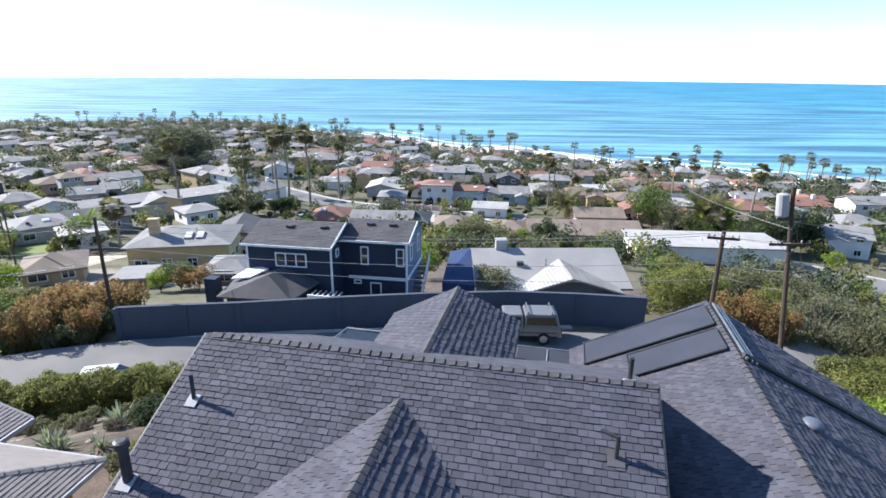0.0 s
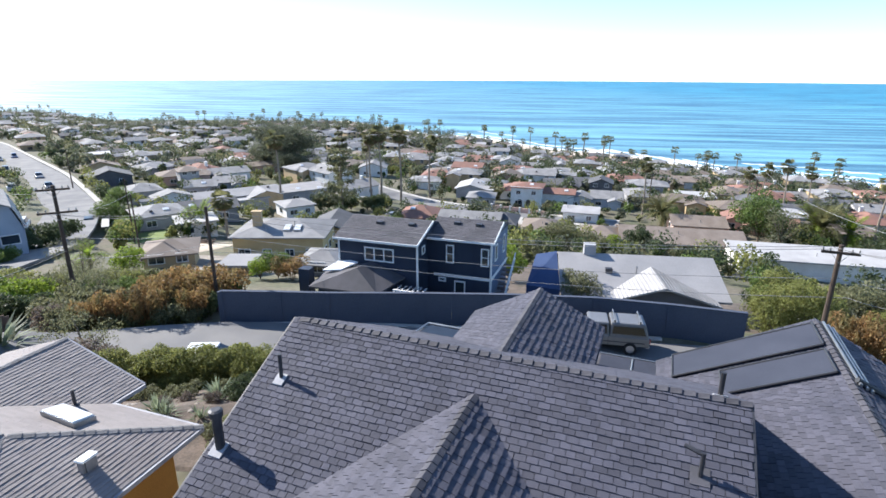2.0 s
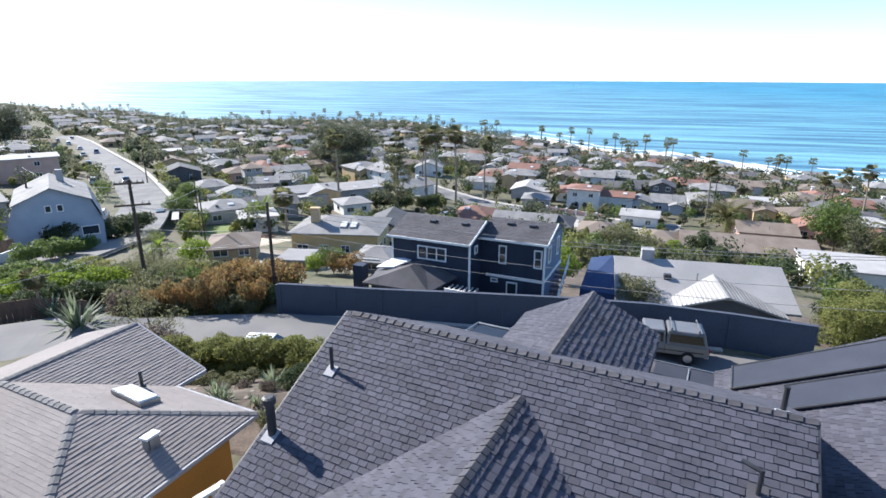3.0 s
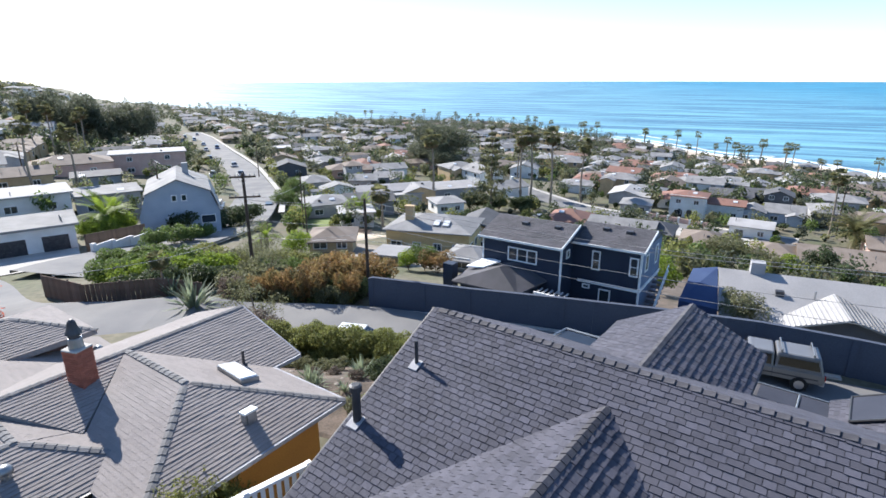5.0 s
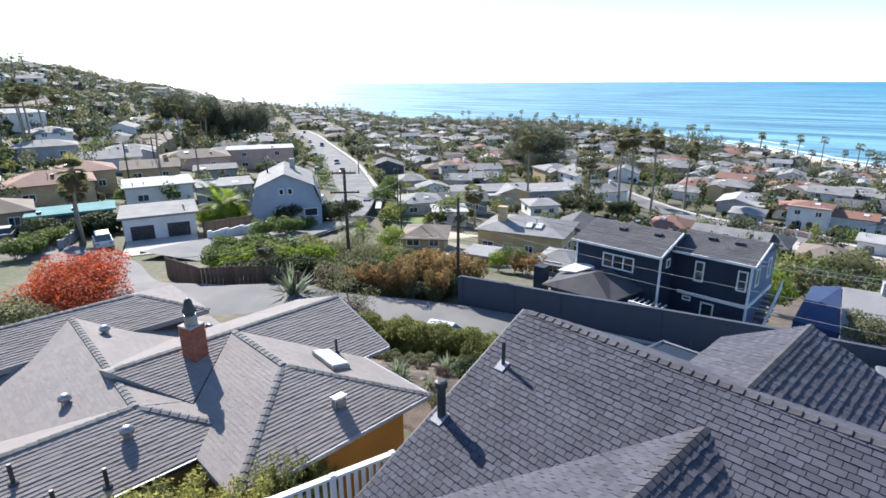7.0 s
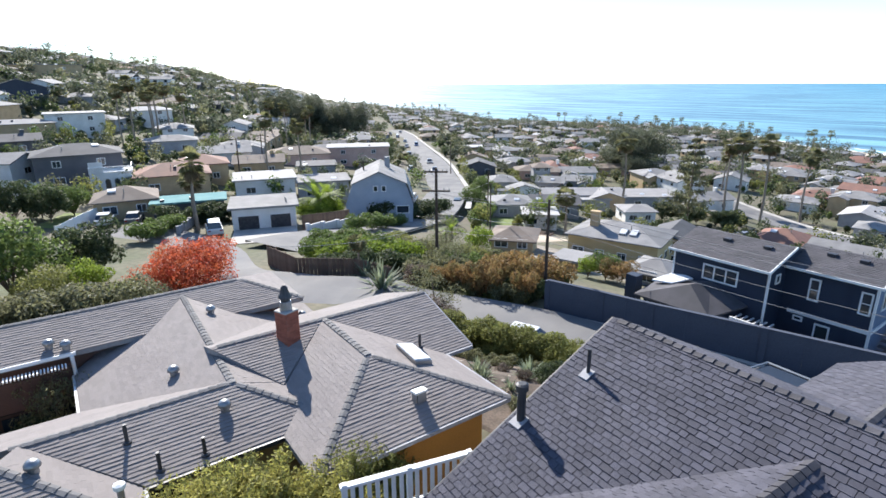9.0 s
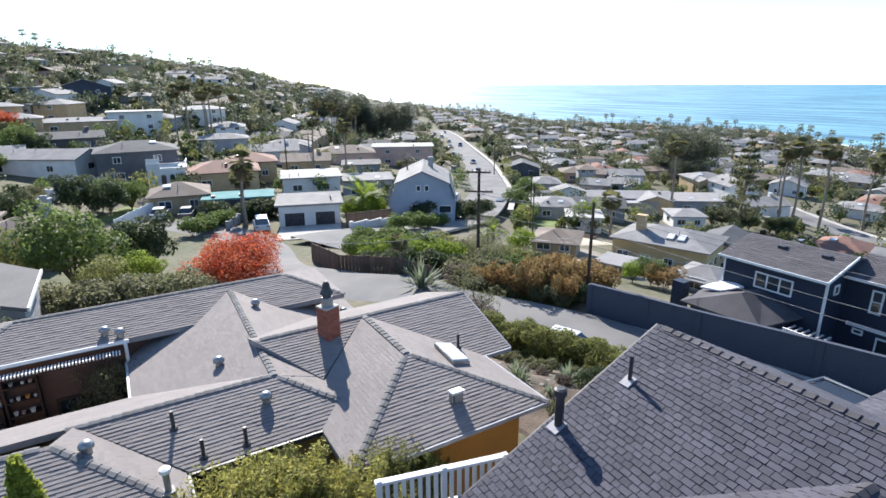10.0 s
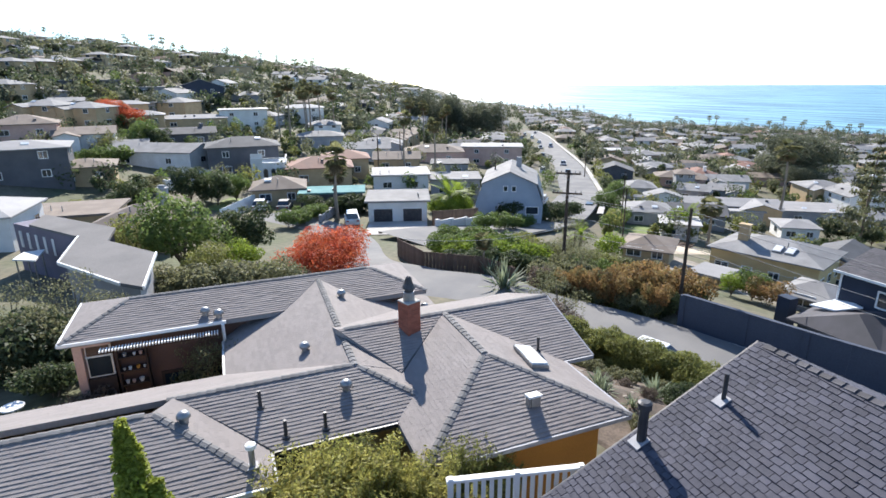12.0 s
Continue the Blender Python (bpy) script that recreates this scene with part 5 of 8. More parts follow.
KINDS = {
    "oak": (make_tree, (6.0, 3.2, 14, 7000, 0.14, LEAF_GREEN, None, 0.12, 0.85), "tree", "round green garden tree with a dense crown", "tree", "garden trees"),
    "dark_oak": (make_tree, (6.5, 3.0, 12, 4600, 0.19, LEAF_DARK, None, 0.14, 0.85), "tree", "dark green broad-crowned garden tree", "tree", "garden trees"),
    "olive": (make_tree, (5.2, 2.9, 12, 4200, 0.14, LEAF_OLIVE, None, 0.12, 0.85), "tree", "loose grey-green tree with thin foliage", "tree", "garden trees"),
    "bare": (make_tree, (4.5, 2.3, 11, 2000, 0.08, LEAF_OLIVE, None, 0.2), "tree", "thin grey-green shrubby tree with bare twigs", "tree", "garden trees"),
    "red": (make_tree, (5.2, 3.4, 18, 15000, 0.09, LEAF_RED, None, 0.25, 0.75), "tree", "tree with bright orange-red autumn leaves", "tree", ""),
    "lime": (make_tree, (5.6, 3.2, 13, 6000, 0.13, LEAF_LIME, None, 0.1, 0.8), "tree", "sunlit yellow-green tree with a loose crown", "tree", "garden trees"),
    "scrub": (make_bush, (2.0, 1.7, 9, 3000, 0.085, LEAF_LIME), "bush", "yellow-green loose wild scrub", "bush", "bushes"),
    "yellowish": (make_tree, (5.0, 2.2, 10, 3400, 0.14, LEAF_BRIGHT, None, 0.15), "tree", "yellow-green sunlit garden tree", "tree", "garden trees"),
    "bush": (make_bush, (2.0, 1.5, 8, 2600, 0.11, LEAF_GREEN), "bush", "dense green garden bush", "bush", "bushes"),
    "bright_bush": (make_bush, (2.2, 1.7, 8, 2800, 0.11, LEAF_BRIGHT), "bush", "bright yellow-green garden bush", "bush", "bushes"),
    "dark_bush": (make_bush, (2.2, 1.7, 8, 2600, 0.12, LEAF_DARK), "bush", "dark green garden bush", "bush", "bushes"),
    "rust_bush": (make_bush, (2.6, 1.9, 9, 3000, 0.11, LEAF_RUST), "bush", "rust-brown flowering garden bush", "bush", "bushes"),
    "purple_bush": (make_bush, (2.4, 1.6, 8, 2600, 0.10, LEAF_PURPLE), "bush", "dull purple-brown garden bush", "bush", "bushes"),
    "olive_bush": (make_bush, (2.2, 1.7, 8, 2600, 0.11, LEAF_OLIVE), "bush", "grey-green wild scrub bush", "bush", "bushes"),
    "hedge": (make_bush, (1.7, 0.9, 9, 6000, 0.046, LEAF_LIME), "hedge", "clipped green hedge shrub with sunlit tips", "hedge", "hedge shrubs"),
    "bamboo": (make_wisp, (2.9, 1.1, 80, 150, 0.05, LEAF_YELLOW), "bush", "yellow-green feathery garden shrub", "bush", "feathery shrubs"),
    "bamboo_green": (make_wisp, (2.6, 1.05, 80, 150, 0.05, LEAF_LIME), "bush", "fresh green leafy shrub", "bush", "feathery shrubs"),
    "fan_palm": (make_fan_palm, (14.0, 2.1, 34), "palm_tree", "tall thin fan palm with a round tuft of fronds", "palm tree", "palm trees"),
    "fan_palm_low": (make_fan_palm, (7.0, 2.0, 34), "palm_tree", "short fan palm with a round tuft of fronds", "palm tree", "palm trees"),
    "far_palm": (make_fan_palm, (12.0, 2.5, 30, 5, 0), "palm_tree", "distant tall fan palm near the shore", "palm tree", "shore palms"),
    "date_palm": (make_feather_palm, (2.8, 4.2, 60, LEAF_PALM), "palm_tree", "stout date palm with arching feathered fronds", "palm tree", "palm trees"),
    "bright_palm": (make_feather_palm, (2.2, 3.0, 34, LEAF_BRIGHT), "palm_tree", "bright green feathery low palm", "palm tree", "palm trees"),
    "yucca": (make_spiky, (1.15, 60, LEAF_GREY), "agave", "pale spiky agave with sword-shaped leaves", "agave", "agaves"),
    "grove": (make_tree, (16.0, 6.5, 18, 12000, 0.28, LEAF_HILL, None, 0.12, 1.3, 0.4), "tree", "huge dark old tree with a ragged crown", "tree", "old trees"),
    "spread": (make_tree, (14.0, 9.0, 20, 15000, 0.25, LEAF_HILL, None, 0.3, 0.6, 0.4), "tree", "huge spreading dark tree with wide crown", "tree", "old trees"),
    "conifer": (make_conifer, (13.0, 3.9, LEAF_OLIVE, 13, 330), "pine_tree", "tall open dark conifer with tiered branches", "pine tree", ""),
    "vine_column": (make_column, (5.7, 0.40, 14000, LEAF_VINE), "shrub", "tall narrow yellow-green vine-covered post", "shrub", ""),
}

# ---- houses of the neighbourhood ----
HOUSES_AT = []


def roof_slopes(w, d, h, roof, pitch, o):
    a, b, th = w / 2 + o, d / 2 + o, 0.16
    zl = h - o * pitch + 0.1
    if roof == "x":
        zr = zl + b * pitch
        return [([(-a, -b, zl), (a, -b, zl), (a, 0, zr), (-a, 0, zr)], th), ([(-a, 0, zr), (a, 0, zr), (a, b, zl), (-a, b, zl)], th)]
    if roof == "y":
        zr = zl + a * pitch
        return [([(-a, b, zl), (-a, -b, zl), (0, -b, zr), (0, b, zr)], th), ([(0, b, zr), (0, -b, zr), (a, -b, zl), (a, b, zl)], th)]
    if roof == "hip":
        zr = zl + b * pitch
        k = max(a - b, 0.3)
        return [(q, th) for q in ([(-a, -b, zl), (a, -b, zl), (k, 0, zr), (-k, 0, zr)], [(a, b, zl), (-a, b, zl), (-k, 0, zr), (k, 0, zr)], [(-a, b, zl), (-a, -b, zl), (-k, 0, zr)], [(a, -b, zl), (a, b, zl), (k, 0, zr)])]
    return [([(-a, -b, h + 0.22), (a, -b, h + 0.22), (a, b, h + 0.22), (-a, b, h + 0.22)], 0.24)]


def make_house(t, w, d, h, roof, pitch, wall, tile, storeys=1, fine=True, chim=False, over=0.45, garage=0, sides=4, trim=None, base=2.5, wing=0):
    """A house with its front towards -y. roof: 'x' or 'y' gable (ridge direction), 'hip', 'flat'."""
    rise = pitch * (d if roof in ("x", "hip") else w) / 2
    x, y = w / 2, d / 2
    if roof == "x":
        g = Geo().prism([(-x, -y, -base), (-x, -y, h), (-x, 0, h + rise), (-x, y, h), (-x, y, -base)], (w, 0, 0))
    elif roof == "y":
        g = Geo().prism([(x, -y, -base), (x, -y, h), (0, -y, h + rise), (-x, -y, h), (-x, -y, -base)], (0, d, 0))
    else:
        g = Geo().box(-x, x, -y, y, -base, h)
    part("wall", g, wall, t)
    for q, th in roof_slopes(w, d, h, roof, pitch, over):
        part("roof_slope" if roof != "flat" else "roof", Geo().prism(q, (0, 0, -th)), tile, t)
    if trim:
        zl = h - over * pitch + 0.1
        part("fascia", Geo().box(-x - over, x + over, -y - over - 0.03, -y - over + 0.05, zl - 0.2, zl - 0.01), trim, t)
    if wing:
        # a lower gabled wing towards the front
        wx, ww, wd, wh = wing * w * 0.27, w * 0.4, 2.6, h - 0.25
        k = ww / 2
        yf = -d / 2 - wd
        up = 0.32 * k
        part("wall", Geo().prism([(wx + k, yf, -base), (wx + k, yf, wh), (wx, yf, wh + up), (wx - k, yf, wh), (wx - k, yf, -base)], (0, wd + 0.5, 0)), wall, t)
        for q in (-1, 1):
            o2 = 0.35
            lo, hi = wh - o2 * 0.32 + 0.12, wh + up + 0.12
            quad = [(wx + q * (k + o2), yf - o2, lo), (wx, yf - o2, hi), (wx, 0, hi), (wx + q * (k + o2), -d / 2 + 0.6, lo)]
            part("roof_slope", Geo().prism(face_turned(quad), (0, 0, -0.14)), tile, t)
    wins = []
    for s in range(storeys):
        z = s * 2.7 + 0.95
        for side in range(sides):
            ln = w if side % 2 == 0 else d
            if s == 0 and garage and side == 0:
                continue
            n = max(1, round(ln / 3.4)) if fine else (2 if side % 2 == 0 else 1)
            for i in range(n):
                c = -ln / 2 + ln * (i + 0.5) / n
                wins.append((side, c, z, 1.25 if (i + s) % 3 else 1.7, 1.15))
    for i in range(garage):
        c = -w / 2 + w * (i + 0.5) / garage
        gd = Geo().box(c - 1.2, c + 1.2, -d / 2 - 0.05, -d / 2 + 0.05, 0.02, 2.15)
        for k in range(4):
            gd.box(c - 1.14, c + 1.14, -d / 2 - 0.07, -d / 2 - 0.04, 0.08 + k * 0.52, 0.52 + k * 0.52)
        part("garage_door", gd, METAL_DARK, t, "dark panelled garage door")
    for side, c, z, ww, hh in wins:
        m = Matrix.Rotation(side * math.pi / 2, 4, "Z")
        e = (d if side % 2 == 0 else w) / 2
        f = Geo().box(c - ww / 2, c + ww / 2, -e - 0.06, -e + 0.02, z, z + hh)
        p = Geo().box(c - ww / 2 + 0.1, c - 0.04, -e - 0.075, -e - 0.03, z + 0.1, z + hh - 0.1).box(c + 0.04, c + ww / 2 - 0.1, -e - 0.075, -e - 0.03, z + 0.1, z + hh - 0.1)
        if fine:
            for q in (f, p):
                q.v = [tuple(m @ Vector(v)) for v in q.v]
            wo = part("window", f, trim or WHITE_PAINT, t)
            part("pane", p, PANE, wo)
        else:
            n0 = len(f.f)
            k = len(f.v)
            f.v += p.v
            f.f += [tuple(i + k for i in q) for q in p.f]
            f.v = [tuple(m @ Vector(v)) for v in f.v]
            me = f.mesh("window", trim or WHITE_PAINT)
            me.materials.append(PANE)
            for q in me.polygons[n0:]:
                q.material_index = 1
            wo = new("window", me)
            wo.parent = t
    if chim:
        x = w * 0.28
        c = Geo().box(x - 0.4, x + 0.4, 0.1, 0.8, 0, h + rise + 0.7)
        c.box(x - 0.47, x + 0.47, 0.03, 0.87, h + rise + 0.7, h + rise + 0.85)
        part("chimney", c, wall, t)


crng2 = random.Random(77)


def clutter(t, w, d, h, roof, pitch, o, n):
    """Vent pipes, hoods and a box or two standing on a roof."""
    for i in range(n):
        x, y = crng2.uniform(-0.4, 0.4) * w, -crng2.uniform(0.1, 0.38) * d
        if roof == "flat":
            z = h + 0.22
        elif roof == "y":
            z = h - o * pitch + 0.1 + (w / 2 + o - abs(x)) * pitch
        else:
            x *= 0.6 if roof == "hip" else 1
            z = h - o * pitch + 0.1 + (y + d / 2 + o) * pitch
        k = crng2.choice((0, 0, 0, 1, 0, 1, 2))
        if k == 0:
            part("vent_pipe", Geo().lathe(x, y, [(z - 0.1, 0.06), (z + 0.55, 0.06)], 6), METAL_GREY, t)
        elif k == 1:
            part("roof_vent", Geo().box(x - 0.25, x + 0.25, y - 0.2, y + 0.2, z - 0.15, z + 0.3), METAL_DARK, t)
        else:
            part("skylight", Geo().prism([(x - 0.5, y - 0.35, z + 0.06), (x + 0.5, y - 0.35, z + 0.06), (x + 0.5, y + 0.35, z + 0.3), (x - 0.5, y + 0.35, z + 0.3)], (0, 0, -0.25)), SKYLIGHT_MAT, t)


def house(x, y, turn, w, d, h, roof, pitch, wall, tile, label, z=None, name="house", **more):
    z = height(x, y) if z is None else z
    t = thing(name, label, "garage" if name == "garage" else "house", pose(x, y, z, 0, 0, turn))
    more.setdefault("fine", math.hypot(x, y) < 95)
    make_house(t, w, d, h, roof, pitch, wall, tile, **more)
    if w > 6.5:
        clutter(t, w, d, h, roof, pitch, more.get("over", 0.45), 2)
    HOUSES_AT.append((x, y, max(w, d) * 0.62))
    return t


# nearer houses, each as it stands
yellow = house(-34.2, 70.4, 10, 12.1, 9, 3.8, "hip", 0.3, STUCCO_YELLOW, ROOF_GREY, "yellow stucco house with grey roof and two skylights")
for sx in (0.5, 1.9):
    zs = [3.8 + 0.1 - 0.135 + (y + 4.95) * 0.3 + 0.16 for y in (-3.4, -2.0)]
    sl = part("skylight", Geo().prism([(sx, -3.4, zs[0]), (sx + 1.0, -3.4, zs[0]), (sx + 1.0, -2.0, zs[1]), (sx, -2.0, zs[1])], (0, 0, -0.2)), METAL_GREY, yellow, "white domed skylight")
    part("dome", Geo().prism([(sx + 0.08, -3.3, zs[0] + 0.07), (sx + 0.92, -3.3, zs[0] + 0.07), (sx + 0.92, -2.1, zs[1] + 0.05), (sx + 0.08, -2.1, zs[1] + 0.05)], (0, 0, -0.1)), SKYLIGHT_MAT, sl)
part("chimney", Geo().box(-3.9, -2.7, -2.2, -1.4, 3.6, 6.5).box(-4.0, -2.6, -2.3, -1.3, 6.5, 6.7), STUCCO_TAN, yellow)
house(-30.7, 79.8, 10, 5.5, 9, 4, "y", 0.42, STUCCO_YELLOW, ROOF_DARK, "yellow stucco gable wing with small high windows")
pale = house(8.2, 43.0, 2, 10.6, 8.6, 2.4, "x", 0.34, SIDING_BLUE, ROOF_PALE, "low house with pale grey shingle roof and a blue end", z=-2.6, over=0.6)
part("gable_wall", Geo().prism([(4.4, -5.6, -2.5), (4.4, -5.6, 2.3), (1.0, -5.6, 3.35), (-2.4, -5.6, 2.3), (-2.4, -5.6, -2.5)], (0, 1.6, 0)), SIDING_DARK, pale, "dark front gable wall")
# sunlit left slope in white, right slope in grey: light put into the colour
for q, mt in ((-1, ROOF_WHITE), (1, ROOF_GREY)):
    edge = 1.0 + q * 3.9
    part("gable_roof", Geo().prism(face_turned([(edge, -6.0, 2.3), (1.0, -6.0, 3.52), (1.0, -1.4, 3.52), (edge, -4.6, 2.3)]), (0, 0, -0.12)), mt, pale)
    for k in range(15):
        f = (k + 0.5) / 15
        x, z = 1.0 + q * 3.9 * f, 3.53 - 1.22 * f
        part("batten", Geo().prism(face_turned([(x - 0.025, -5.98, z + 0.03), (x + 0.025, -5.98, z + 0.03), (x + 0.025, -1.5 - 3.2 * f, z + 0.03), (x - 0.025, -1.5 - 3.2 * f, z + 0.03)]), (0, 0, -0.05)), mt, pale)
part("side_room", Geo().prism([(-8.4, -4.2, 2.6), (-5.95, -4.4, 2.4), (-5.95, 0.3, 3.9), (-7.6, 0.2, 3.6)], (0, 0, -5.0)), BLUE_PAINT, pale, "deep blue side room with sloping top")
part("chimney", Geo().box(-3.9, -3.0, -0.3, 0.5, 2.5, 4.7), STUCCO_GREY, pale)
spanish = house(-1.5, 149.1, -6, 8.1, 7, 5.6, "hip", 0.24, STUCCO_WHITE, ROOF_RED, "white two-storey mission-style house with red tile roof", storeys=2)
for ax in (-1.6, 0.7):
    arch = Geo().prism([(ax - 0.7, -3.56, 0.1), (ax + 0.7, -3.56, 0.1)] + [(ax + 0.7 * math.cos(q * math.pi / 8), -3.56, 1.6 + 0.75 * math.sin(q * math.pi / 8)) for q in range(9)], (0, 0.2, 0))
    part("archway", arch, PANE, spanish, "dark arched opening in the white wall")
part("parapet", Geo().box(-4.2, 4.2, -3.62, -3.4, 5.5, 5.75), STUCCO_WHITE, spanish)
house(6.9, 151.7, -6, 8.5, 6, 4, "x", 0.3, STUCCO_WHITE, ROOF_RED, "low white wing with red tile roof")
house(44.4, 90.3, -4, 24.0, 9, 3.2, "flat", 0, STUCCO_WHITE, ROOF_WHITE, "long white stucco house with a flat pale roof", sides=1)
house(-90.7, 113.9, 48, 7.0, 8, 3, "hip", 0.3, STUCCO_GREY, ROOF_GREY, "low grey house with a pale grey hip roof")
house(-77.6, 105.9, -42, 4.0, 7, 3.2, "x", 0.3, STUCCO_WHITE, ROOF_GREY, "white gabled bungalow with solar panels on a grey roof", wing=1)
house(-66.8, 87.0, 48, 7.9, 8, 2.9, "hip", 0.28, STUCCO_GREY, ROOF_GREY, "grey bungalow with a broad hip roof")
house(-63.2, 97.1, 40, 9.7, 8, 2.9, "x", 0.3, STUCCO_GREY, ROOF_DARK, "low house with a dark grey gable roof and white fascia")
house(-56.0, 81.8, 40, 5.7, 6, 2.6, "flat", 0, STUCCO_WHITE, ROOF_WHITE, "white garage block with a flat pale roof", sides=2)
house(-69.6, 118.4, 44, 19.2, 9, 2.9, "x", 0.2, STUCCO_TAN, ROOF_PALE, "long low house with a pale low-pitched roof", wing=1)
house(-64.4, 116.4, 44, 6.1, 5, 2.5, "flat", 0, STUCCO_GREY, ROOF_WHITE, "patio cover with a white flat roof", sides=0)
house(-59.9, 133.5, 44, 12.9, 10, 3, "flat", 0, STUCCO_GREY, ROOF_PALE, "low house with a wide pale flat roof")
house(-51.9, 112.0, 44, 6.3, 7, 2.8, "hip", 0.22, STUCCO_WHITE, ROOF_PALE, "small white house with a pale hip roof")
house(-98.9, 141.3, 44, 12.3, 8, 3, "hip", 0.3, STUCCO_PINK, ROOF_BROWN, "bungalow with a brown hip roof")
house(-93.8, 136.3, 44, 4.8, 6, 4.8, "hip", 0.3, STUCCO_GREY, ROOF_BROWN, "two-storey house with a brown hip roof", storeys=2)
house(-90.7, 151.2, 44, 10.6, 8, 3.2, "x", 0.28, STUCCO_WHITE, ROOF_GREY, "white house with a grey gable roof", wing=-1)
house(-120.6, 210.8, 44, 10.3, 7, 3, "hip", 0.34, STUCCO_PINK, ROOF_RED, "small house with an orange-red tile roof")
house(-93.8, 181.6, 44, 13.1, 8, 3.2, "x", 0.22, STUCCO_PINK, ROOF_BROWN, "pinkish house with a low roof and a broad chimney")
house(-114.4, 131.9, 44, 10.3, 8, 2.8, "y", 0.34, SIDING_DARK, ROOF_DARK, "dark shingled bungalow with a steep gable roof")
house(-163.1, 182.3, 44, 10.6, 8, 3.2, "flat", 0, STUCCO_TAN, ROOF_WHITE, "tan house with a flat white roof")
house(-132.8, 150.2, 44, 9.9, 7, 2.8, "y", 0.32, STUCCO_TAN, ROOF_BROWN, "brown gabled bungalow by the street")
house(-306.2, 282.3, 44, 19.5, 9, 3, "hip", 0.2, STUCCO_WHITE, ROOF_WHITE, "pale house with a white roof beyond the street trees")
house(-23.5, 112.6, 0, 7.9, 9, 2.6, "hip", 0.36, STUCCO_PINK, ROOF_RED, "low house with a red tile hip roof")
house(-12.0, 107.1, -4, 11.8, 9, 2.8, "x", 0.3, STUCCO_GREY, ROOF_GREY, "low grey-roofed house with a broad chimney")
house(-5.8, 108.2, -4, 5.7, 8, 2.8, "hip", 0.34, SIDING_DARK, ROOF_DARK, "house with a dark hip roof")
house(2.3, 106.9, -4, 7.3, 8, 2.4, "hip", 0.3, STUCCO_TAN, ROOF_BROWN, "low tan house with a brown hip roof")
house(12.8, 101.7, -4, 6.4, 8, 2.4, "hip", 0.3, STUCCO_TAN, ROOF_BROWN, "tan bungalow with a tan-brown roof")
house(26.5, 101.8, -3, 20.4, 10, 2.6, "x", 0.3, STUCCO_TAN, ROOF_BROWN, "long low house with a brown shingle roof")
house(11.6, 131.6, -8, 7.9, 7, 2.8, "x", 0.2, STUCCO_WHITE, ROOF_WHITE, "white outbuilding with a pale roof")
house(12.9, 152.0, -6, 5.5, 7, 3, "y", 0.3, SIDING_LIGHT, ROOF_GREY, "pale house with a grey gable roof")
house(20.0, 154.7, -6, 8.0, 8, 3, "x", 0.34, SIDING_LIGHT, ROOF_GREY, "grey-blue house with a grey gable roof", wing=1)
house(20.3, 172.0, -6, 6.6, 7, 4.8, "y", 0.4, SIDING_DARK, ROOF_DARK, "dark two-storey house with white-framed window", storeys=2)
house(-7.1, 217.2, -6, 16.4, 9, 3.2, "hip", 0.3, STUCCO_TAN, ROOF_RED, "tan house with a red tile roof and a balcony")
house(-23.5, 199.1, -6, 10.5, 9, 5, "x", 0.28, STUCCO_TAN, ROOF_RED, "tan two-storey house with a red tile roof", storeys=2)
house(-23.4, 269.5, -6, 23.5, 9, 3, "hip", 0.28, STUCCO_PINK, ROOF_RED, "pink house with a long red tile roof")
house(-34.0, 171.0, 0, 10.0, 8, 2.8, "hip", 0.26, STUCCO_WHITE, ROOF_GREY, "low white house with a pale grey roof")
house(-33.9, 198.3, 0, 10.6, 8, 2.8, "hip", 0.3, STUCCO_TAN, ROOF_BROWN, "tan bungalow with a brown roof")
house(-57.0, 190.0, 10, 9.2, 8, 3.4, "y", 0.36, STUCCO_WHITE, ROOF_GREY, "white gabled house among palms")
house(-13.7, 146.4, 0, 7.0, 7, 2.6, "hip", 0.3, STUCCO_GREY, ROOF_GREY, "low grey house behind garden trees")
house(35.7, 124.5, -4, 10.6, 9, 2.7, "x", 0.28, STUCCO_PINK, ROOF_BROWN, "low house with a reddish brown roof")
house(47.3, 133.2, -14, 6.6, 8, 2.6, "y", 0.42, STUCCO_PINK, ROOF_RED, "small house with an orange tile gable roof", wing=1)
house(53.8, 129.4, -14, 8.0, 8, 2.5, "x", 0.3, STUCCO_PINK, ROOF_RED, "low house with a pale orange tile roof")
house(37.2, 190.2, -6, 12.9, 9, 3, "hip", 0.28, STUCCO_GREY, ROOF_GREY, "grey house with a low hip roof")
house(99.6, 179.4, -10, 6.9, 10, 5, "hip", 0.24, STUCCO_PINK, ROOF_RED, "large pale pink villa near the shore", storeys=2)
house(46.0, 165.5, -6, 9.8, 8, 2.9, "flat", 0, STUCCO_WHITE, ROOF_WHITE, "white flat-roofed house near the beach")
house(65.1, 126.3, -14, 12.1, 8, 2.6, "x", 0.25, STUCCO_GREY, ROOF_BROWN, "low house with a brown roof behind palms")
house(78.2, 103.4, -24, 7.7, 8, 4.4, "x", 0.34, STUCCO_WHITE, ROOF_GREY, "white two-storey house with a grey gable roof", storeys=2, wing=-1)
house(123.8, 156.6, -20, 13.9, 9, 2.8, "hip", 0.28, STUCCO_PINK, ROOF_RED, "low house with a red-brown tile roof")
house(49.1, 238.2, -6, 11.9, 8, 3, "x", 0.3, STUCCO_WHITE, ROOF_BROWN, "white beach house with a brown roof")
house(10.5, 225.4, -6, 13.4, 8, 3, "hip", 0.28, STUCCO_WHITE, ROOF_GREY, "white house with a pale grey roof")
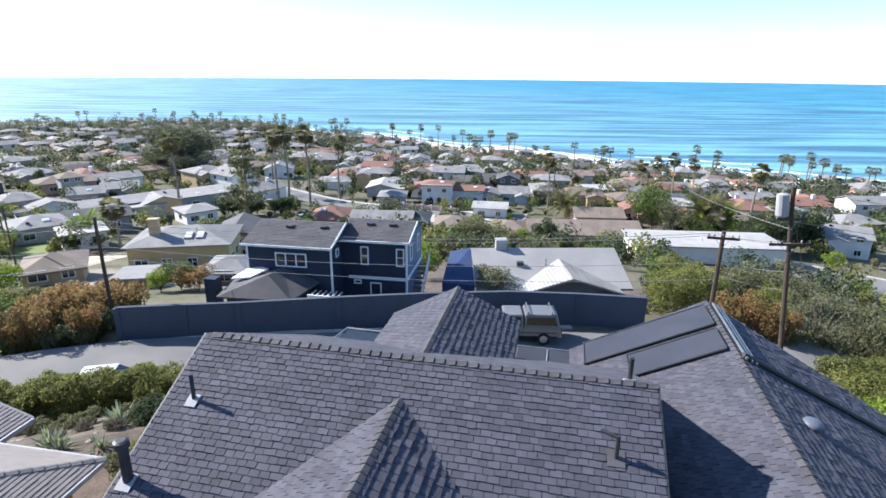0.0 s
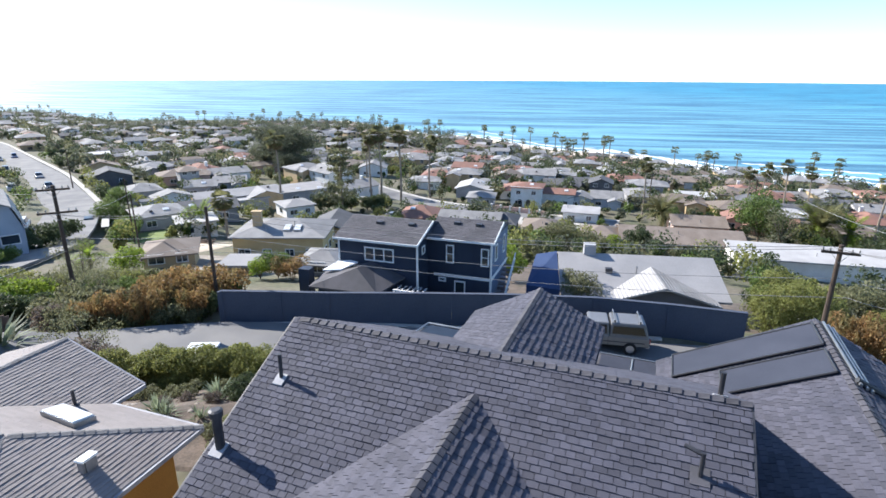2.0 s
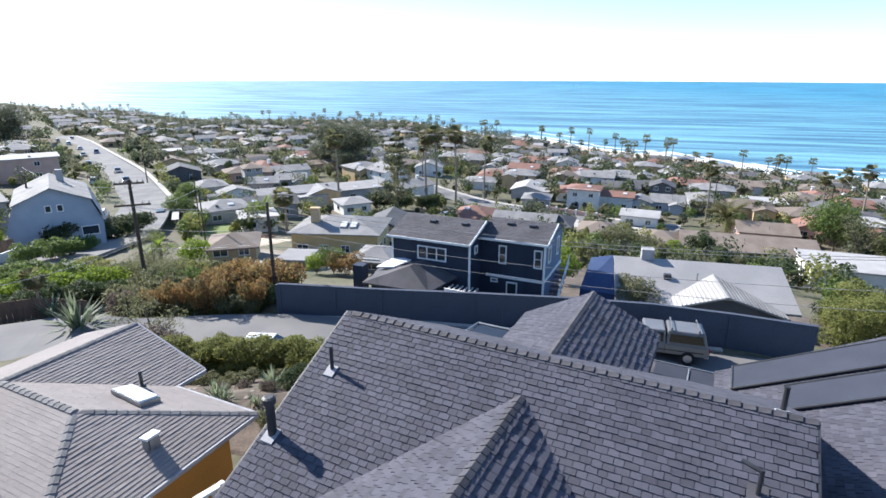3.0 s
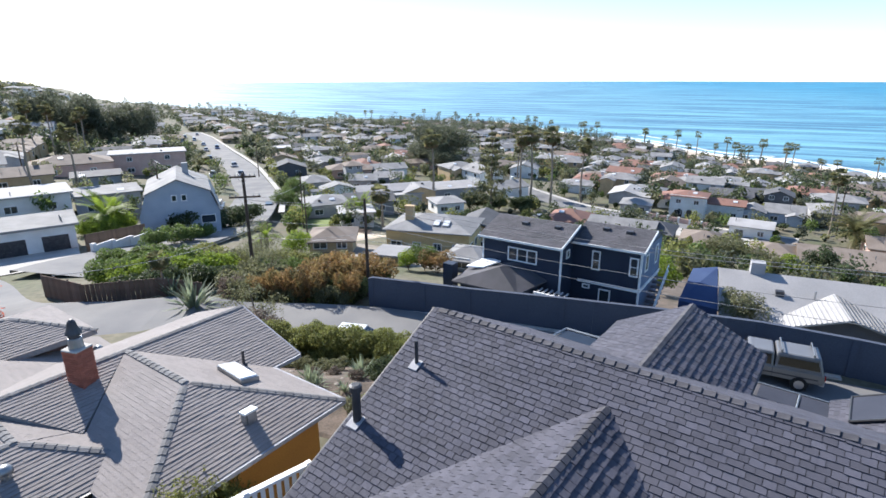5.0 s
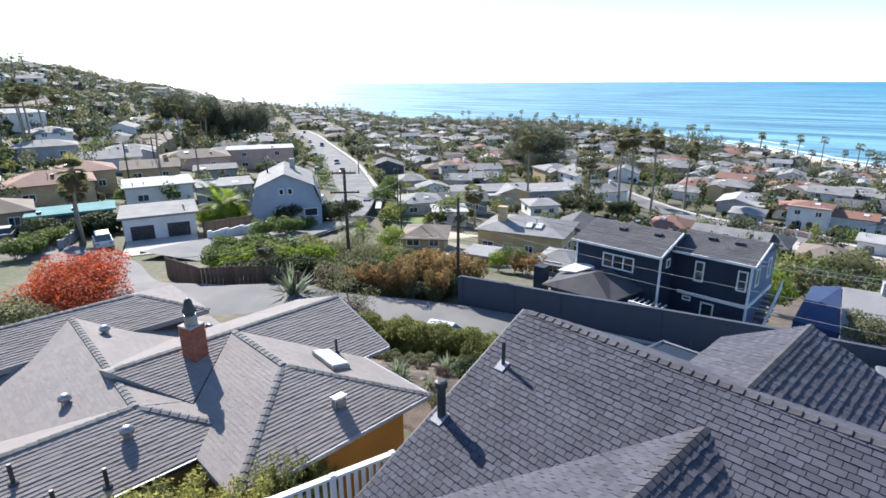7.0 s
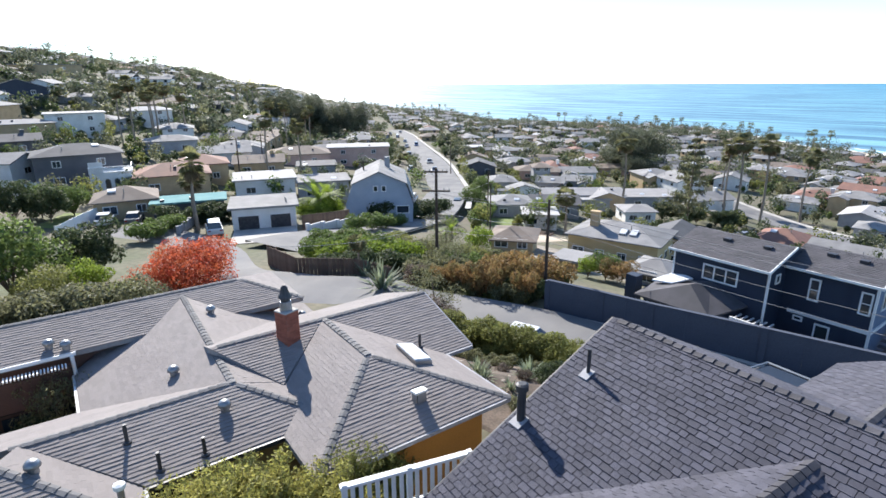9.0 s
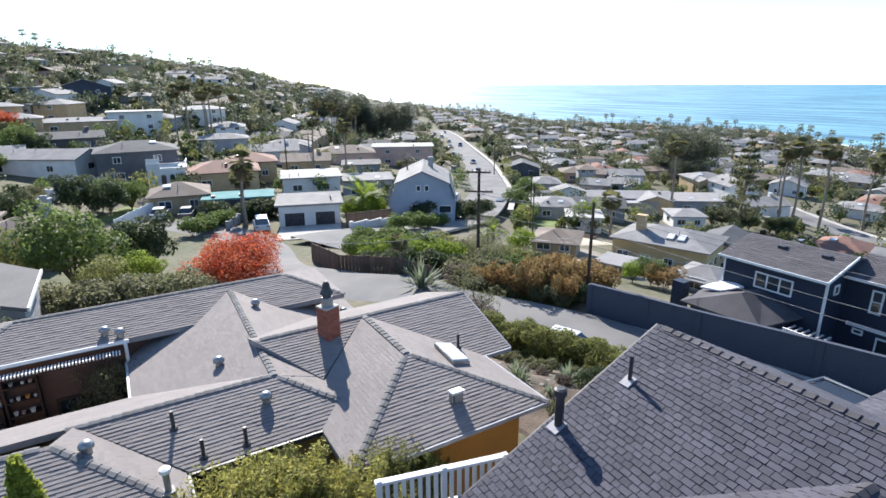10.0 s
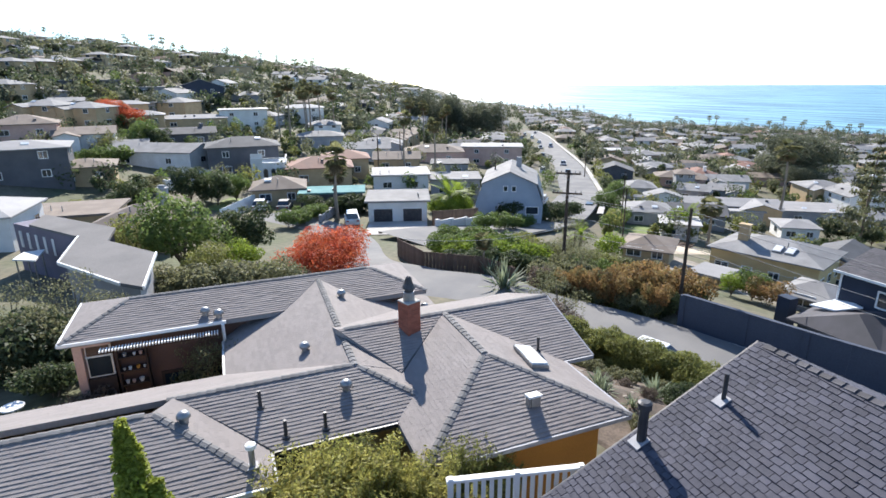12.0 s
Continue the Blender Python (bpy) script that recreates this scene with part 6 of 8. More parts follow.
house(-2.8, 357.0, -6, 15.6, 8, 3, "hip", 0.28, STUCCO_PINK, ROOF_RED, "pink house with a red tile roof near the beach")
house(-120.1, 176.9, 30, 13.3, 9, 3, "hip", 0.28, STUCCO_PINK, ROOF_BROWN, "pinkish house with a brown hip roof")
house(-96.5, 142.6, 30, 9.0, 8, 3, "hip", 0.28, STUCCO_PINK, ROOF_BROWN, "brown-roofed bungalow with pink walls")
house(-148.0, 193.5, 35, 12.6, 9, 3, "x", 0.28, STUCCO_GREY, ROOF_PALE, "grey house with a pale roof")
house(-81.4, 136.5, 30, 7.9, 8, 3, "x", 0.25, SIDING_LIGHT, ROOF_GREY, "pale blue house with a white carport", wing=1)
house(-82.7, 125.2, 30, 7.0, 7, 3, "x", 0.3, STUCCO_GREY, ROOF_GREY, "grey bungalow with solar panels")
house(-114.1, 201.0, 25, 9.5, 8, 3, "hip", 0.34, STUCCO_PINK, ROOF_RED, "house with an orange tile roof")
house(-144.7, -12.5, 88, 11.7, 10, 3.2, "hip", 0.3, STUCCO_PINK, ROOF_BROWN, "large house with a wide brown hip roof")
house(-140.8, -2.0, 86, 10.9, 9, 3, "x", 0.26, STUCCO_WHITE, ROOF_BROWN, "house with a pinkish roof and white walls", wing=-1)
house(-106.1, -2.4, 86, 8.5, 8, 3, "hip", 0.2, STUCCO_TAN, ROOF_BROWN, "tan garage with a low brown roof", sides=1)
house(-105.2, -10.1, 88, 12.3, 10, 5.2, "hip", 0.16, SIDING_DARK, ROOF_PALE, "dark two-storey house with broad pale eaves", storeys=2)
house(-180.2, 7.1, 86, 12.9, 8, 3.2, "hip", 0.2, STUCCO_TAN, ROOF_PALE, "beige hillside house with a pale roof")
house(-167.6, 11.6, 84, 8.7, 8, 3, "hip", 0.24, STUCCO_TAN, ROOF_PALE, "beige bungalow with a pale hip roof")
house(-170.6, 23.2, 80, 18.3, 8, 3, "hip", 0.2, STUCCO_TAN, ROOF_PALE, "long hillside house with a pale roof")
house(-224.8, 19.8, 84, 14.3, 8, 2.8, "flat", 0, STUCCO_GREY, ROOF_WHITE, "hillside house with a flat white roof")
house(-221.9, 0.3, 88, 17.5, 8, 3, "flat", 0, SIDING_DARK, ROOF_PALE, "long dark hillside house with a pale flat roof")
house(-184.3, -5.5, 88, 7.8, 8, 2.8, "x", 0.2, STUCCO_GREY, ROOF_GREY, "low grey hillside house among shrubs")
house(-316.3, 60.6, 82, 28.9, 9, 3, "flat", 0, STUCCO_TAN, ROOF_PALE, "long beige house with a flat roof on the slope")
house(-193.9, 62.2, 74, 13.9, 9, 5, "hip", 0.22, STUCCO_WHITE, ROOF_WHITE, "white two-storey hillside villa", storeys=2)
house(-159.8, 58.3, 72, 7.4, 8, 4.6, "hip", 0.26, STUCCO_WHITE, ROOF_GREY, "white hillside house with a grey hip roof", storeys=2)
house(-143.4, 67.7, 64, 12.4, 9, 3.2, "hip", 0.28, STUCCO_GREY, ROOF_GREY, "grey house with hip roofs and bare tree in front", wing=1)
house(-343.9, 205.8, 60, 23.7, 8, 3, "flat", 0, STUCCO_WHITE, ROOF_WHITE, "white house with a flat roof under tall trees")
house(-198.8, 154.9, 55, 15.9, 9, 3, "x", 0.25, STUCCO_GREY, ROOF_BROWN, "house with a long brown roof")
# towards the hillside
garage = house(-65.5, 33.4, 62, 7.6, 7.0, 3.1, "flat", 0, STUCCO_WHITE, ROOF_GREY, "white flat-roofed double garage with dark doors", z=-3.6, name="garage", garage=2, sides=1)
house(-93.0, 48.0, 64, 10.0, 9.0, 3.2, "flat", 0, STUCCO_WHITE, ROOF_WHITE, "white flat-roofed house with stepped roofs")
house(-88.0, 57.0, 60, 9.0, 8.0, 3.4, "flat", 0, STUCCO_GREY, ROOF_GREY, "grey house with a flat roof")
house(-130.0, 97.0, 53, 17.0, 9.0, 5.4, "flat", 0, STUCCO_PINK, ROOF_WHITE, "peach two-storey house with a flat white roof", storeys=2)
house(-131.0, 78.0, 60, 15.5, 10.0, 3.2, "hip", 0.3, STUCCO_PINK, ROOF_BROWN, "low pink house with a brown hip roof")
house(-101.0, 35.0, 70, 11.5, 9.0, 3.4, "hip", 0.32, STUCCO_TAN, ROOF_RED, "tan house with reddish tile roof", chim=True)
house(-108.0, 43.0, 70, 9.0, 8.0, 3.8, "hip", 0.32, STUCCO_TAN, ROOF_RED, "tan house with reddish tile roof")
house(-84.0, 22.5, 72, 7.4, 7.0, 2.8, "hip", 0.36, STUCCO_TAN, ROOF_BROWN, "small tan garage with a brown hip roof", name="garage", garage=0)
house(-77.5, 28.6, 66, 8.8, 4.6, 2.5, "flat", 0, SIDING_DARK, ROOF_TEAL, "carport with a pale teal roof", sides=0)
house(-111.0, 23.5, 78, 12.5, 9.0, 5.6, "hip", 0.3, SIDING_DARK, ROOF_DARK, "dark grey two-storey house with a hip roof", storeys=2)
ter = thing("house", "white stucco terrace block with arched windows and a roof balcony", "house", pose(-103.5, 26.3, height(-103.5, 26.3), 0, 0, 72))
part("wall", Geo().box(-3, 3, -2.5, 2.5, -2.5, 3.4), STUCCO_WHITE, ter)
part("terrace_floor", Geo().box(-3.1, 3.1, -2.6, 2.5, 3.4, 3.55), STUCCO_WHITE, ter)
part("handrail", Geo().box(-3.1, 3.1, -2.6, -2.45, 4.3, 4.4).box(-3.1, -2.95, -2.45, 2.5, 4.3, 4.4).box(2.95, 3.1, -2.45, 2.5, 4.3, 4.4), WHITE_PAINT, ter)
for k in range(25):
    part("baluster", Geo().box(-3.06 + k * 0.25, -2.98 + k * 0.25, -2.56, -2.48, 3.55, 4.3), WHITE_PAINT, ter)
part("wind_screen", Geo().box(-3.0, -1.0, -2.42, -2.36, 3.55, 5.2), STUCCO_WHITE, ter, "pale screen on the terrace")
for x in (-0.6, 0.75, 2.1):
    arch = [(x - 0.42, -2.52, 0.7), (x + 0.42, -2.52, 0.7)] + [(x + 0.42 * math.cos(a * math.pi / 8), -2.52, 2.1 + 0.42 * math.sin(a * math.pi / 8)) for a in range(9)]
    wn = part("arched_window", Geo().prism(arch, (0, 0.2, 0)), STUCCO_GREY, ter, "arched window")
    inner = [(x + (p[0] - x) * 0.84, -2.535, 1.4 + (p[2] - 1.4) * 0.9) for p in arch]
    part("pane", Geo().prism(inner, (0, 0.05, 0)), PANE, wn)
HOUSES_AT.append((-103.5, 26.3, 4.0))
house(-172.0, 37.5, 78, 13.0, 9.0, 5.4, "flat", 0, STUCCO_WHITE, ROOF_WHITE, "white two-storey house with a flat roof", storeys=2)
house(-121.0, 10.0, 48, 18.0, 8.0, 3.2, "x", 0.3, STUCCO_WHITE, ROOF_GREY, "long grey house with white-framed windows")
house(-126.0, 17.5, 80, 10.0, 7.0, 3.0, "x", 0.3, STUCCO_WHITE, ROOF_GREY, "low grey house with gable roof")
house(-220.0, 34.0, 82, 15.0, 10.0, 5.6, "y", 0.34, SIDING_BLUE, ROOF_GREY, "blue two-storey house with white balcony trim", storeys=2)
house(-172.0, 62.0, 68, 10.0, 8.0, 3.2, "hip", 0.28, STUCCO_WHITE, ROOF_GREY, "white hillside house with a grey hip roof")

for hx, hy, ht, hw, hd, hh, hr, hp, wm, tm, st, txt in (
    (-112.5, 71.5, 58, 8.5, 8.0, 3.0, "flat", 0, STUCCO_GREY, ROOF_DARK, 1, "grey house with a dark flat roof"),
    (-118.0, 60.0, 62, 10.5, 8.0, 3.0, "x", 0.3, STUCCO_TAN, ROOF_BROWN, 1, "tan bungalow with a brown gable roof"),
    (-131.0, 58.0, 66, 11.5, 8.0, 3.0, "x", 0.3, STUCCO_WHITE, ROOF_GREY, 1, "white bungalow with a grey gable roof"),
    (-148.0, 52.0, 70, 12.0, 8.0, 3.2, "hip", 0.26, STUCCO_GREY, ROOF_GREY, 1, "grey hillside house with a low hip roof"),
    (-146.0, 18.0, 82, 13.0, 8.0, 3.0, "x", 0.28, SIDING_DARK, ROOF_DARK, 1, "dark hillside house with a dark gable roof"),
):
    house(hx, hy, ht, hw, hd, hh, hr, hp, wm, tm, txt, storeys=st, chim=(hr == "x"))

# pale gambrel house by the street
gam = thing("house", "pale blue-grey gambrel-roofed two-storey house", "house", pose(-66.6, 53.6, -5.4, 0, 0, 50))
gg = Geo()
prof = [(-4.9, 2.6), (-3.9, 5.4), (0, 7.2), (3.9, 5.4), (4.9, 2.6)]
gg.prism([(x, -6, z) for x, z in prof] + [(4.7, -6, -2), (-4.7, -6, -2)], (0, 12, 0))
part("wall", gg, SIDING_LIGHT, gam)
for (x0, z0), (x1, z1) in zip(prof, prof[1:]):
    part("roof", Geo().prism([(x0 * 1.05, -6.4, z0 + 0.12), (x1 * 1.05, -6.4, z1 + 0.12), (x1 * 1.05, 6.4, z1 + 0.12), (x0 * 1.05, 6.4, z0 + 0.12)], (0, 0, -0.16)), ROOF_GREY if x0 < 2 else ROOF_WHITE, gam)
for x, z, ww, hh in ((-0.9, 4.3, 0.7, 0.9), (0.3, 4.3, 0.7, 0.9), (-1.6, 1.2, 0.6, 1.2), (2.4, 1.0, 1.9, 1.2)):
    window(gam, x, -6.0, z, ww, hh, 1)
part("chimney", Geo().box(0.8, 1.6, 1.5, 2.2, 5, 8.3), STUCCO_GREY, gam)
HOUSES_AT.append((-66.6, 53.6, 8))

# low grey roofs of the house beyond the garden
low_h = thing("house", "low house with broad pale grey roofs round a courtyard", "house")
part("roof", Geo().prism(face_turned([(-51.2, -5.4, 4.2), (-54.5, -4.5, 4.2), (-46.5, 0.2, 4.2), (-42.8, -0.4, 4.2), (-45.0, -2.1, 4.2)]), (0, 0, -0.2)), ROOF_FELT, low_h)
part("roof", Geo().prism(face_turned([(-45.0, -2.1, 4.21), (-42.8, -0.4, 4.21), (-37.9, 2.1, 4.21), (-31.5, 0.9, 4.21), (-32.7, 0.0, 4.21), (-38.8, -3.0, 4.21)]), (0, 0, -0.2)), ROOF_FELT, low_h)
part("wall", Geo().prism(face_turned([(-44.6, -2.0, 4.0), (-42.8, -0.6, 4.0), (-37.9, 1.8, 4.0), (-32.0, 0.8, 4.0), (-33.0, 0.1, 4.0), (-38.8, -2.7, 4.0)]), (0, 0, -6)), STUCCO_GREY, low_h)
part("wall", Geo().prism(face_turned([(-53.4, -6.6, 4.0), (-54.4, -4.7, 4.0), (-46.6, 0.0, 4.0), (-44.8, -2.0, 4.0)]), (0, 0, -6)), SIDING_VIOLET, low_h, "dull violet-grey courtyard wall")
for k in range(5):
    q = Vector((-52.6, -6.15, 3.5)).lerp(Vector((-48.4, -3.85, 3.5)), k / 4)
    part("window_slot", Geo().prism(face_turned([q + Vector((-0.12, -0.07, 0)), q + Vector((0.12, 0.07, 0)), q + Vector((0.17, -0.02, 0)), q + Vector((-0.07, -0.16, 0))]), (0, 0, -1.3)), STUCCO_WHITE, low_h, "pale upright slot")
for p, q in (((-45.1, -2.15), (-38.8, -3.1)), ((-38.8, -3.1), (-32.7, -0.1)), ((-37.9, 2.15), (-31.4, 0.95))):
    p, q = Vector((*p, 4.27)), Vector((*q, 4.27))
    w = (q - p).cross(Vector((0, 0, 1))).normalized() * 0.05
    part("fascia", Geo().prism(face_turned([p - w, q - w, q + w, p + w]), (0, 0, -0.2)), WHITE_PAINT, low_h, "white fascia board")
HOUSES_AT.append((-44, -2, 11))
can = thing("garden_canopy", "flat white garden canopy on thin posts in a courtyard", "canopy")
part("top", Geo().prism(face_turned([(-46.7, -6.3, 2.8), (-48.4, -5.8, 2.8), (-48.4, -4.5, 2.8), (-45.6, -4.9, 2.8)]), (0, 0, -0.1)), STUCCO_WHITE, can)
for x, y in ((-46.7, -6.1), (-48.2, -5.6), (-48.2, -4.7), (-45.9, -5.0)):
    part("post", Geo().tube((x, y, -0.5), (x, y, 2.75), 0.05, k=6), METAL_GREY, can)
tan_h = house(-60.5, 2.6, 66, 7.0, 7, 3, "hip", 0.36, STUCCO_TAN, ROOF_BROWN, "tan house with a brown hip roof and tall grey chimney")
part("chimney", Geo().box(1.6, 2.5, 0.2, 0.9, 2.5, 5.6).box(1.5, 2.6, 0.1, 1.0, 5.6, 5.75).box(1.75, 2.35, 0.35, 0.75, 5.75, 6.0), STUCCO_GREY, tan_h)
house(-70.9, -3.2, 75, 8.4, 7, 2.4, "flat", 0, STUCCO_TAN, ROOF_BROWN, "low flat-roofed outbuilding with a brown roof", sides=0)
house(-66.0, -10.5, 75, 7.5, 8, 3.2, "hip", 0.3, STUCCO_WHITE, ROOF_WHITE, "white house with a pale hip roof and glass corner")
house(-29.6, 49.8, 10, 2.6, 3, 1.3, "flat", 0, STUCCO_TAN, ROOF_PALE, "small pale-roofed carport beside the yellow house", sides=0)
house(-40.9, 54.6, 30, 5.2, 6, 2, "hip", 0.3, STUCCO_TAN, ROOF_BROWN, "low garage with a grey-brown hip roof", sides=1)
house(-21.4, 52.5, 4, 4.0, 5, 1.9, "hip", 0.3, STUCCO_GREY, ROOF_GREY, "small grey-roofed outbuilding behind the dark blue house", sides=1)
house(56.9, 213.8, -8, 12.6, 9, 3, "x", 0.28, STUCCO_WHITE, ROOF_BROWN, "white house with a brown roof above the beach")
house(-131.2, 5.7, 84, 6.1, 6, 2.6, "x", 0.24, STUCCO_GREY, ROOF_GREY, "grey annexe with a low gable roof", sides=2)

# ---- plants near the street and gardens ----
fill = random.Random(21)


def near_road(x, y, pts, lim):
    for (x0, y0), (x1, y1) in zip(pts, pts[1:]):
        dx, dy = x1 - x0, y1 - y0
        f = max(0, min(1, ((x - x0) * dx + (y - y0) * dy) / (dx * dx + dy * dy)))
        if math.hypot(x - x0 - f * dx, y - y0 - f * dy) < lim:
            return True
    return False


def row(kind, a, b, n, s=1.0, spread=0.3, z=None, tall=1.0):
    for i in range(n):
        f = (i + 0.5) / n
        put_plant(kind, a[0] + (b[0] - a[0]) * f + nrng.uniform(-spread, spread), a[1] + (b[1] - a[1]) * f + nrng.uniform(-spread, spread), s * nrng.uniform(0.85, 1.15), z, None, tall)


# hedge between the two houses and the street
row("hedge", (-19.2, 19.8), (-10.8, 21.8), 12, 1.1, 0.25, None, 1.12)
row("hedge", (-18.6, 20.8), (-11.5, 22.6), 10, 1.05, 0.25)
put_plant("yucca", -11.9, 17.4, 1.0)
put_plant("yucca", -14.4, 17, 0.6)
put_plant("yucca", -9.2, 13.6, 0.9)
put_plant("yucca", -9.9, 14.6, 0.8)
row("olive_bush", (-10.4, 15), (-8.8, 12.2), 3, 0.3, 0.3)
row("yucca", (-13.5, 15.6), (-11.2, 15), 3, 0.75, 0.3)
row("olive_bush", (-17.5, 18.6), (-12.0, 18.4), 5, 0.28, 0.4)
row("purple_bush", (-16.5, 16.4), (-10.6, 17.2), 4, 0.22, 0.4)
row("dark_bush", (-11.4, 18.6), (-9.8, 16.6), 3, 0.38, 0.3)
row("scrub", (-10.4, 16.0), (-9.0, 12.8), 4, 0.3, 0.3)
put_plant("purple_bush", -21, 20, 1.0)
put_plant("purple_bush", -20, 20.2, 0.8)
put_plant("dark_bush", -22.6, 18.6, 0.8)
# feathery shrubs between the houses, below the balcony
row("bamboo_green", (-8.9, 7.4), (-9.2, 5.8), 4, 1.0, 0.25, 3.9)
row("bamboo", (-8.7, 5.6), (-9.3, 2.4), 8, 1.05, 0.3, 4.0)
row("bamboo_green", (-9.4, 5.4), (-9.9, 3), 4, 0.9, 0.3, 3.7)
row("bamboo", (-9.2, 2.2), (-9.6, 0.4), 5, 0.9, 0.3, 3.9)
row("bamboo_green", (-8.4, 4.8), (-8.9, 2.2), 4, 0.8, 0.25, 3.9)
put_plant("vine_column", -9.43, -0.15, 1.0, 3.5)
put_plant("vine_column", -9.36, 0.12, 0.95, 3.3, None, 0.87)
put_plant("vine_column", -9.3, 0.32, 0.8, 3.2, None, 0.8)
row("bamboo", (-9.9, 2.6), (-9.2, 4.7), 5, 1.0, 0.15, 4.1)
row("bamboo_green", (-10.0, 3.6), (-9.1, 5.0), 2, 0.95, 0.15, 4.2)
put_plant("bamboo", -9.5, -1, 0.9, 3.4)
# scrub behind the wall and along the bend of the street
row("dark_bush", nb(11.2, 9.5, 0)[:2], nb(12.3, 9.5, 0)[:2], 3, 0.5, 0.1, None, 1.5)
row("bare", nb(10.5, 9.4, 0)[:2], nb(10.9, 9.4, 0)[:2], 2, 0.45, 0.1, None, 1.5)
row("purple_bush", nb(13.8, 9.3, 0)[:2], nb(15.4, 9.0, 0)[:2], 4, 0.5, 0.2, None, 1.4)
row("rust_bush", (-25.5, 33.0), (-21.5, 34.0), 5, 0.8, 0.9, None, 1.25)
row("scrub", (-26.0, 35.5), (-20.5, 35.0), 4, 0.8, 0.8)
put_plant("purple_bush", -28.6, 26.4, 0.7, None, None, 1.3)
row("dark_bush", (-24.5, 28.6), (-19.6, 29.8), 4, 0.5, 0.5, None, 1.7)
row("olive_bush", (-28.5, 25.8), (-20.2, 28.8), 6, 0.5, 0.4, None, 1.7)
row("rust_bush", (-27.6, 26.9), (-20.4, 29.3), 5, 0.5, 0.5, None, 2.0)
row("scrub", (-28.0, 26.6), (-20.6, 29.3), 5, 0.55, 0.5, None, 1.7)
row("bare", (-27.8, 27.2), (-21.0, 29.8), 4, 0.55, 0.5)
row("rust_bush", (-25.5, 29.8), (-21.6, 31.2), 4, 0.75, 0.6, None, 1.5)
row("olive_bush", (-29.5, 28.4), (-22.5, 31.2), 5, 0.85, 0.6, None, 1.3)
row("bush", (-27.5, 31.0), (-19.8, 32.6), 5, 0.7, 0.6, None, 1.3)
row("bright_bush", (-29.0, 30.0), (-27.0, 31.4), 2, 0.6, 0.5)
row("scrub", (-34.0, 40.0), (-24.5, 36.8), 7, 0.8, 0.9)
row("olive_bush", (-41.0, 33.0), (-32.5, 42.5), 9, 0.8, 1.4)
row("bare", (-36.0, 36.0), (-31.0, 33.5), 3, 0.75, 0.8)
row("bush", (-48.0, 29.5), (-44.0, 33.0), 3, 0.9, 0.7)
put_plant("bare", -22.4, 22.2, 0.7)
put_plant("yucca", -27.7, 22.2, 2.3, 0.5)
row("olive_bush", (-31.2, 28.7), (-24.7, 33), 6, 0.76, 0.7)
row("scrub", (-36.9, 36.9), (-32.3, 41.1), 6, 1.01, 0.8)
row("bush", (-34, 34.5), (-30.9, 36.7), 3, 0.84, 0.7)
row("bright_bush", (-38.5, 24.5), (-37.2, 32.6), 7, 1.01, 0.7)
row("bush", (-40.5, 24), (-39.1, 31.5), 6, 1.01, 0.7)
row("dark_bush", (-36, 22.6), (-33.3, 30.3), 6, 0.75, 0.6)
row("scrub", (-44.5, 30), (-42.6, 38.5), 4, 0.92, 0.9)
put_plant("bare", -39.9, 41, 0.91)
put_plant("yellowish", -39.4, 45.8, 0.71)
put_plant("bright_palm", -45.5, 47.7, 0.67)
put_plant("oak", -24.3, 47.5, 0.5)
put_plant("yellowish", -25.6, 46.4, 0.5)
put_plant("rust_bush", -22.6, 46.6, 0.9)
put_plant("fan_palm_low", -49.4, 80, 0.97)
put_plant("bright_palm", -56.5, 84.1, 1.21)
put_plant("fan_palm_low", -33, 24.2, 0.40)
put_plant("yucca", -31, 23.4, 1.6, 0.4)
put_plant("red", -38.8, 13.5, 1.0, height(-38.8, 13.5) - 0.7, None, 0.8)
put_plant("red", -41.5, 15.0, 0.75, height(-41.5, 15.0) - 0.6, None, 0.85)
put_plant("dark_oak", -49.5, 10, 0.8)
put_plant("oak", -47.2, 4.4, 1.1)
put_plant("lime", -50, 1.5, 0.8)
put_plant("lime", -41, 5.5, 0.6)
put_plant("yellowish", -42.5, 8, 0.7)
row("olive_bush", (-38, 2), (-34, 9), 6, 1.05, 0.8)
row("bright_bush", (-37.5, 7), (-36.5, 10), 2, 0.8, 0.5)
row("bare", (-34, -10), (-31, 0), 5, 0.7, 0.8)
row("olive", (-30, -9), (-28, -2), 4, 0.5, 0.8)
row("dark_bush", (-29, -6), (-25.5, 2.5), 5, 1.0, 0.6)
put_plant("dark_bush", -24.5, -3, 0.7)
# right-hand side, round the poles
row("lime", (14.6, 36), (21.6, 40), 3, 0.65, 0.5)
put_plant("lime", 19.9, 43.9, 0.75)
put_plant("oak", 18.6, 43.5, 0.56)
put_plant("olive", 24.9, 43, 0.83)
put_plant("olive", 28.7, 42.8, 0.82)
put_plant("lime", 25.9, 40.2, 0.57)
row("olive_bush", (30.7, 41.9), (37.5, 39.9), 4, 0.96, 0.6)
row("rust_bush", (17.4, 30.6), (20.5, 29.6), 3, 0.62, 0.4, None, 1.7)
row("bare", (21.5, 30.5), (26.5, 27.5), 5, 0.8, 0.7)
row("olive", (24, 29), (31, 25), 4, 0.5, 0.8)
row("bright_bush", (17.5, 19.5), (20.0, 21.0), 3, 0.8, 0.4)
row("scrub", (19.5, 29.5), (24, 30.5), 3, 0.8, 0.5)
row("scrub", (18.4, 22), (23.5, 24), 4, 0.75, 0.6)
row("scrub", (19.5, 24.5), (24, 26.5), 4, 0.75, 0.6)
row("bright_bush", (16.8, 18.6), (19.5, 20), 3, 0.85, 0.4)
put_plant("olive", 3.7, 38.6, 0.55)
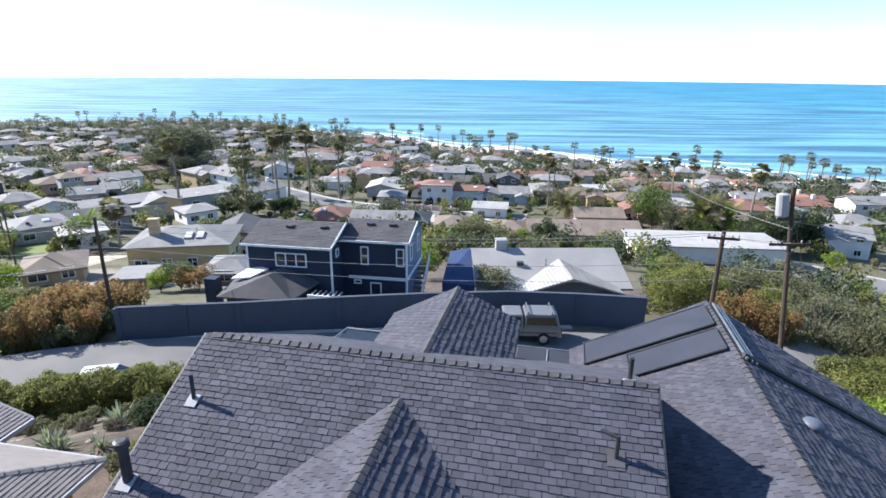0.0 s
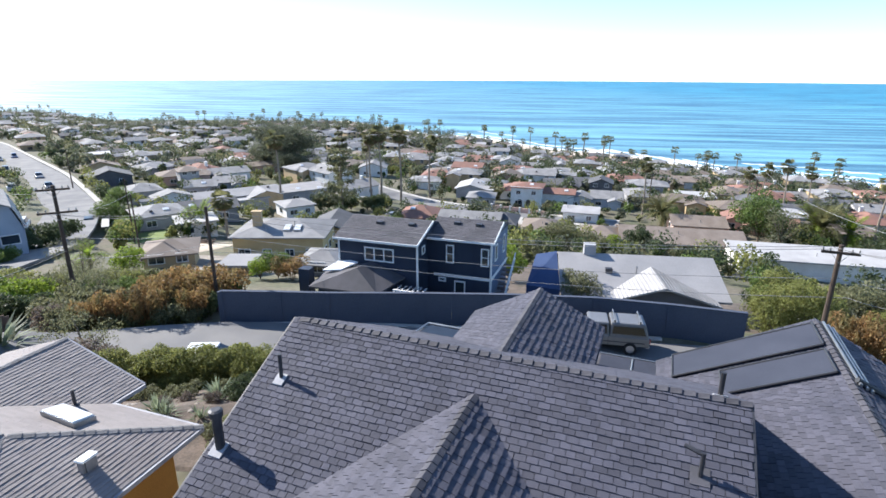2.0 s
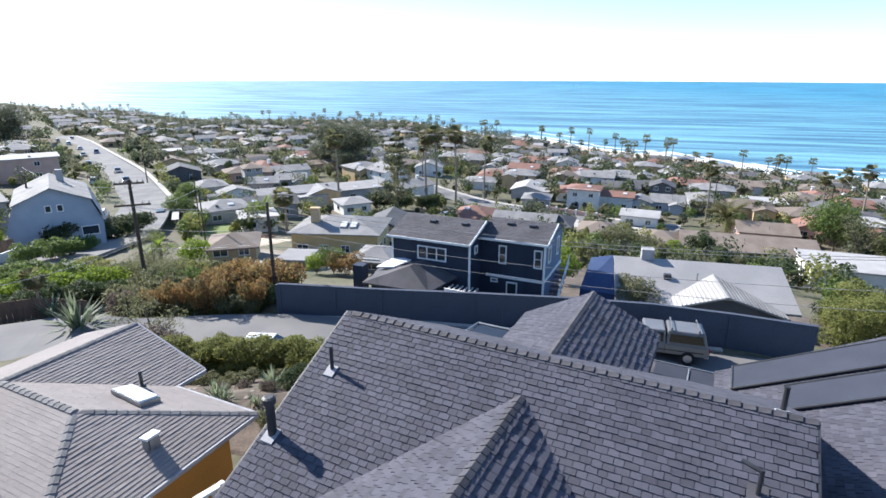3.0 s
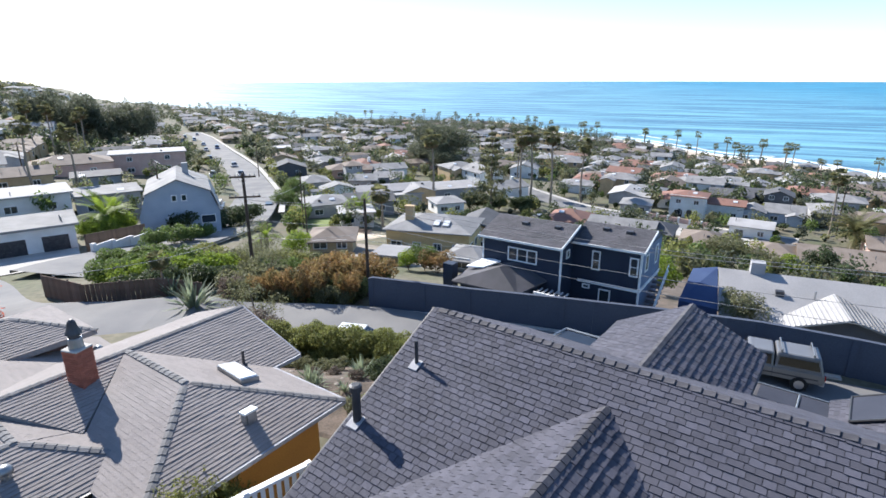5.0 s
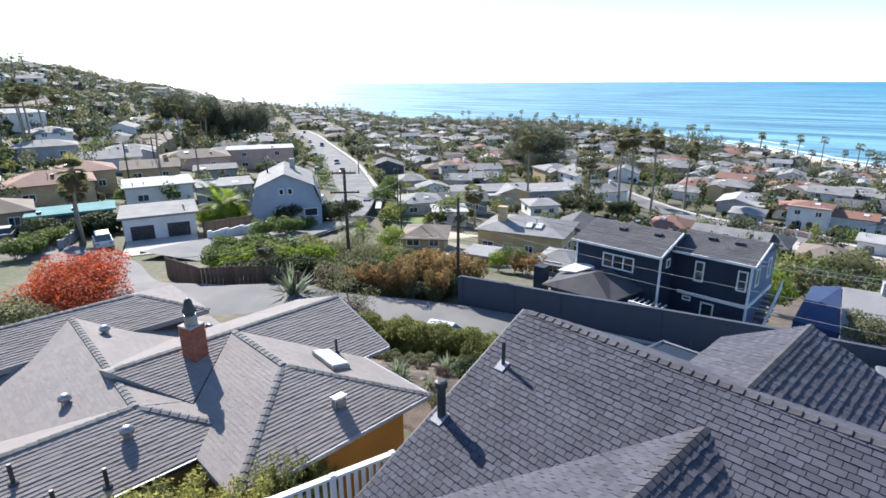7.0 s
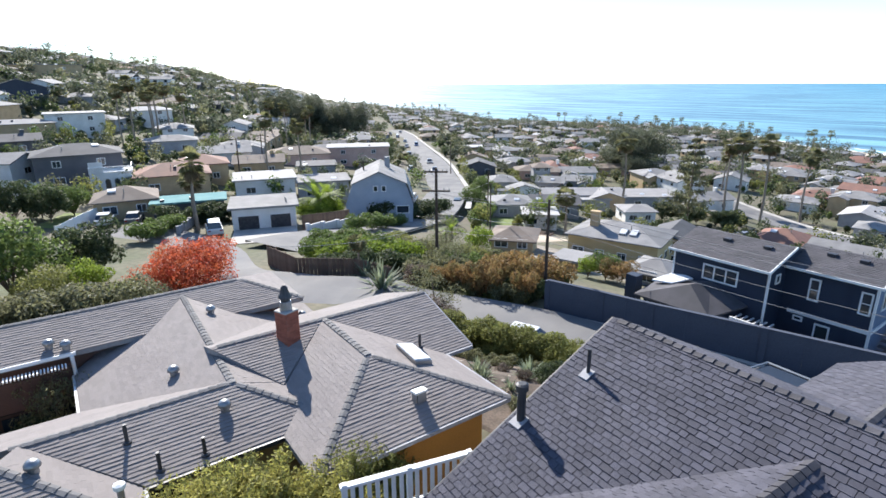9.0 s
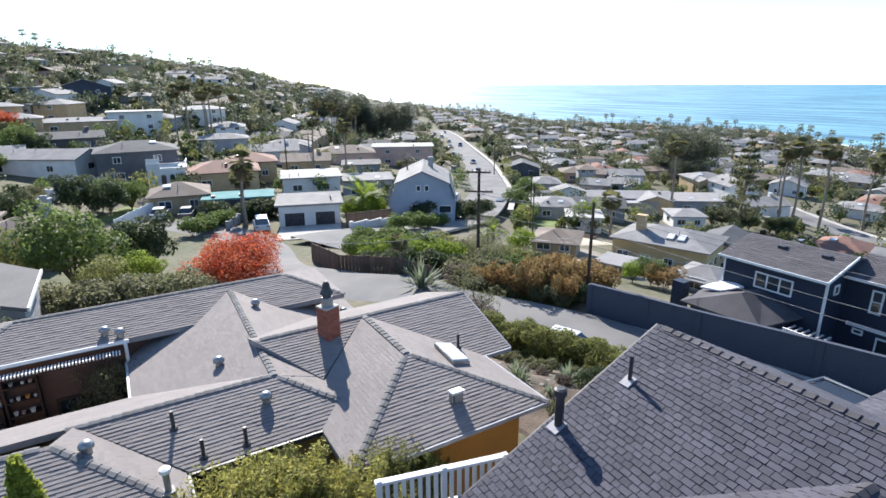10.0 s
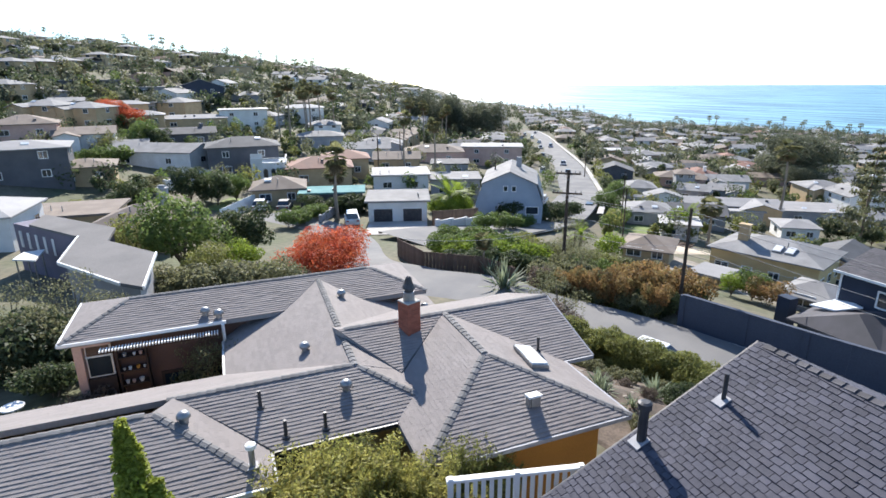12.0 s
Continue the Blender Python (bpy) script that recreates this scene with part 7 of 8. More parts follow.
put_plant("yellowish", -1.9, 50.9, 0.82)
put_plant("olive", 4.9, 91.9, 1.07)
put_plant("olive", 9.6, 90.4, 0.83)
put_plant("yellowish", 14, 92.3, 0.78)
put_plant("dark_oak", 18.1, 93.3, 0.81)
put_plant("purple_bush", 20.2, 91.5, 1.26)
row("dark_bush", (25.2, 94), (39.4, 94.9), 6, 0.9, 0.8)
put_plant("date_palm", 29.4, 128.8, 1.33)
put_plant("date_palm", 57.6, 118, 1.55)
put_plant("bare", 48.3, 112.2, 1.85)
put_plant("bright_palm", 57.2, 120, 1.81)
put_plant("bright_palm", 62.5, 116.8, 1.67)
put_plant("oak", 46.7, 118.9, 1.70)
row("dark_oak", (57.4, 97.6), (72.5, 103.2), 4, 1.27, 1.0)
put_plant("yellowish", 64.1, 85, 0.79)
# along the side streets on the left
row("bright_bush", (-67, 40.5), (-70, 47), 4, 1.3, 0.8)
put_plant("bright_palm", -68.5, 43.5, 1.25)
put_plant("bright_palm", -71.5, 47, 1.1)
put_plant("fan_palm_low", -65, 52.1, 0.75)
put_plant("fan_palm_low", -65.5, 57.6, 0.68)
row("dark_bush", (-61.7, 48.5), (-65.2, 65.2), 5, 1.34, 0.7)
row("bush", (-52.3, 37.2), (-55.6, 49), 4, 1.05, 0.6)
row("dark_bush", (-74, 24), (-71, 34), 6, 1.1, 0.6)
row("bush", (-64, 17), (-70, 24), 4, 1.0, 0.7)
put_plant("fan_palm_low", -67.5, 25.5, 0.8, None, None, 1.5)
put_plant("fan_palm_low", -70.5, 26.5, 0.9)
put_plant("dark_oak", -80, 2.5, 0.7)
row("oak", (-90, 12), (-86, 18), 2, 0.7, 0.8)
put_plant("oak", -84.8, 98.8, 0.00 + 0.95)
put_plant("oak", -74, 83.5, 0.76)
row("bush", (-62.9, 73.4), (-68.4, 82.8), 4, 1.31, 0.6)
put_plant("yellowish", -57.6, 83.1, 0.94)
put_plant("conifer", -42.7, 117, 1.15, None, None, 1.4)
row("dark_oak", (-50.5, 117), (-35.6, 126), 6, 0.62, 1.2)
put_plant("fan_palm", -59.1, 119.6, 1.23, None, None, 0.95)
put_plant("fan_palm", -40.2, 140.2, 1.27)
put_plant("fan_palm", -35.1, 141.7, 1.30)
put_plant("fan_palm", -43.1, 141.2, 1.19)
put_plant("fan_palm", -28.7, 150.4, 1.15)
put_plant("fan_palm", -47.6, 152.3, 0.95)
put_plant("fan_palm", 66.9, 115.9, 1.03)
put_plant("fan_palm", 27, 139, 0.97)
put_plant("fan_palm", -110, 58, 0.9)
put_plant("fan_palm", -104, 62, 0.85)
for i in range(7):
    put_plant("fan_palm", -150 - nrng.uniform(0, 20), 44 + i * 3 + nrng.uniform(-1, 1), nrng.uniform(0.9, 1.15))
for i in range(5):
    put_plant("fan_palm", -168 + nrng.uniform(-5, 5), 92 + i * 3.5, nrng.uniform(0.8, 1.0))
for i in range(4):
    put_plant("fan_palm", 52 + i * 6 + nrng.uniform(-1, 1), 150 + nrng.uniform(-6, 6), nrng.uniform(0.8, 1.0))
# places for the shrubs and small trees of the gardens
GROWTH = []
for k in range(3000):
    r, az = 54 + 190 * fill.random() ** 0.8, fill.uniform(-42, 102)
    x, y = -r * math.sin(radians(az)), r * math.cos(radians(az))
    if near_road(x, y, MAIN_ST, 6.5) or near_road(x, y, SIDE_ST, 4) or near_road(x, y, RIGHT_ST, 6) or near_road(x, y, STREET, 5):
        continue
    if any(math.hypot(x - a, y - b) < q * 0.8 for a, b, q in HOUSES_AT) or near_road(x, y, [(-49, 62), (-49, 76)], 5.5) or near_road(x, y, [(-62, 76), (-62, 80)], 5):
        continue
    if r < (95 if az > 44 else 86 if az > 16 else 70):
        continue
    if noise.noise((x * 0.03, y * 0.03, 2.0)) > -0.25:
        GROWTH.append((x, y, height(x, y)))
row("scrub", (-66, 3), (-84, -4), 9, 0.9, 1.5)
row("dark_bush", (-70, -4), (-90, 3), 8, 1.0, 1.5)
row("olive_bush", (-100, 8), (-92, 4), 4, 1.0, 1.0)
put_plant("red", -166, 4.5, 1.2)
put_plant("red", -163, 8, 0.9)
put_plant("dark_oak", -86, 10, 0.9)
put_plant("dark_oak", -84, 13.5, 0.8)
put_plant("oak", -136, 8.5, 1.1)
put_plant("dark_oak", -133, 11, 0.9)
row("bush", (-121, -2), (-120, 3), 3, 1.6, 0.6)
for x, y, q in ((-212, 118, 1.0), (-204, 128, 1.1), (-196, 132, 0.95), (-190, 140, 1.05), (-220, 130, 0.9)):
    put_plant("grove", x, y, q)
for x, y, q in ((-86, 182, 1.25), (-80, 172, 0.6), (-96, 186, 0.7)):
    put_plant("spread", x, y, q)

# ---- rows of houses down to the sea and up the hill ----
VARIANTS = [
    (11, 8, 2.9, "x", 0.32, STUCCO_WHITE, ROOF_GREY, 1, "white bungalow with a grey gable roof"),
    (12, 8.5, 2.9, "hip", 0.3, STUCCO_TAN, ROOF_BROWN, 1, "tan bungalow with a brown hip roof"),
    (10.5, 8, 2.9, "hip", 0.3, STUCCO_GREY, ROOF_GREY, 1, "grey bungalow with a grey hip roof"),
    (10, 8, 5.2, "x", 0.34, STUCCO_WHITE, ROOF_GREY, 2, "white two-storey house with a grey roof"),
    (9.5, 8.5, 2.9, "y", 0.34, STUCCO_PINK, ROOF_BROWN, 1, "pink bungalow with a brown gable roof"),
    (11, 8.5, 3.0, "hip", 0.32, STUCCO_WHITE, ROOF_RED, 1, "white bungalow with a red tile roof"),
    (11, 8, 3.0, "flat", 0, STUCCO_WHITE, ROOF_WHITE, 1, "white bungalow with a flat roof"),
    (10, 8.5, 5.0, "hip", 0.28, STUCCO_TAN, ROOF_GREY, 2, "tan two-storey house with a grey hip roof"),
    (11, 8, 2.9, "x", 0.32, SIDING_DARK, ROOF_DARK, 1, "dark bungalow with a dark gable roof"),
    (10.5, 8, 2.9, "x", 0.28, STUCCO_GREY, ROOF_WHITE, 1, "grey bungalow with a pale roof"),
]
FIRST = {}


def put_house(v, x, y, turn):
    key = v
    z = min(height(x + dx, y + dy) for dx in (-4, 4) for dy in (-4, 4)) + 0.5
    m = pose(x, y, z, 0, 0, turn)
    if key in FIRST:
        return copy_thing(FIRST[key], m)
    w, d, h, roof, pitch, wall, tile, st, label = VARIANTS[v]
    t = thing("house", label, "house", None, "neighbourhood houses")
    make_house(t, w, d, h, roof, pitch, wall, tile, storeys=st, fine=False, sides=2, chim=(v in (0, 5)), wing=(0, 1, -1, 0, 0, 1, 0, -1, 1, -1)[v])
    clutter(t, w, d, h, roof, pitch, 0.45, 2)
    FIRST[key] = t
    t.matrix_basis = m
    return t


FAR_ROWS, FAR_MATS = [], []


def far_house(v, x, y, turn):
    """Adds a house to the joined far rows: walls, roof slopes and windows."""
    w, d, h, roof, pitch, wall, tile, st, _ = VARIANTS[v]
    m = pose(x, y, min(height(x + dx, y + dy) for dx in (-4, 4) for dy in (-4, 4)) + 0.5, 0, 0, turn)

    def add(g, mat):
        if mat not in FAR_MATS:
            FAR_MATS.append(mat)
        FAR_ROWS.append(([tuple(m @ Vector(p)) for p in g.v], g.f, FAR_MATS.index(mat)))
    add(Geo().box(-w / 2, w / 2, -d / 2, d / 2, -3, h), wall)
    for q, th in roof_slopes(w, d, h, roof, pitch, 0.45):
        add(Geo().prism(q, (0, 0, -th)), tile)
    for s in range(st):
        for side in range(4):
            ln, e = (w, d / 2) if side % 2 == 0 else (d, w / 2)
            for i in range(2):
                c = ln * (i - 0.5) / 2
                g = Geo().box(c - 0.8, c + 0.8, -e - 0.06, -e + 0.02, s * 2.7 + 0.9, s * 2.7 + 2.1)
                k = Matrix.Rotation(side * math.pi / 2, 4, "Z")
                g.v = [tuple(k @ Vector(p)) for p in g.v]
                add(g, PANE)


QX, QY = -0.79, 0.613
PX, PY = 0.613, 0.79
TREES_AT = []
spots = []
for step_s, step_w, r0, r1, far in ((12.6, 16.0, 150, 262, False), (13.0, 17.0, 262, 330, True), (16.0, 20.5, 330, 980, True)):
    n = int(1000 / step_s)
    for i in range(-n, n):
        for j in range(-n, n):
            s = i * step_s + fill.uniform(-2, 2)
            w = j * step_w + (3 if j % 2 else -3) + fill.uniform(-1.5, 1.5)
            x, y = s * QX + w * PX, s * QY + w * PY
            r = math.hypot(x, y)
            az = math.degrees(math.atan2(-x, y))
            if not (r0 <= r < r1 and -44 < az < 104):
                continue
            z = height(x, y)
            if z < SEA_Z + 2.5:
                continue
            if any(math.hypot(x - a, y - b) < q + 6.0 for a, b, q in HOUSES_AT):
                continue
            if near_road(x, y, MAIN_ST, 11.5) or near_road(x, y, STREET, 10) or near_road(x, y, SIDE_ST, 9) or near_road(x, y, RIGHT_ST, 9):
                continue
            if r > 200 and fill.random() < (0.5 if az > 64 else 0.22):
                TREES_AT.append((x, y, 1.2))
                continue
            spots.append((x, y, far, r, az))
for x, y, far, r, az in spots:
    v = fill.choice([0, 1, 1, 2, 2, 2, 3, 4, 7, 7, 8, 8, 9])
    if fill.random() < (0.16 if az < 12 else 0.04):
        v = 5
    turn = (52.3 if fill.random() < 0.6 else -37.7) + fill.uniform(-4, 4)
    if az < 15:
        turn = fill.choice((0, 90)) + fill.uniform(-8, 4)
    if r < 125 and v in (3, 5, 6, 9):
        v = (1, 2, 8, 0)[v % 4]
    if far:
        far_house(v, x, y, turn)
    else:
        put_house(v, x, y, turn)
    for _ in range(3 if not far else 2):
        a = fill.uniform(0, 6.28)
        TREES_AT.append((x + math.cos(a) * fill.uniform(6.5, 9), y + math.sin(a) * fill.uniform(6.5, 9), 1.0))

rows_v, rows_f, rows_m = [], [], []
for vs, fs, k in FAR_ROWS:
    n = len(rows_v)
    rows_v += vs
    rows_f += [tuple(i + n for i in f) for f in fs]
    rows_m += [k] * len(fs)
me = bpy.data.meshes.new("distant_houses")
me.from_pydata(rows_v, [], rows_f)
for mt in FAR_MATS:
    me.materials.append(mt)
me.polygons.foreach_set("material_index", rows_m)
me.update()
tagged(new("distant_houses", me), "rows of small distant houses with grey and red roofs", "houses", kind="stuff")

# garden trees among them: single trees near by, joined woods farther off
far_pts = []
for x, y, s in TREES_AT:
    r = math.hypot(x, y)
    z = height(x, y)
    if z < SEA_Z + 2:
        continue
    if not near_road(x, y, MAIN_ST, 6) and not near_road(x, y, SIDE_ST, 5):
        far_pts.append((x, y, z))
for k in range(4200):
    r = 200 + 780 * fill.random() ** 1.25
    az = fill.uniform(-44, 104)
    x, y = -r * math.sin(radians(az)), r * math.cos(radians(az))
    z = height(x, y)
    if z < SEA_Z + 1.5 or near_road(x, y, MAIN_ST, 9):
        continue
    if az > 58 and fill.random() < 0.3:
        continue
    far_pts.append((x, y, z))
# a belt of tall trees along the shore
SHORE_TREES = []
for k in range(620):
    az = fill.uniform(8, 60)
    lo, hi = 150, 1500
    for _ in range(22):
        mid = (lo + hi) / 2
        lo, hi = (mid, hi) if height(-mid * math.sin(radians(az)), mid * math.cos(radians(az))) > SEA_Z + 1.5 else (lo, mid)
    r = lo * fill.uniform(0.72, 0.985)
    x, y = -r * math.sin(radians(az)), r * math.cos(radians(az))
    if noise.noise((az * 0.35, r * 0.01, 3.0)) > -0.22:
        SHORE_TREES.append((x, y, height(x, y)))


for k in range(900):
    r = 190 + 520 * fill.random()
    az = fill.uniform(60, 104)
    x, y = -r * math.sin(radians(az)), r * math.cos(radians(az))
    if not near_road(x, y, MAIN_ST, 9):
        far_pts.append((x, y, height(x, y)))


def far_woods(name, pts, mat, label, big=1.0, n=110, leaf=0.5, low=2.5, high=6.5):
    P, D = [], []
    for x, y, z in pts:
        h = (low + (high - low) * fill.random() ** 1.6) * big
        rr = h * fill.uniform(0.34, 0.6)
        lobes = [(x + fill.uniform(-0.5, 0.5) * rr, y + fill.uniform(-0.5, 0.5) * rr, z + h * fill.uniform(0.45, 0.75), rr * fill.uniform(0.5, 0.8), rr * fill.uniform(0.5, 0.8), h * fill.uniform(0.2, 0.34)) for _ in range(4)]
        lobes.append((x, y, z + h * 0.3, rr * 0.5, rr * 0.5, h * 0.3))
        p, d = lobes_cloud(lobes, n)
        P.append(p), D.append(d)
    ob = new(name, leaf_mesh(name, np.concatenate(P), np.concatenate(D), leaf, mat, 0.65))
    tagged(ob, label, "trees", kind="stuff")


mats = (LEAF_DARK, LEAF_HILL, LEAF_OLIVE, LEAF_HILL)
for i, (nm, lb) in enumerate((("far_trees", "dark green trees between distant houses"), ("far_trees", "green garden trees between distant houses"), ("far_trees", "olive-green scrub and trees on the slopes"), ("far_trees", "dark tree clumps on the far slopes"))):
    far_woods(nm, far_pts[i::4], mats[i], lb, 1.15)
for i, (leaf_mat, lb) in enumerate(((LEAF_DARK, "dark green shrubs and trees of the gardens"), (LEAF_GREEN, "green shrubs and trees of the gardens"), (LEAF_OLIVE, "grey-green shrubs of the gardens"), (LEAF_HILL, "dull green trees of the gardens"), (LEAF_DARK, "dark evergreen trees of the gardens"), (LEAF_LIME, "sunlit yellow-green shrubs of the gardens"))):
    far_woods("garden_trees", GROWTH[i::6], leaf_mat, lb, 1.0, 230, 0.24, 1.2, 5.5)
CREST = []
for k in range(240):
    az, r = fill.uniform(63, 103), fill.uniform(400, 640)
    x, y = -r * math.sin(radians(az)), r * math.cos(radians(az))
    if noise.noise((az * 0.5, r * 0.01, 8.0)) > -0.1:
        CREST.append((x, y, height(x, y)))
far_woods("far_trees", CREST, LEAF_HILL, "tall dark trees along the crest of the hill", 1.9)
far_woods("far_trees", SHORE_TREES, LEAF_HILL, "belt of dark trees along the shore", 1.9)
# palms along the shore and the skyline
for k in range(95):
    az = fill.uniform(-40, 58)
    r = fill.uniform(0.78, 0.97)
    lo, hi = 150, 1500
    for _ in range(24):
        mid = (lo + hi) / 2
        x, y = -mid * math.sin(radians(az)), mid * math.cos(radians(az))
        lo, hi = (mid, hi) if height(x, y) > SEA_Z + 1 else (lo, mid)
    rr = min(lo * r, 900)
    x, y = -rr * math.sin(radians(az)), rr * math.cos(radians(az))
    put_plant("far_palm", x, y, fill.uniform(0.75, 1.15), None, None, fill.uniform(0.8, 1.2))
for k in range(26):
    az = fill.uniform(60, 102)
    rr = fill.uniform(330, 560)
    put_plant("far_palm", -rr * math.sin(radians(az)), rr * math.cos(radians(az)), fill.uniform(0.7, 1.1))

# ---- surf along the beach ----
FOAM = material("sea_foam", (0.85, 0.87, 0.88), (0.75, 0.79, 0.82), 0.8, 0.15, 2, 0.2)


def shore_point(az, z=SEA_Z):
    lo, hi = 150, 2200
    for _ in range(30):
        mid = (lo + hi) / 2
        if height(-mid * math.sin(radians(az)), mid * math.cos(radians(az))) > z:
            lo = mid
        else:
            hi = mid
    return lo


def surf(a0, a1, off, wide, label):
    g = Geo()
    n = int((a1 - a0) / 0.25)
    for i in range(n + 1):
        az = a0 + (a1 - a0) * i / n
        base = shore_point(az) + off + 6 * noise.noise((az * 0.6, off, 0.0)) + 2.5 * noise.noise((az * 3.1, off, 5.0))
        wd = wide * max(0.05, 0.6 + 0.9 * noise.noise((az * 0.9, off * 0.3, 9.0)) + 0.5 * noise.noise((az * 4.0, off, 2.0))) * math.sin(math.pi * min(1, max(0, i / n))) ** 0.3
        for r, z in ((base - wd / 2, 0.03), (base, 0.35), (base + wd / 2, 0.03)):
            g.v.append((-r * math.sin(radians(az)), r * math.cos(radians(az)), SEA_Z + z))
    for i in range(n):
        for j in range(2):
            g.f.append((i * 3 + j, i * 3 + j + 1, i * 3 + 4 + j, i * 3 + 3 + j))
    tagged(new("surf", g.mesh("surf", FOAM)), label, "surf", kind="structure")


surf(-44, 20, 6, 24, "white surf washing onto the beach")
surf(-30, -4, 22, 16, "broad white wash of broken waves")
surf(-40, -14, 36, 8, "breaking wave line off the beach")
surf(-30, -19, 58, 5, "breaking wave line off the beach")
surf(-6, 9, 26, 7, "breaking wave line off the beach")
surf(2, 6, 60, 5, "breaking wave line off the beach")
beach = Geo()
for i in range(129):
    az = -44 + i * 0.5
    r = shore_point(az)
    for q in (-34 - 8 * noise.noise((az * 0.4, 0, 0)), 6):
        rr = r + q
        x, y = -rr * math.sin(radians(az)), rr * math.cos(radians(az))
        beach.v.append((x, y, max(height(x, y), SEA_Z - 0.5) + 0.35))
for i in range(128):
    beach.f.append((i * 2, i * 2 + 1, i * 2 + 3, i * 2 + 2))
tagged(new("beach", beach.mesh("beach", SAND)), "pale sandy beach above the surf", "beach", kind="structure")

# ---- vehicles ----
def paint(name, col):
    return material(name, col, rough=0.28, scale=1, bump=0, spec=0.6, grain=0.03)


PAINTS = [paint("car_white", (0.72, 0.72, 0.72)), paint("car_black", (0.02, 0.02, 0.024)), paint("car_silver", (0.17, 0.17, 0.175)), paint("car_red", (0.25, 0.03, 0.03)), paint("car_blue", (0.05, 0.08, 0.16)), paint("car_tan", (0.32, 0.27, 0.2))]
TYRE = material("tyre", (0.015, 0.015, 0.016), rough=0.85, bump=0.1)
RIM = material("rim", (0.5, 0.5, 0.52), rough=0.3, metal=0.8, bump=0)
LAMP_RED = material("tail_lamp", (0.35, 0.02, 0.02), rough=0.2, bump=0)
LAMP_CLEAR = material("head_lamp", (0.75, 0.76, 0.78), rough=0.15, bump=0)


def wheel(parent, x, y, r, w=0.2):
    t = part("wheel", Geo().tube((x, y - w / 2, r), (x, y + w / 2, r), r, k=16), TYRE, parent)
    s = 1 if y > 0 else -1
    part("rim", Geo().tube((x, y + s * w / 2 - s * 0.02, r), (x, y + s * (w / 2 + 0.012), r), r * 0.6, k=12), RIM, t)


def make_car(t, col, ln=4.5, wd=1.78, suv=False):
    """A parked car along x, nose towards +x."""
    h1, h2 = (0.95, 1.68) if suv else (0.88, 1.42)
    a = ln / 2
    prof = [(-a, 0.3), (-a, h1 - 0.05), (-a + 0.1, h1 + 0.05), (a - 1.25, h1), (a - 0.2, h1 - 0.2), (a, h1 - 0.4), (a, 0.3)]
    body = Geo().prism([(x, -wd / 2, z) for x, z in prof], (0, wd, 0))
    part("body", body, col, t, bevel=0.06)
    roof_b, roof_f = (-a + 0.35, a - 2.0) if suv else (-a + 1.0, a - 2.05)
    base_b, base_f = -a + (0.12 if suv else 0.35), a - 1.2
    k = wd / 2 - 0.08
    cab = Geo()
    lo = [(base_b, -k, h1), (base_f, -k, h1), (base_f, k, h1), (base_b, k, h1)]
    hi = [(roof_b, -k + 0.15, h2), (roof_f, -k + 0.15, h2), (roof_f, k - 0.15, h2), (roof_b, k - 0.15, h2)]
    cab.v = lo + hi
    cab.f = [(0, 1, 5, 4), (1, 2, 6, 5), (2, 3, 7, 6), (3, 0, 4, 7), (4, 5, 6, 7)]
    part("cabin_glass", cab, PANE, t)
    part("roof", Geo().prism([(roof_b - 0.04, -k + 0.13, h2 + 0.04), (roof_f + 0.04, -k + 0.13, h2 + 0.04), (roof_f + 0.04, k - 0.13, h2 + 0.04), (roof_b - 0.04, k - 0.13, h2 + 0.04)], (0, 0, -0.07)), col, t, bevel=0.03)
    for x in (-a + 0.85, a - 0.85):
        for y in (-wd / 2 + 0.06, wd / 2 - 0.06):
            wheel(t, x, y, 0.36 if suv else 0.32)
    for y in (-wd / 2 + 0.25, wd / 2 - 0.25):
        part("headlight", Geo().box(a - 0.05, a + 0.01, y - 0.17, y + 0.17, h1 - 0.38, h1 - 0.25), LAMP_CLEAR, t)
        part("tail_light", Geo().box(-a - 0.01, -a + 0.04, y - 0.15, y + 0.15, h1 - 0.25, h1 - 0.1), LAMP_RED, t)


CAR_FIRST = {}
CAR_WORDS = ["white", "black", "silver", "dark red", "dark blue", "tan"]


def car(x, y, turn, colour, suv=False, z=None):
    z = height(x, y) + 0.05 if z is None else z
    m = pose(x, y, z, 0, 0, turn)
    key = (colour, suv)
    if key in CAR_FIRST:
        return copy_thing(CAR_FIRST[key], m)
    t = thing("car", CAR_WORDS[colour] + (" parked sport utility car by the kerb" if suv else " parked saloon car by the kerb"), "car", m, "parked cars")
    make_car(t, PAINTS[colour], suv=suv)
    CAR_FIRST[key] = t
    return t


# along the long street, at both kerbs
for x, y, c, big in ((-117.8, 106.1, 0, True), (-113.1, 111.3, 1, False), (-129.0, 124.6, 2, False), (-147.9, 132.8, 1, True), (-176.0, 156.5, 2, False), (-180.2, 166.0, 4, True), (-199.8, 176.7, 0, False), (-223.9, 192.9, 0, True), (-236.6, 198.5, 2, True), (-255.0, 222.0, 1, False)):
    car(x, y, 138.9 + (180 if c else 0), c, big)
car(-74.6, 79.9, 128, 1, True)
car(-79.5, 72.0, 130, 0, True)
car(-64.5, 26.2, 160, 0, True)
car(-78.4, 18.2, 155, 0)
car(-77.7, 21.4, 155, 2)
for i, (x, y) in enumerate(((-31, 116.5), (-27, 110.0), (-38.5, 127), (-43, 133), (-9, 95.5))):
    car(x, y, 122, (2, 0, 1, 5, 4)[i], i % 2 == 1)
car(-15.7, 22.9, 12, 0, z=0.02)
car(64.3, 82.4, 50, 2)

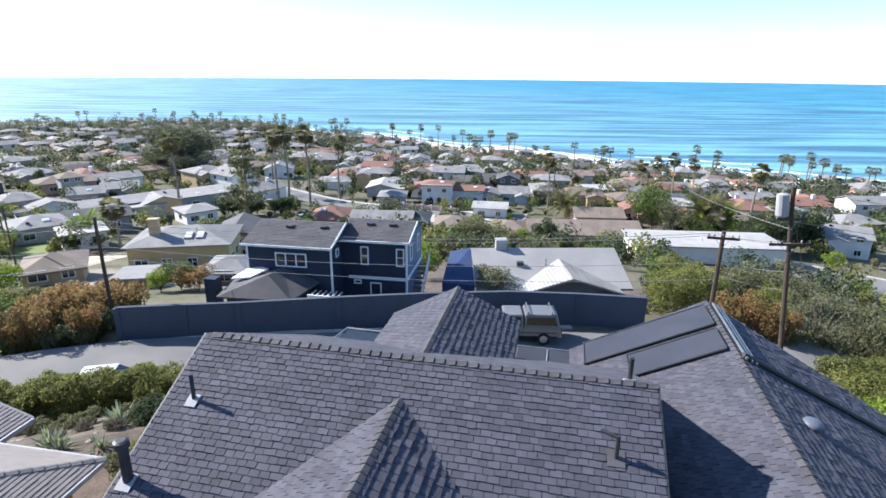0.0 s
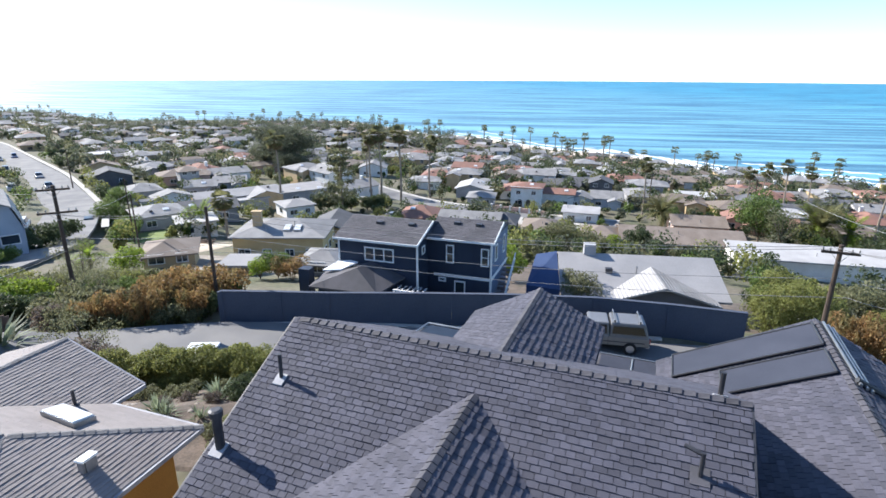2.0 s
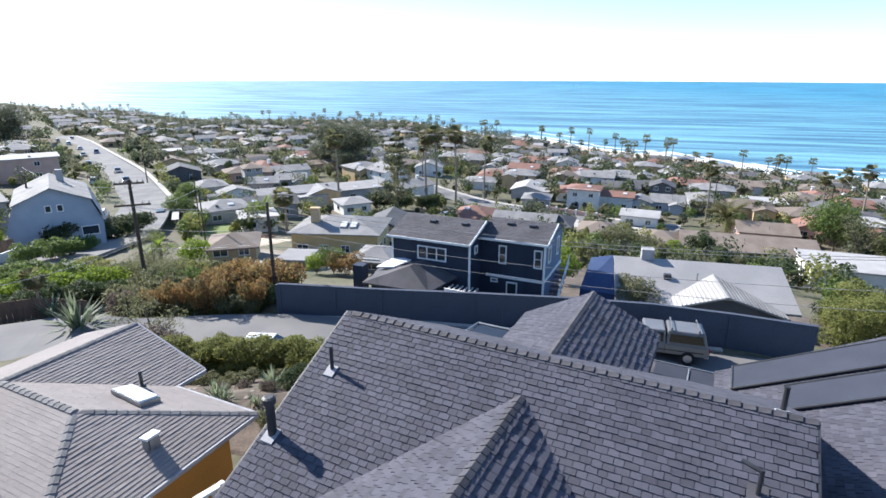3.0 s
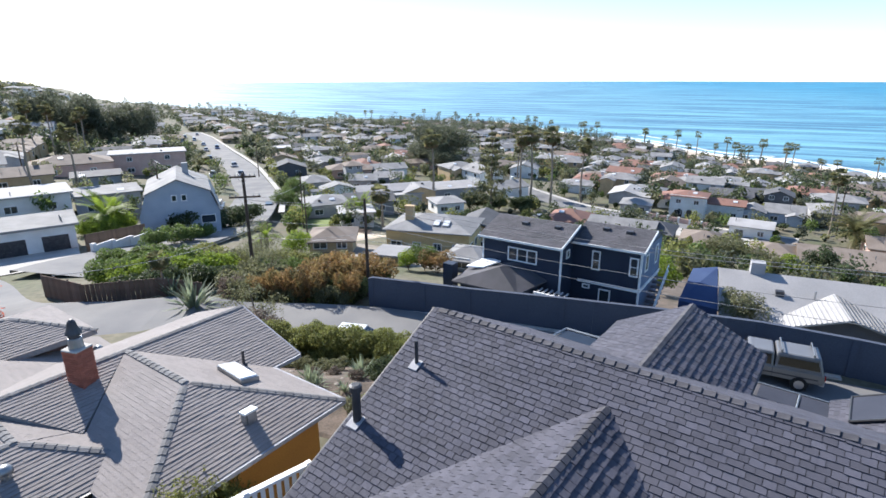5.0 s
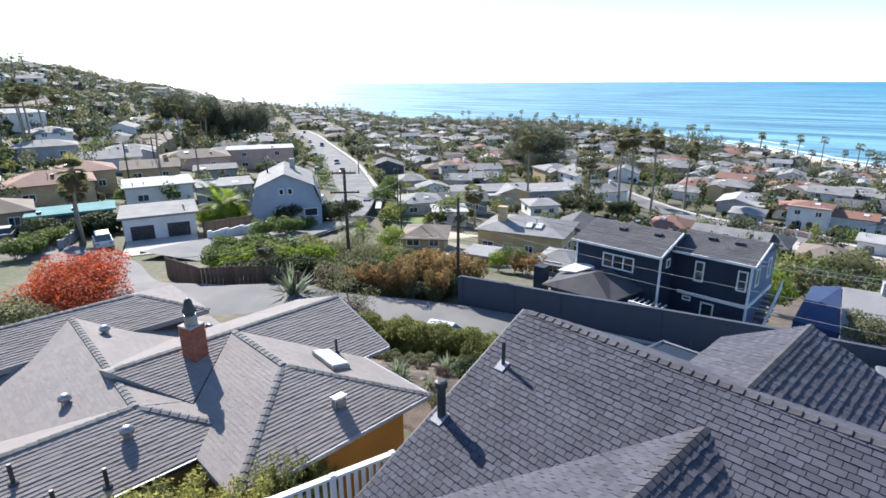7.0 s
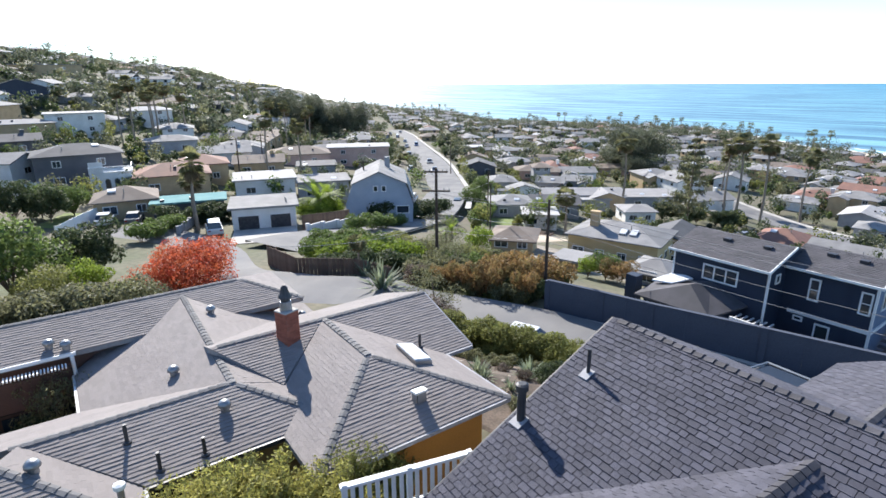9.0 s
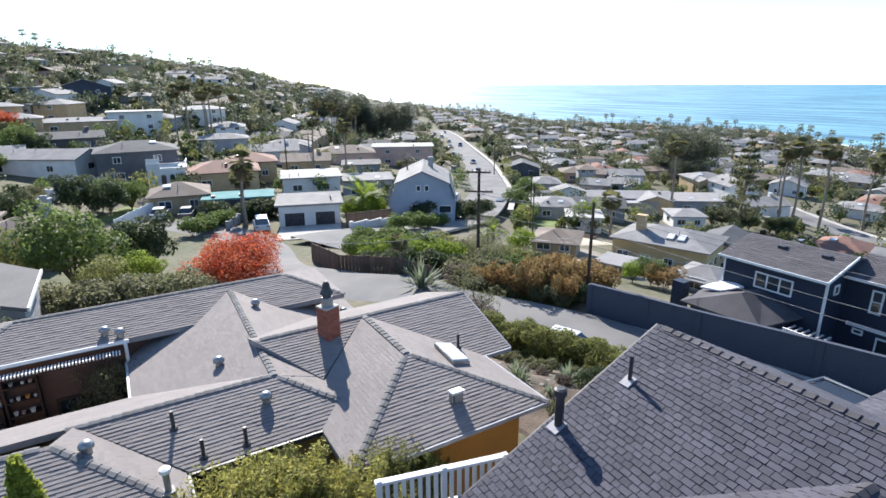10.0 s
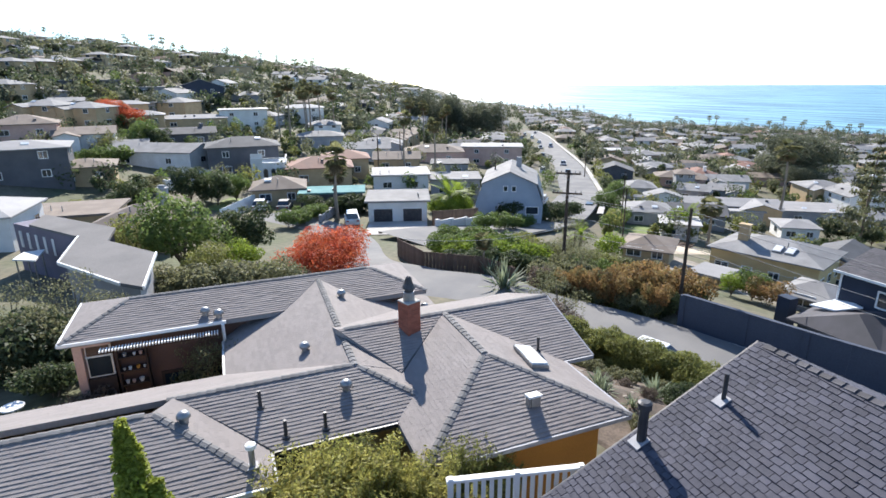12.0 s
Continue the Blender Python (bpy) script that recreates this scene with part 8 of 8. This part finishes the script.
# the silver pickup with a camper shell beside the wall
truck = thing("pickup_truck", "silver pickup truck with a camper shell and roof bars", "pickup truck", pose(4.2, 29.55, 0.05, 0, 0, 178.5))
SILVER = PAINTS[2]
PUTTY = paint("silver_tan_paint", (0.20, 0.185, 0.17))
TINT = glass("tinted_glass", (0.012, 0.013, 0.016), 0.12)
prof = [(-2.65, 0.5), (-2.68, 0.7), (-2.62, 1.06), (1.15, 1.08), (2.3, 1.0), (2.6, 0.86), (2.7, 0.5)]
part("body", Geo().prism([(x, -0.92, z) for x, z in prof], (0, 1.84, 0)), PUTTY, truck, bevel=0.07)


def cabin(name, x0, x1, xr0, xr1, z0, z1, k, inset, mat, bevel=0.08):
    """A box that narrows to its top, on the truck."""
    g = Geo()
    g.v = [(x0, -k, z0), (x1, -k, z0), (x1, k, z0), (x0, k, z0), (xr0, -k + inset, z1), (xr1, -k + inset, z1), (xr1, k - inset, z1), (xr0, k - inset, z1)]
    g.f = [(3, 2, 1, 0), (0, 1, 5, 4), (1, 2, 6, 5), (2, 3, 7, 6), (3, 0, 4, 7), (4, 5, 6, 7)]
    return part(name, g, mat, truck, bevel=bevel)


cabin("shell", -2.62, -0.52, -2.4, -0.56, 1.0, 1.80, 0.88, 0.14, SILVER)
cabin("cab", -0.5, 1.35, -0.46, 0.62, 1.0, 1.76, 0.88, 0.17, SILVER)
for s in (-1, 1):
    part("shell_window", Geo().prism([(-2.42, s * 0.862, 1.2), (-0.66, s * 0.862, 1.2), (-0.70, s * 0.79, 1.62), (-2.28, s * 0.79, 1.62)], (0, s * 0.012, 0)), TINT, truck, "long dark side window")
    part("cab_window", Geo().prism([(-0.36, s * 0.862, 1.16), (0.98, s * 0.862, 1.16), (0.56, s * 0.765, 1.64), (-0.34, s * 0.765, 1.64)], (0, s * 0.012, 0)), TINT, truck, "dark cab window")
    part("door_line", Geo().box(-0.47, -0.45, s * 0.925 - 0.006, s * 0.925 + 0.006, 0.55, 1.06), METAL_DARK, truck)
    part("mirror", Geo().box(0.86, 1.0, s * 0.98 - 0.09, s * 0.98 + 0.09, 1.12, 1.28), METAL_GREY, truck, bevel=0.02)
    part("side_trim", Geo().box(-2.4, 2.4, s * 0.925 - 0.008, s * 0.925 + 0.008, 0.72, 0.78), METAL_DARK, truck)
    part("bumper", Geo().box(2.6 * s - 0.08, 2.6 * s + 0.14, -0.9, 0.9, 0.46, 0.62), RIM, truck, bevel=0.03)
    part("tail_light", Geo().box(-2.69, -2.64, s * 0.8 - 0.08, s * 0.8 + 0.08, 0.72, 1.0), LAMP_RED, truck)
    part("headlight", Geo().box(2.6, 2.7, s * 0.66 - 0.16, s * 0.66 + 0.16, 0.68, 0.84), LAMP_CLEAR, truck)
part("windscreen", Geo().prism([(1.27, -0.74, 1.14), (1.27, 0.74, 1.14), (0.68, 0.64, 1.68), (0.68, -0.64, 1.68)], (0.02, 0, 0.012)), TINT, truck, "dark windscreen")
for x in (-0.75, -2.1):
    part("roof_bar", Geo().tube((x, -0.74, 1.95), (x, 0.74, 1.95), 0.028, k=6), METAL_GREY, truck)
    for y in (-0.66, 0.66):
        part("bar_foot", Geo().box(x - 0.05, x + 0.05, y - 0.04, y + 0.04, 1.76, 1.95), METAL_GREY, truck, bevel=0.01)
for x in (-1.65, 1.75):
    for y in (-0.86, 0.86):
        wheel(truck, x, y, 0.37, 0.22)

# ---- utility poles and wires ----
def pole(x, y, h, arms=((0.4, 2.4),), turn=0, z=None, lean=0.0, r=0.15, can=False, side=0.0):
    z = height(x, y) - 0.3 if z is None else z
    t = thing("utility_pole", "weathered wooden utility pole with crossarms and insulators", "utility pole", pose(x, y, z, lean, side, turn), "utility poles")
    part("mast", Geo().tube((0, 0, 0), (0, 0, h), r, r * 0.72, 10), WOOD_POLE, t)
    for drop, ln in arms:
        a = part("crossarm", Geo().box(-ln / 2, ln / 2, -0.2, -0.09, h - drop - 0.13, h - drop), WOOD_POLE, t, bevel=0.01)
        for k in (-0.46, -0.28, 0.28, 0.46):
            part("insulator", Geo().lathe(k * ln, -0.145, [(h - drop, 0.03), (h - drop + 0.1, 0.05), (h - drop + 0.16, 0.025)], 8), CERAMIC, a)
        part("brace", Geo().tube((-ln * 0.25, -0.12, h - drop - 0.08), (0, -0.12, h - drop - 0.6), 0.015, k=4).tube((ln * 0.25, -0.12, h - drop - 0.08), (0, -0.12, h - drop - 0.6), 0.015, k=4), METAL_GREY, a)
    if can:
        c = part("transformer", Geo().lathe(-0.42, 0, [(h - 1.45, 0.24), (h - 1.4, 0.29), (h - 0.35, 0.29), (h - 0.3, 0.18)], 14), STUCCO_GREY, t, "pale grey transformer can")
        part("bushing", Geo().lathe(-0.42, 0, [(h - 0.3, 0.04), (h - 0.1, 0.05)], 8), CERAMIC, c)
        part("bracket", Geo().box(-0.24, 0, -0.05, 0.05, h - 1.0, h - 0.9), METAL_GREY, t)
    return t


pole(-31.1, 30.9, 9.1, ((0.2, 1.9), (1.75, 2.3)), 38, -1.3)
pole(-20.6, 31.4, 7.3, (), 0, -0.6, r=0.13)
pole(-60.2, 72.2, 10.6, (), 0, r=0.11)
pole(-69.8, 53, 8.9, ((0.3, 2.2),), 40)
pole(-46.1, 55.9, 8.6, (), 30, r=0.1)
pole(14.9, 28.1, 7.3, ((0.3, 1.6),), -14, -0.2, 0, 0.15)
pole(18, 26, 10.2, ((1.5, 1.3), (2.8, 1.8)), -20, -0.3, 0, 0.14, True, -6.0)
pole(29.1, 143.1, 11.3, ((0.3, 2.0),), 0)
pole(49, 130.6, 12.2, (), 0)
pole(-120, 62, 9, ((0.3, 2.2),), 60)
pole(-107, 50, 9, (), 60)
pole(-106.3, 110.9, 9.8, (), 60)


def wire(a, b, sag=0.5, r=0.014, label="thin grey overhead wire between poles"):
    a, b = Vector(a), Vector(b)
    cu = bpy.data.curves.new("wire", "CURVE")
    cu.dimensions, cu.bevel_depth, cu.bevel_resolution = "3D", r, 1
    sp = cu.splines.new("POLY")
    n = 18
    sp.points.add(n)
    for i in range(n + 1):
        f = i / n
        p = a.lerp(b, f) - Vector((0, 0, sag * 4 * f * (1 - f)))
        sp.points[i].co = (*p, 1)
    cu.materials.append(WIRE)
    ob = new("wire", cu)
    tagged(ob, label, "wire", "overhead wires")


# lines along the street from pole to pole
TOP_L, TOP_N, TOP_R, TOP_T = (-30.8, 30.6), (-20.6, 31.4), (14.9, 28.1), (17.2, 26.0)
for k, (z0, z1, z2) in enumerate(((5.9, 6.5, 7.0), (5.9, 6.1, 6.9), (4.4, 4.9, 5.4), (2.9, 4.2, 4.4))):
    o = (k - 1) * 0.4
    wire((TOP_L[0] + o, TOP_L[1], z0), (TOP_N[0], TOP_N[1], z1), 0.25)
    wire((TOP_N[0], TOP_N[1], z1), (TOP_R[0] + o, TOP_R[1], z2), 0.7)
    wire((TOP_R[0] + o, TOP_R[1], z2), (TOP_T[0] + o, TOP_T[1], z2 + 0.2), 0.15)
wire((-30.8, 30.6, 3.4), (-24.0, 12.6, 6.8), 0.5)
wire((-20.6, 31.4, 3.6), (-8.0, 41.0, 2.2), 0.3)
wire((-30.8, 30.6, 7.4), (-66.5, 50.5, 4.0), 0.9)
wire((-30.8, 30.6, 5.9), (-37.6, 45.6, 4.0), 0.4)
wire((17.1, 26.0, 9.7), (50, 18, 9.5), 1.0)
wire((17.1, 26.0, 8.2), (50, 18, 8.0), 1.0)
wire((17.1, 26.0, 8.4), (24, 33, 0.2), 0.0, 0.009)
wire((17.1, 26.0, 7.8), (36, 96, 1.0), 1.2)

# ---- roof fittings of the grey neighbour ----
def nb_z(a, b):
    """Height of the neighbour's roof over the plan point."""
    best = 5.0
    p = Vector(nb(a, b, 0))
    for outline, _ in n_faces:
        pts = face_turned([Vector(q) for q in outline])
        if all((pts[(i + 1) % len(pts)] - pts[i]).xy.to_3d().cross((p - pts[i]).xy.to_3d()).z >= -1e-4 for i in range(len(pts))):
            nr = (pts[1] - pts[0]).cross(pts[2] - pts[1]).normalized()
            best = max(best, pts[0].z - ((p.x - pts[0].x) * nr.x + (p.y - pts[0].y) * nr.y) / nr.z)
    return best


def nb_vent(a, b, kind):
    z = nb_z(a, b)
    x, y, _ = nb(a, b, 0)
    if kind == "mushroom":
        t = thing("roof_vent", "small round galvanised attic vent on the grey roof", "roof vent", pose(x, y, z, 0, 0, 0), "attic vents")
        part("collar", Geo().lathe(0, 0, [(-0.15, 0.11), (0.16, 0.11)], 12), METAL_GREY, t)
        part("dome", Geo().lathe(0, 0, [(0.12, 0.13), (0.14, 0.17), (0.22, 0.16), (0.29, 0.10), (0.31, 0.02)], 12), METAL_GREY, t, smooth=True)
    elif kind == "pipe":
        t = thing("roof_vent", "plain grey vent pipe standing on the grey roof", "roof vent", pose(x, y, z, 0, 0, 0), "vent pipes")
        part("pipe", Geo().lathe(0, 0, [(-0.2, 0.045), (0.5, 0.045)], 10), METAL_DARK, t)
        part("flashing", Geo().lathe(0, 0, [(-0.1, 0.12), (0.03, 0.1), (0.06, 0.05)], 10), METAL_DARK, t)
    else:
        t = thing("roof_vent", "white capped vent flue on the grey roof", "roof vent", pose(x, y, z, 0, 0, 0), "vent pipes")
        part("pipe", Geo().lathe(0, 0, [(-0.2, 0.07), (0.55, 0.07)], 10), METAL_GREY, t)
        part("cap", Geo().lathe(0, 0, [(0.5, 0.07), (0.53, 0.12), (0.62, 0.12), (0.65, 0.05)], 12), WHITE_PAINT, t)
        part("flashing", Geo().box(-0.13, 0.13, -0.13, 0.13, -0.12, 0.06), FLASHING, t)
    return t


for a, b, k in ((10.56, 10.25, "mushroom"), (10.12, 10.03, "mushroom"), (7.61, 6.29, "mushroom"), (5.71, 9.7, "mushroom"), (6.91, 3.37, "mushroom"), (10.95, 3.09, "mushroom"), (9.51, 1.41, "flue"), (9.17, 3.36, "pipe"), (8.67, 2.33, "pipe"), (7.69, 2.31, "pipe"), (0.65, 3.67, "pipe"), (2.3, 9.8, "mushroom")):
    nb_vent(a, b, k)
# sheet-metal hooded vent on the hip end
x, y, _ = nb(2.46, 0.93, 0)
hv = thing("roof_vent", "galvanised hooded vent on two short legs", "roof vent", pose(x, y, nb_z(2.46, 0.93), 0, 0, 80), "attic vents")
part("duct", Geo().box(-0.11, 0.11, -0.11, 0.11, -0.1, 0.3), METAL_GREY, hv)
part("hood", Geo().prism([(-0.19, -0.14, 0.36), (0.19, -0.14, 0.36), (0.19, 0.14, 0.32), (-0.19, 0.14, 0.32)], (0, 0, -0.06)), WHITE_PAINT, hv, "pale metal hood")
for sx in (-0.15, 0.15):
    part("leg", Geo().box(sx - 0.03, sx + 0.03, -0.08, 0.08, -0.1, 0.34), METAL_GREY, hv)
# pale skylight
skl = thing("skylight", "flat white domed skylight on the grey roof", "skylight")
pts = face_turned([Vector(nb(a, b, nb_z(a, b))) + Vector((0, 0, 0.14)) for a, b in ((1.62, 3.55), (0.95, 3.65), (1.1, 2.3), (1.78, 2.15))])
part("curb", Geo().prism(pts, (0, 0, -0.2)), METAL_GREY, skl)
cen = sum(pts, Vector()) / 4
part("dome", Geo().prism([cen + (p - cen) * 0.93 + Vector((0, 0, 0.05)) for p in pts], (0, 0, -0.1)), SKYLIGHT_MAT, skl, bevel=0.02)


# ---- fences, walls and small garden things ----
def plank_fence(a, b, h, mat, label, name="fence", step=0.3, z0=None, post=True):
    """An upright board fence that follows the ground from a to b."""
    t = thing(name, label, "fence")
    d = Vector((b[0] - a[0], b[1] - a[1], 0))
    n = max(1, int(d.length / step))
    ang = math.degrees(math.atan2(d.y, d.x))
    me = Geo().box(0.01, step - 0.012, -0.02, 0.02, -0.4, h).mesh("board", mat)
    for i in range(n):
        x, y = a[0] + d.x * i / n, a[1] + d.y * i / n
        o = new("board", me)
        o.parent = t
        o.matrix_basis = pose(x, y, height(x, y) if z0 is None else z0, 0, 0, ang)
        if i % 8 == 0 and post:
            p = part("post", Geo().box(-0.05, 0.05, 0.02, 0.12, -0.4, h + 0.06), mat, t)
            p.matrix_basis = o.matrix_basis.copy()
    return t


plank_fence((-71.5, 11.7), (-92, 24.9), 1.7, WHITE_PAINT, "white painted board fence running up a garden", step=0.5)
plank_fence((-58.6, 34.8), (-60.5, 43.2), 1.9, WOOD_FENCE, "brown wooden board fence beside the garage")
plank_fence((-43, 21.8), (-36, 20.4), 1.7, WOOD_FENCE, "dark brown wooden fence along the bend")
plank_fence((-36, 20.4), (-29.5, 24.6), 1.6, WOOD_FENCE, "dark brown wooden fence beneath scrub")


def block_wall(a, b, h, mat, label, thick=0.2, caps_mat=None):
    t = thing("garden_wall", label, "wall")
    d = Vector((b[0] - a[0], b[1] - a[1], 0))
    n = max(1, int(d.length / 2.4))
    ang = math.degrees(math.atan2(d.y, d.x))
    q = d.length / n
    for i in range(n):
        x, y = a[0] + d.x * i / n, a[1] + d.y * i / n
        m = pose(x, y, height(x, y), 0, 0, ang)
        p = part("panel", Geo().box(0, q, -thick / 2, thick / 2, -0.8, h), mat, t)
        p.matrix_basis = m
        c = part("pillar", Geo().box(-0.22, 0.22, -thick, thick, -0.8, h + 0.25), caps_mat or mat, t)
        c.matrix_basis = m
    return t


block_wall((-71.3, 85.8), (-69.5, 93.1), 1.5, STUCCO_WHITE, "white garden wall behind a lawn")
block_wall((-56.2, 34), (-57.8, 43.5), 1.0, STUCCO_WHITE, "low white retaining wall beneath the brown fence")
block_wall((-10.3, 138.2), (4.2, 133.2), 1.5, STUCCO_PINK, "pink garden wall with pillars before the white house", 0.25, STUCCO_WHITE)
block_wall((-66, 22.6), (-72.5, 27), 1.0, STUCCO_GREY, "grey garden wall along the street")
block_wall((-97, 8), (-112, 20), 1.6, STUCCO_WHITE, "white garden wall on the hillside")
block_wall((-19.8, 88.9), (-3.1, 91.6), 1.5, STUCCO_WHITE, "white garden wall behind the dark blue house")

# planks and rubble lying in the sandy yard
yrng = random.Random(8)
for i in range(9):
    x, y = -52.5 + 6.5 * yrng.random(), 63.0 + 13 * yrng.random()
    heap = thing("timber_pile", "pile of weathered planks lying on bare sand", "timber pile", pose(x, y, height(x, y) + 0.12, 0, 0, yrng.uniform(0, 180)), "timber piles")
    for k in range(4):
        b = part("plank", Geo().box(-1.5, 1.5, -0.12, 0.12, 0, 0.09), WOOD_FENCE, heap)
        b.matrix_basis = pose(yrng.uniform(-0.3, 0.3), -0.45 + 0.3 * k, 0.02 + 0.09 * (k % 2), 0, 0, yrng.uniform(-9, 9))

# rocks in the gravel garden
STONE = material("garden_stone", (0.30, 0.26, 0.22), (0.2, 0.17, 0.145), 0.9, 3, 20, 0.5, vary=0.2)
for i in range(26):
    x, y = -17.5 + 8.5 * fill.random(), 14.8 + 3.4 * fill.random()
    r = fill.uniform(0.06, 0.17)
    bm = bmesh.new()
    bmesh.ops.create_icosphere(bm, subdivisions=2, radius=r)
    for v in bm.verts:
        v.co *= 1 + 0.35 * noise.noise(v.co * (2.2 / r) + Vector((i, 0, 0)))
        v.co.z *= 0.4
    me = bpy.data.meshes.new("rock")
    bm.to_mesh(me)
    bm.free()
    me.materials.append(STONE)
    ob = new("rock", me)
    ob.matrix_basis = pose(x, y, height(x, y) + 0.02 + r * 0.15, 0, 0, i * 40)
    tagged(ob, "pale rough garden rock on gravel", "rock", "garden rocks")
